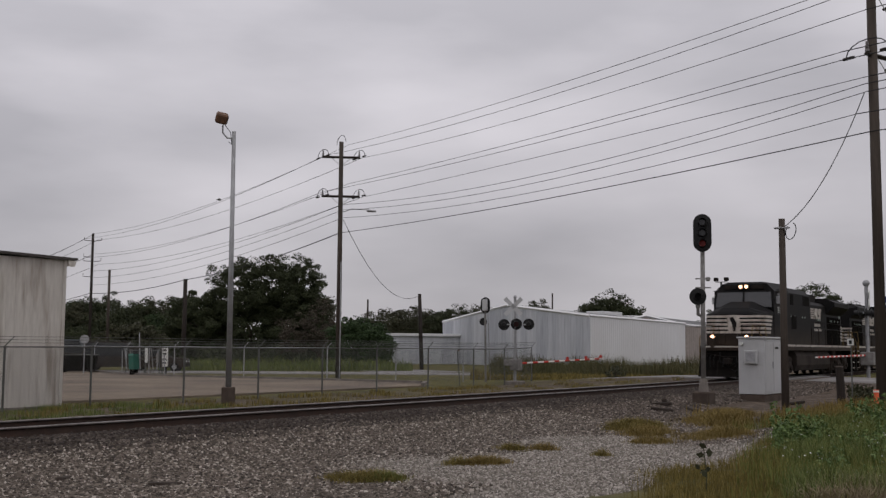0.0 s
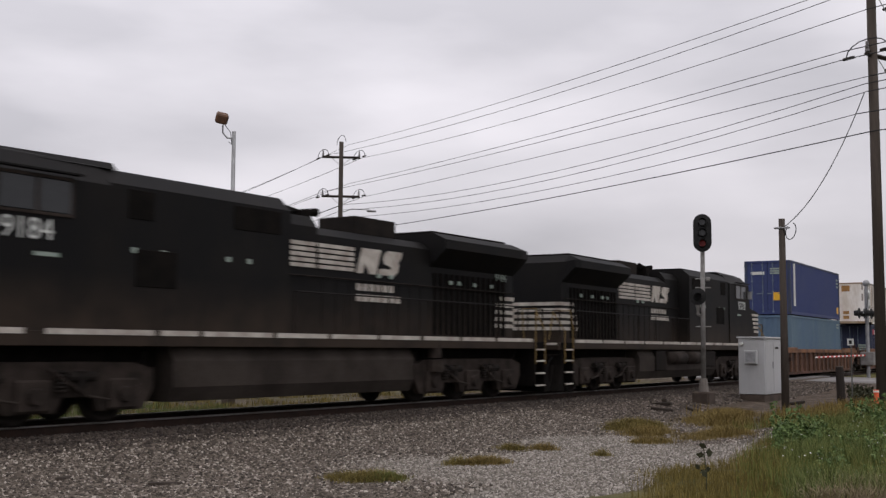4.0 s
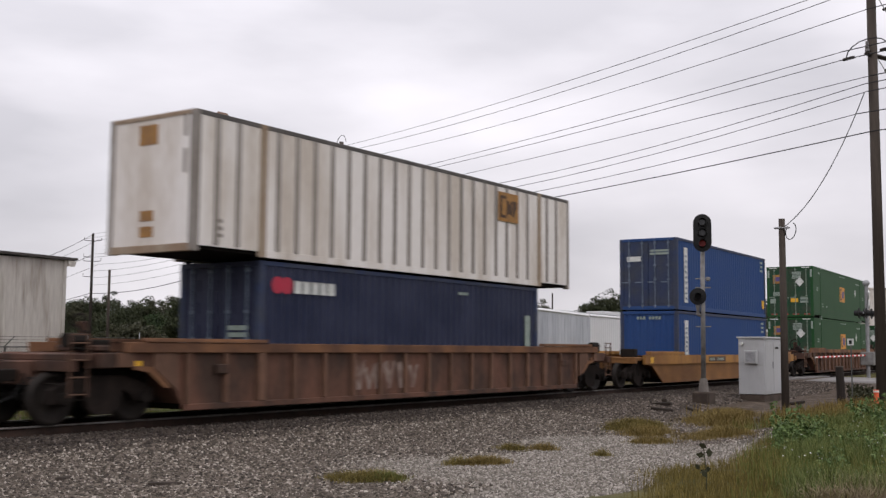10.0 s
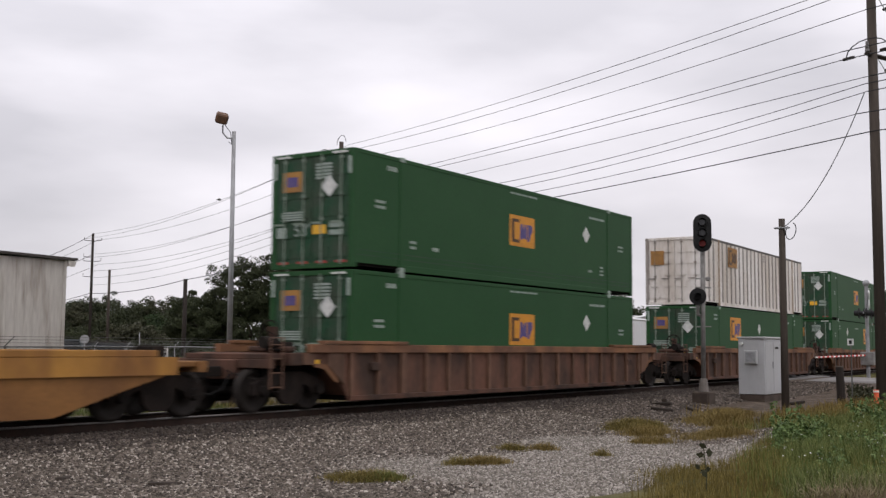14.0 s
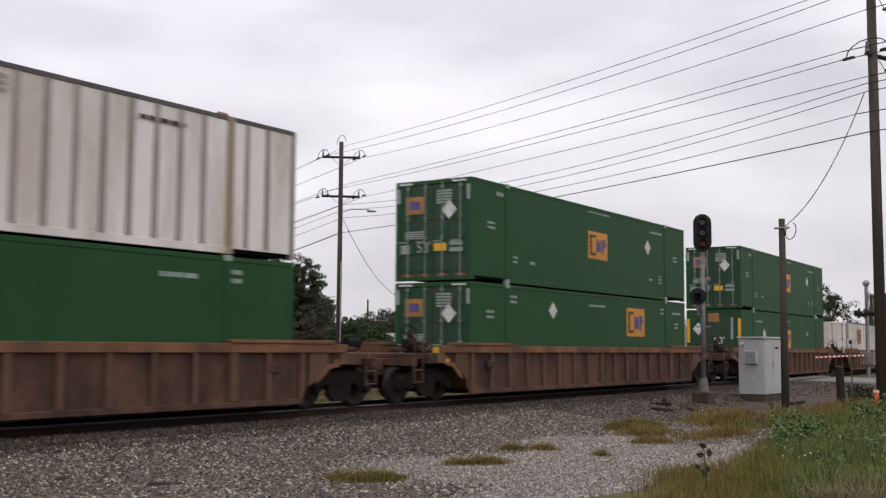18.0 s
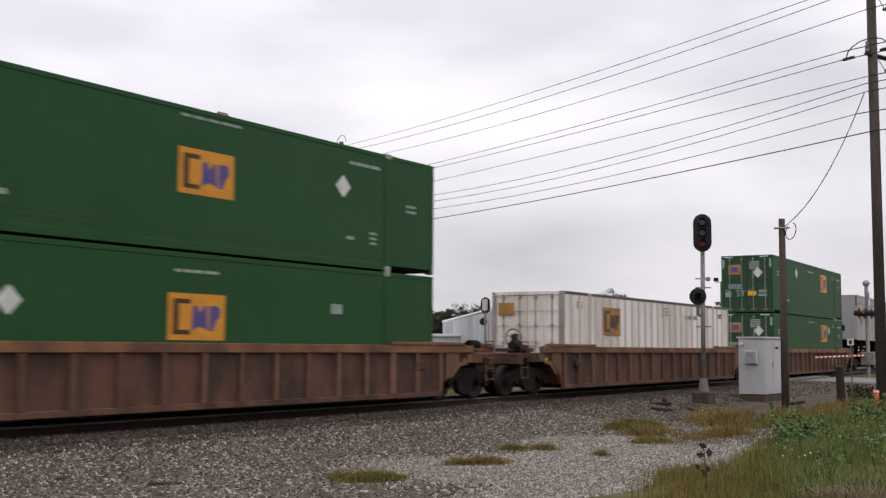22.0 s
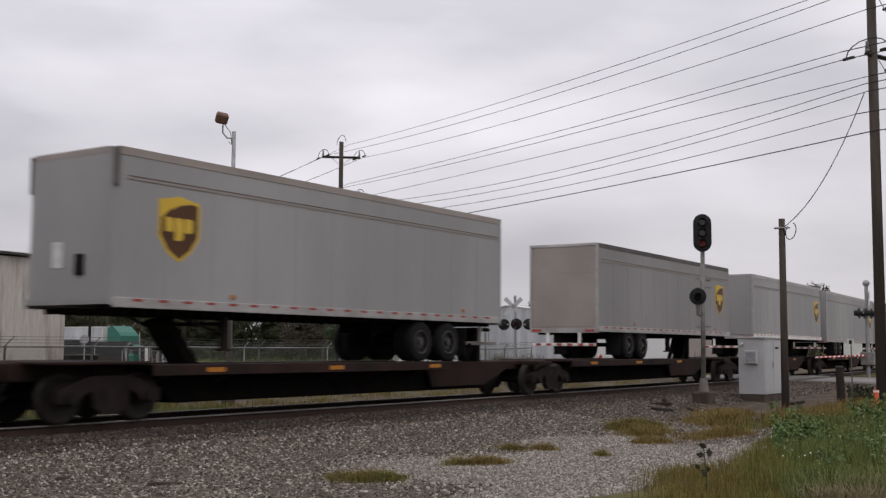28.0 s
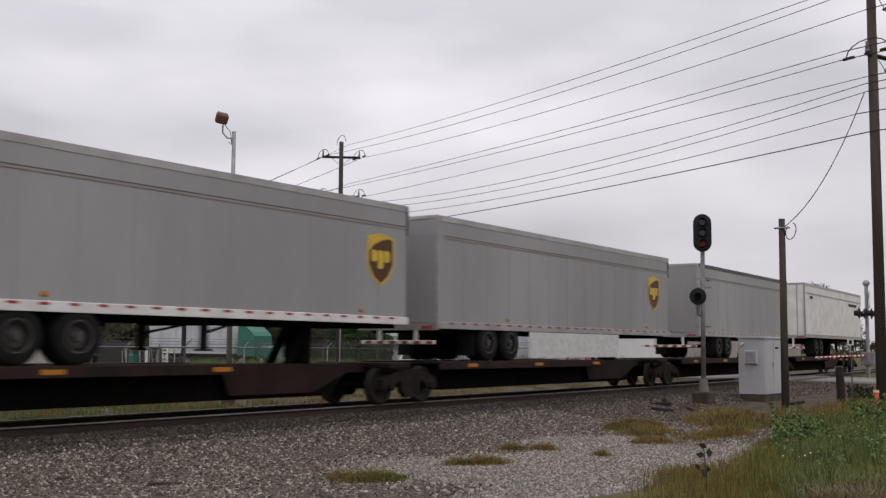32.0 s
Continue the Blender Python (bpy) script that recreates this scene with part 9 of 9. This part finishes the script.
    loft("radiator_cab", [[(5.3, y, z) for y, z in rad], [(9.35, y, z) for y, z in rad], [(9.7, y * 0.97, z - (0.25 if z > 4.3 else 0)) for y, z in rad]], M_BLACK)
    part("exhaust_housing", box(B(), 2.6, 4.3, -0.6, 0.6, 4.2, 4.66, 0.03), M_GRIME, lo)
    part("roof_hatch", box(B(), 5.4, 9.2, -1.0, 1.0, 4.45, 4.52, 0.02), M_DARK, lo)
    bm = B()
    for dy in (-0.25, 0.0, 0.25):
        tube(bm, (1.0, dy, 4.62), (1.55, dy, 4.64), 0.05, 0.11, 10)
        tube(bm, (1.0, dy + 0.1, 4.62), (0.6, dy + 0.1, 4.63), 0.05, 0.09, 10)
    box(bm, 0.9, 1.2, -0.4, 0.4, 4.2, 4.6)
    part("air_horn", bm, M_DARK, lo)
    for side in (-1, 1):
        # hood doors, grilles, conduit, logo block
        for k in range(9):
            x = 0.95 + k * 0.49
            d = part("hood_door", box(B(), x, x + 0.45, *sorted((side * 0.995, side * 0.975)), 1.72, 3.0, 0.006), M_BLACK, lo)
        part("intake_screen", box(B(), -2.4, -1.0, *sorted((side * 1.475, side * 1.45)), 3.8, 4.3, 0.01), M_DARK, lo)
        part("intake_screen", box(B(), -5.1, -4.5, *sorted((side * 1.475, side * 1.45)), 3.75, 4.3, 0.01), M_DARK, lo)
        bm = B()
        for k in range(14):
            box(bm, 5.5 + k * 0.27, 5.62 + k * 0.27, *sorted((side * 1.02, side * 0.97)), 1.75, 3.4)
        part("radiator_grille", bm, M_DARK, lo)
        part("conduit", tube(B(), (-0.6, side * 1.05, 3.02), (9.6, side * 1.05, 3.02), 0.022, 0.022, 6), M_GRIME, lo)
        y0, y1 = sorted((side * 1.0, side * 0.98))
        yo = side * 1.002
        lo_, hi_ = (2.30, 5.2) if side > 0 else (-0.6, 2.1)
        mid = lo_ + (hi_ - lo_) * 0.5
        for k in range(5):
            z = 3.22 + k * 0.125
            for xa, xb in ((lo_, mid - 0.05), (mid + 0.05, hi_)):
                part("logo_bar", box(B(), xa, xb, *sorted((yo, side * 0.98)), z, z + 0.085), M_STRIPE, lo)
        # a slanted block and a curled block beside the bars, name lines below
        o = 2.2
        d = -1 if side > 0 else 1
        slant = [(0.0, 3.20), (0.24, 3.20), (0.33, 3.46), (0.50, 3.20), (0.76, 3.20), (0.97, 3.82), (0.73, 3.82), (0.21, 3.82)]
        curl = [(0.86, 3.20), (1.50, 3.20), (1.66, 3.30), (1.72, 3.46), (1.68, 3.56), (1.80, 3.66), (1.85, 3.82), (1.28, 3.82), (1.12, 3.74), (1.06, 3.60), (1.12, 3.48), (1.40, 3.42), (1.38, 3.36), (0.92, 3.36)]
        for shape in (slant, curl):
            part("logo_block", prism(B(), [(o + d * a, b) for a, b in shape], *sorted((yo, side * 0.98))), M_STRIPE, lo, "sooty white emblem block")
        for k in range(7):
            for z, n_, w_ in ((2.78, 6, 0.20), (2.52, 7, 0.22)):
                if k < n_:
                    x = o + d * (0.0 + k * 0.26)
                    part("name_bar", box(B(), *sorted((x, x + d * w_)), *sorted((yo, side * 0.98)), z, z + 0.17), M_STRIPE, lo)
        for x in (-5.0, -4.3, -2.6, -2.0, 3.0, 3.5, 6.2, 6.6, 7.4, 8.3):
            part("data_label", box(B(), x, x + 0.13, *sorted((side * (1.466 if x < -0.7 else 1.04), side * 0.98)), 3.12, 3.22), M_DECALG, lo)
        part("sand_box", box(B(), -4.9, -3.9, *sorted((side * 1.475, side * 1.45)), 2.5, 3.2, 0.01), M_DARK, lo)
        pts = [-0.5 + k * 1.7 for k in range(7)]
        rail_post_line(lo, pts, 1.6, 2.62, side * 1.46, M_BLACK)
    # rear face of the long hood: stripes and end rail
    for k in range(5):
        z = 2.0 + k * 0.2
        part("rear_stripe", box(B(), 9.70, 9.73, -0.97, 0.97, z, z + 0.11), M_STRIPE, lo, "sooty white end stripe")
        for side in (-1, 1):
            part("rear_stripe", box(B(), 8.55 + 0.05 * k, 9.70, *sorted((side * 0.990, side * 0.97)), z, z + 0.11), M_STRIPE, lo)
    lettering(number, 0.3, M_DECALG, lo, Matrix.Translation((8.9, -1.01, 3.35)) @ pose(0, 0, 0, 90, 0, 0), "faded fleet number")
    for x in (10.7, -10.7):
        for s in (-1, 1):
            part("end_railing", run(B(), [(x, s * 1.4, 1.6), (x, s * 1.4, 2.6), (x, s * 0.55, 2.6), (x, s * 0.55, 1.6)], 0.022), M_BLACK, lo)
    return lo


lead = locomotive("9184", "black diesel locomotive leading cab first with lit headlights", True)
second = locomotive("9378", "black diesel locomotive running long hood first", False)
MOVING.append((lead, -110.6, 0))
MOVING.append((second, -88.1, 0))
TURNED = {second.name}
# ---- the train's run ----
SPEED = (10.4668, -0.5497, 0.3281, 0.7811, -0.371, 0.1805, -0.2231, 0.0354, -0.1231)


def travel(t):
    """Place of the train's mark along the track at t seconds."""
    u = (t - 16) / 16
    return -16 * sum(v * u ** (k + 1) / (k + 1) for k, v in enumerate(SPEED)) + 0.085 * max(0.0, 6 - t) ** 2


def car_pose(q, z, t, turned):
    s = q + travel(t)
    y, h = bend(s)
    return pose(s, y, z, 0, 0, math.degrees(h) + (180 if turned else 0))


def motions():
    for ob, q, z in MOVING:
        walk(ob, [(t, car_pose(q, z, t, ob.name in TURNED)) for t in range(0, 33)])
    # the car rolls up to the gate while the train hides the road; the truck passes behind the yard
    walk(WAITING, [(0, pose(131, 60.5, -0.5, 0, 0, 22)), (6, pose(95, 49, -0.5, 0, 0, 22)), (10, pose(66, 36.6, -0.47, 0, 0, 40)), (14, pose(56.6, 27, -0.45, 0, 0, 70)),
                   (17, pose(53.6, 21, -0.42, 0, 0, 82)), (20, pose(53.4, 20, -0.41, 0, 0, 83)), (32, pose(53.4, 20, -0.41, 0, 0, 83))])
    walk(semi, [(t, pose(77.6, 59.4 + 4.85 * (32 - t), -0.46, 0, 0, 89)) for t in (0, 8, 16, 24, 28, 32)])


motions()
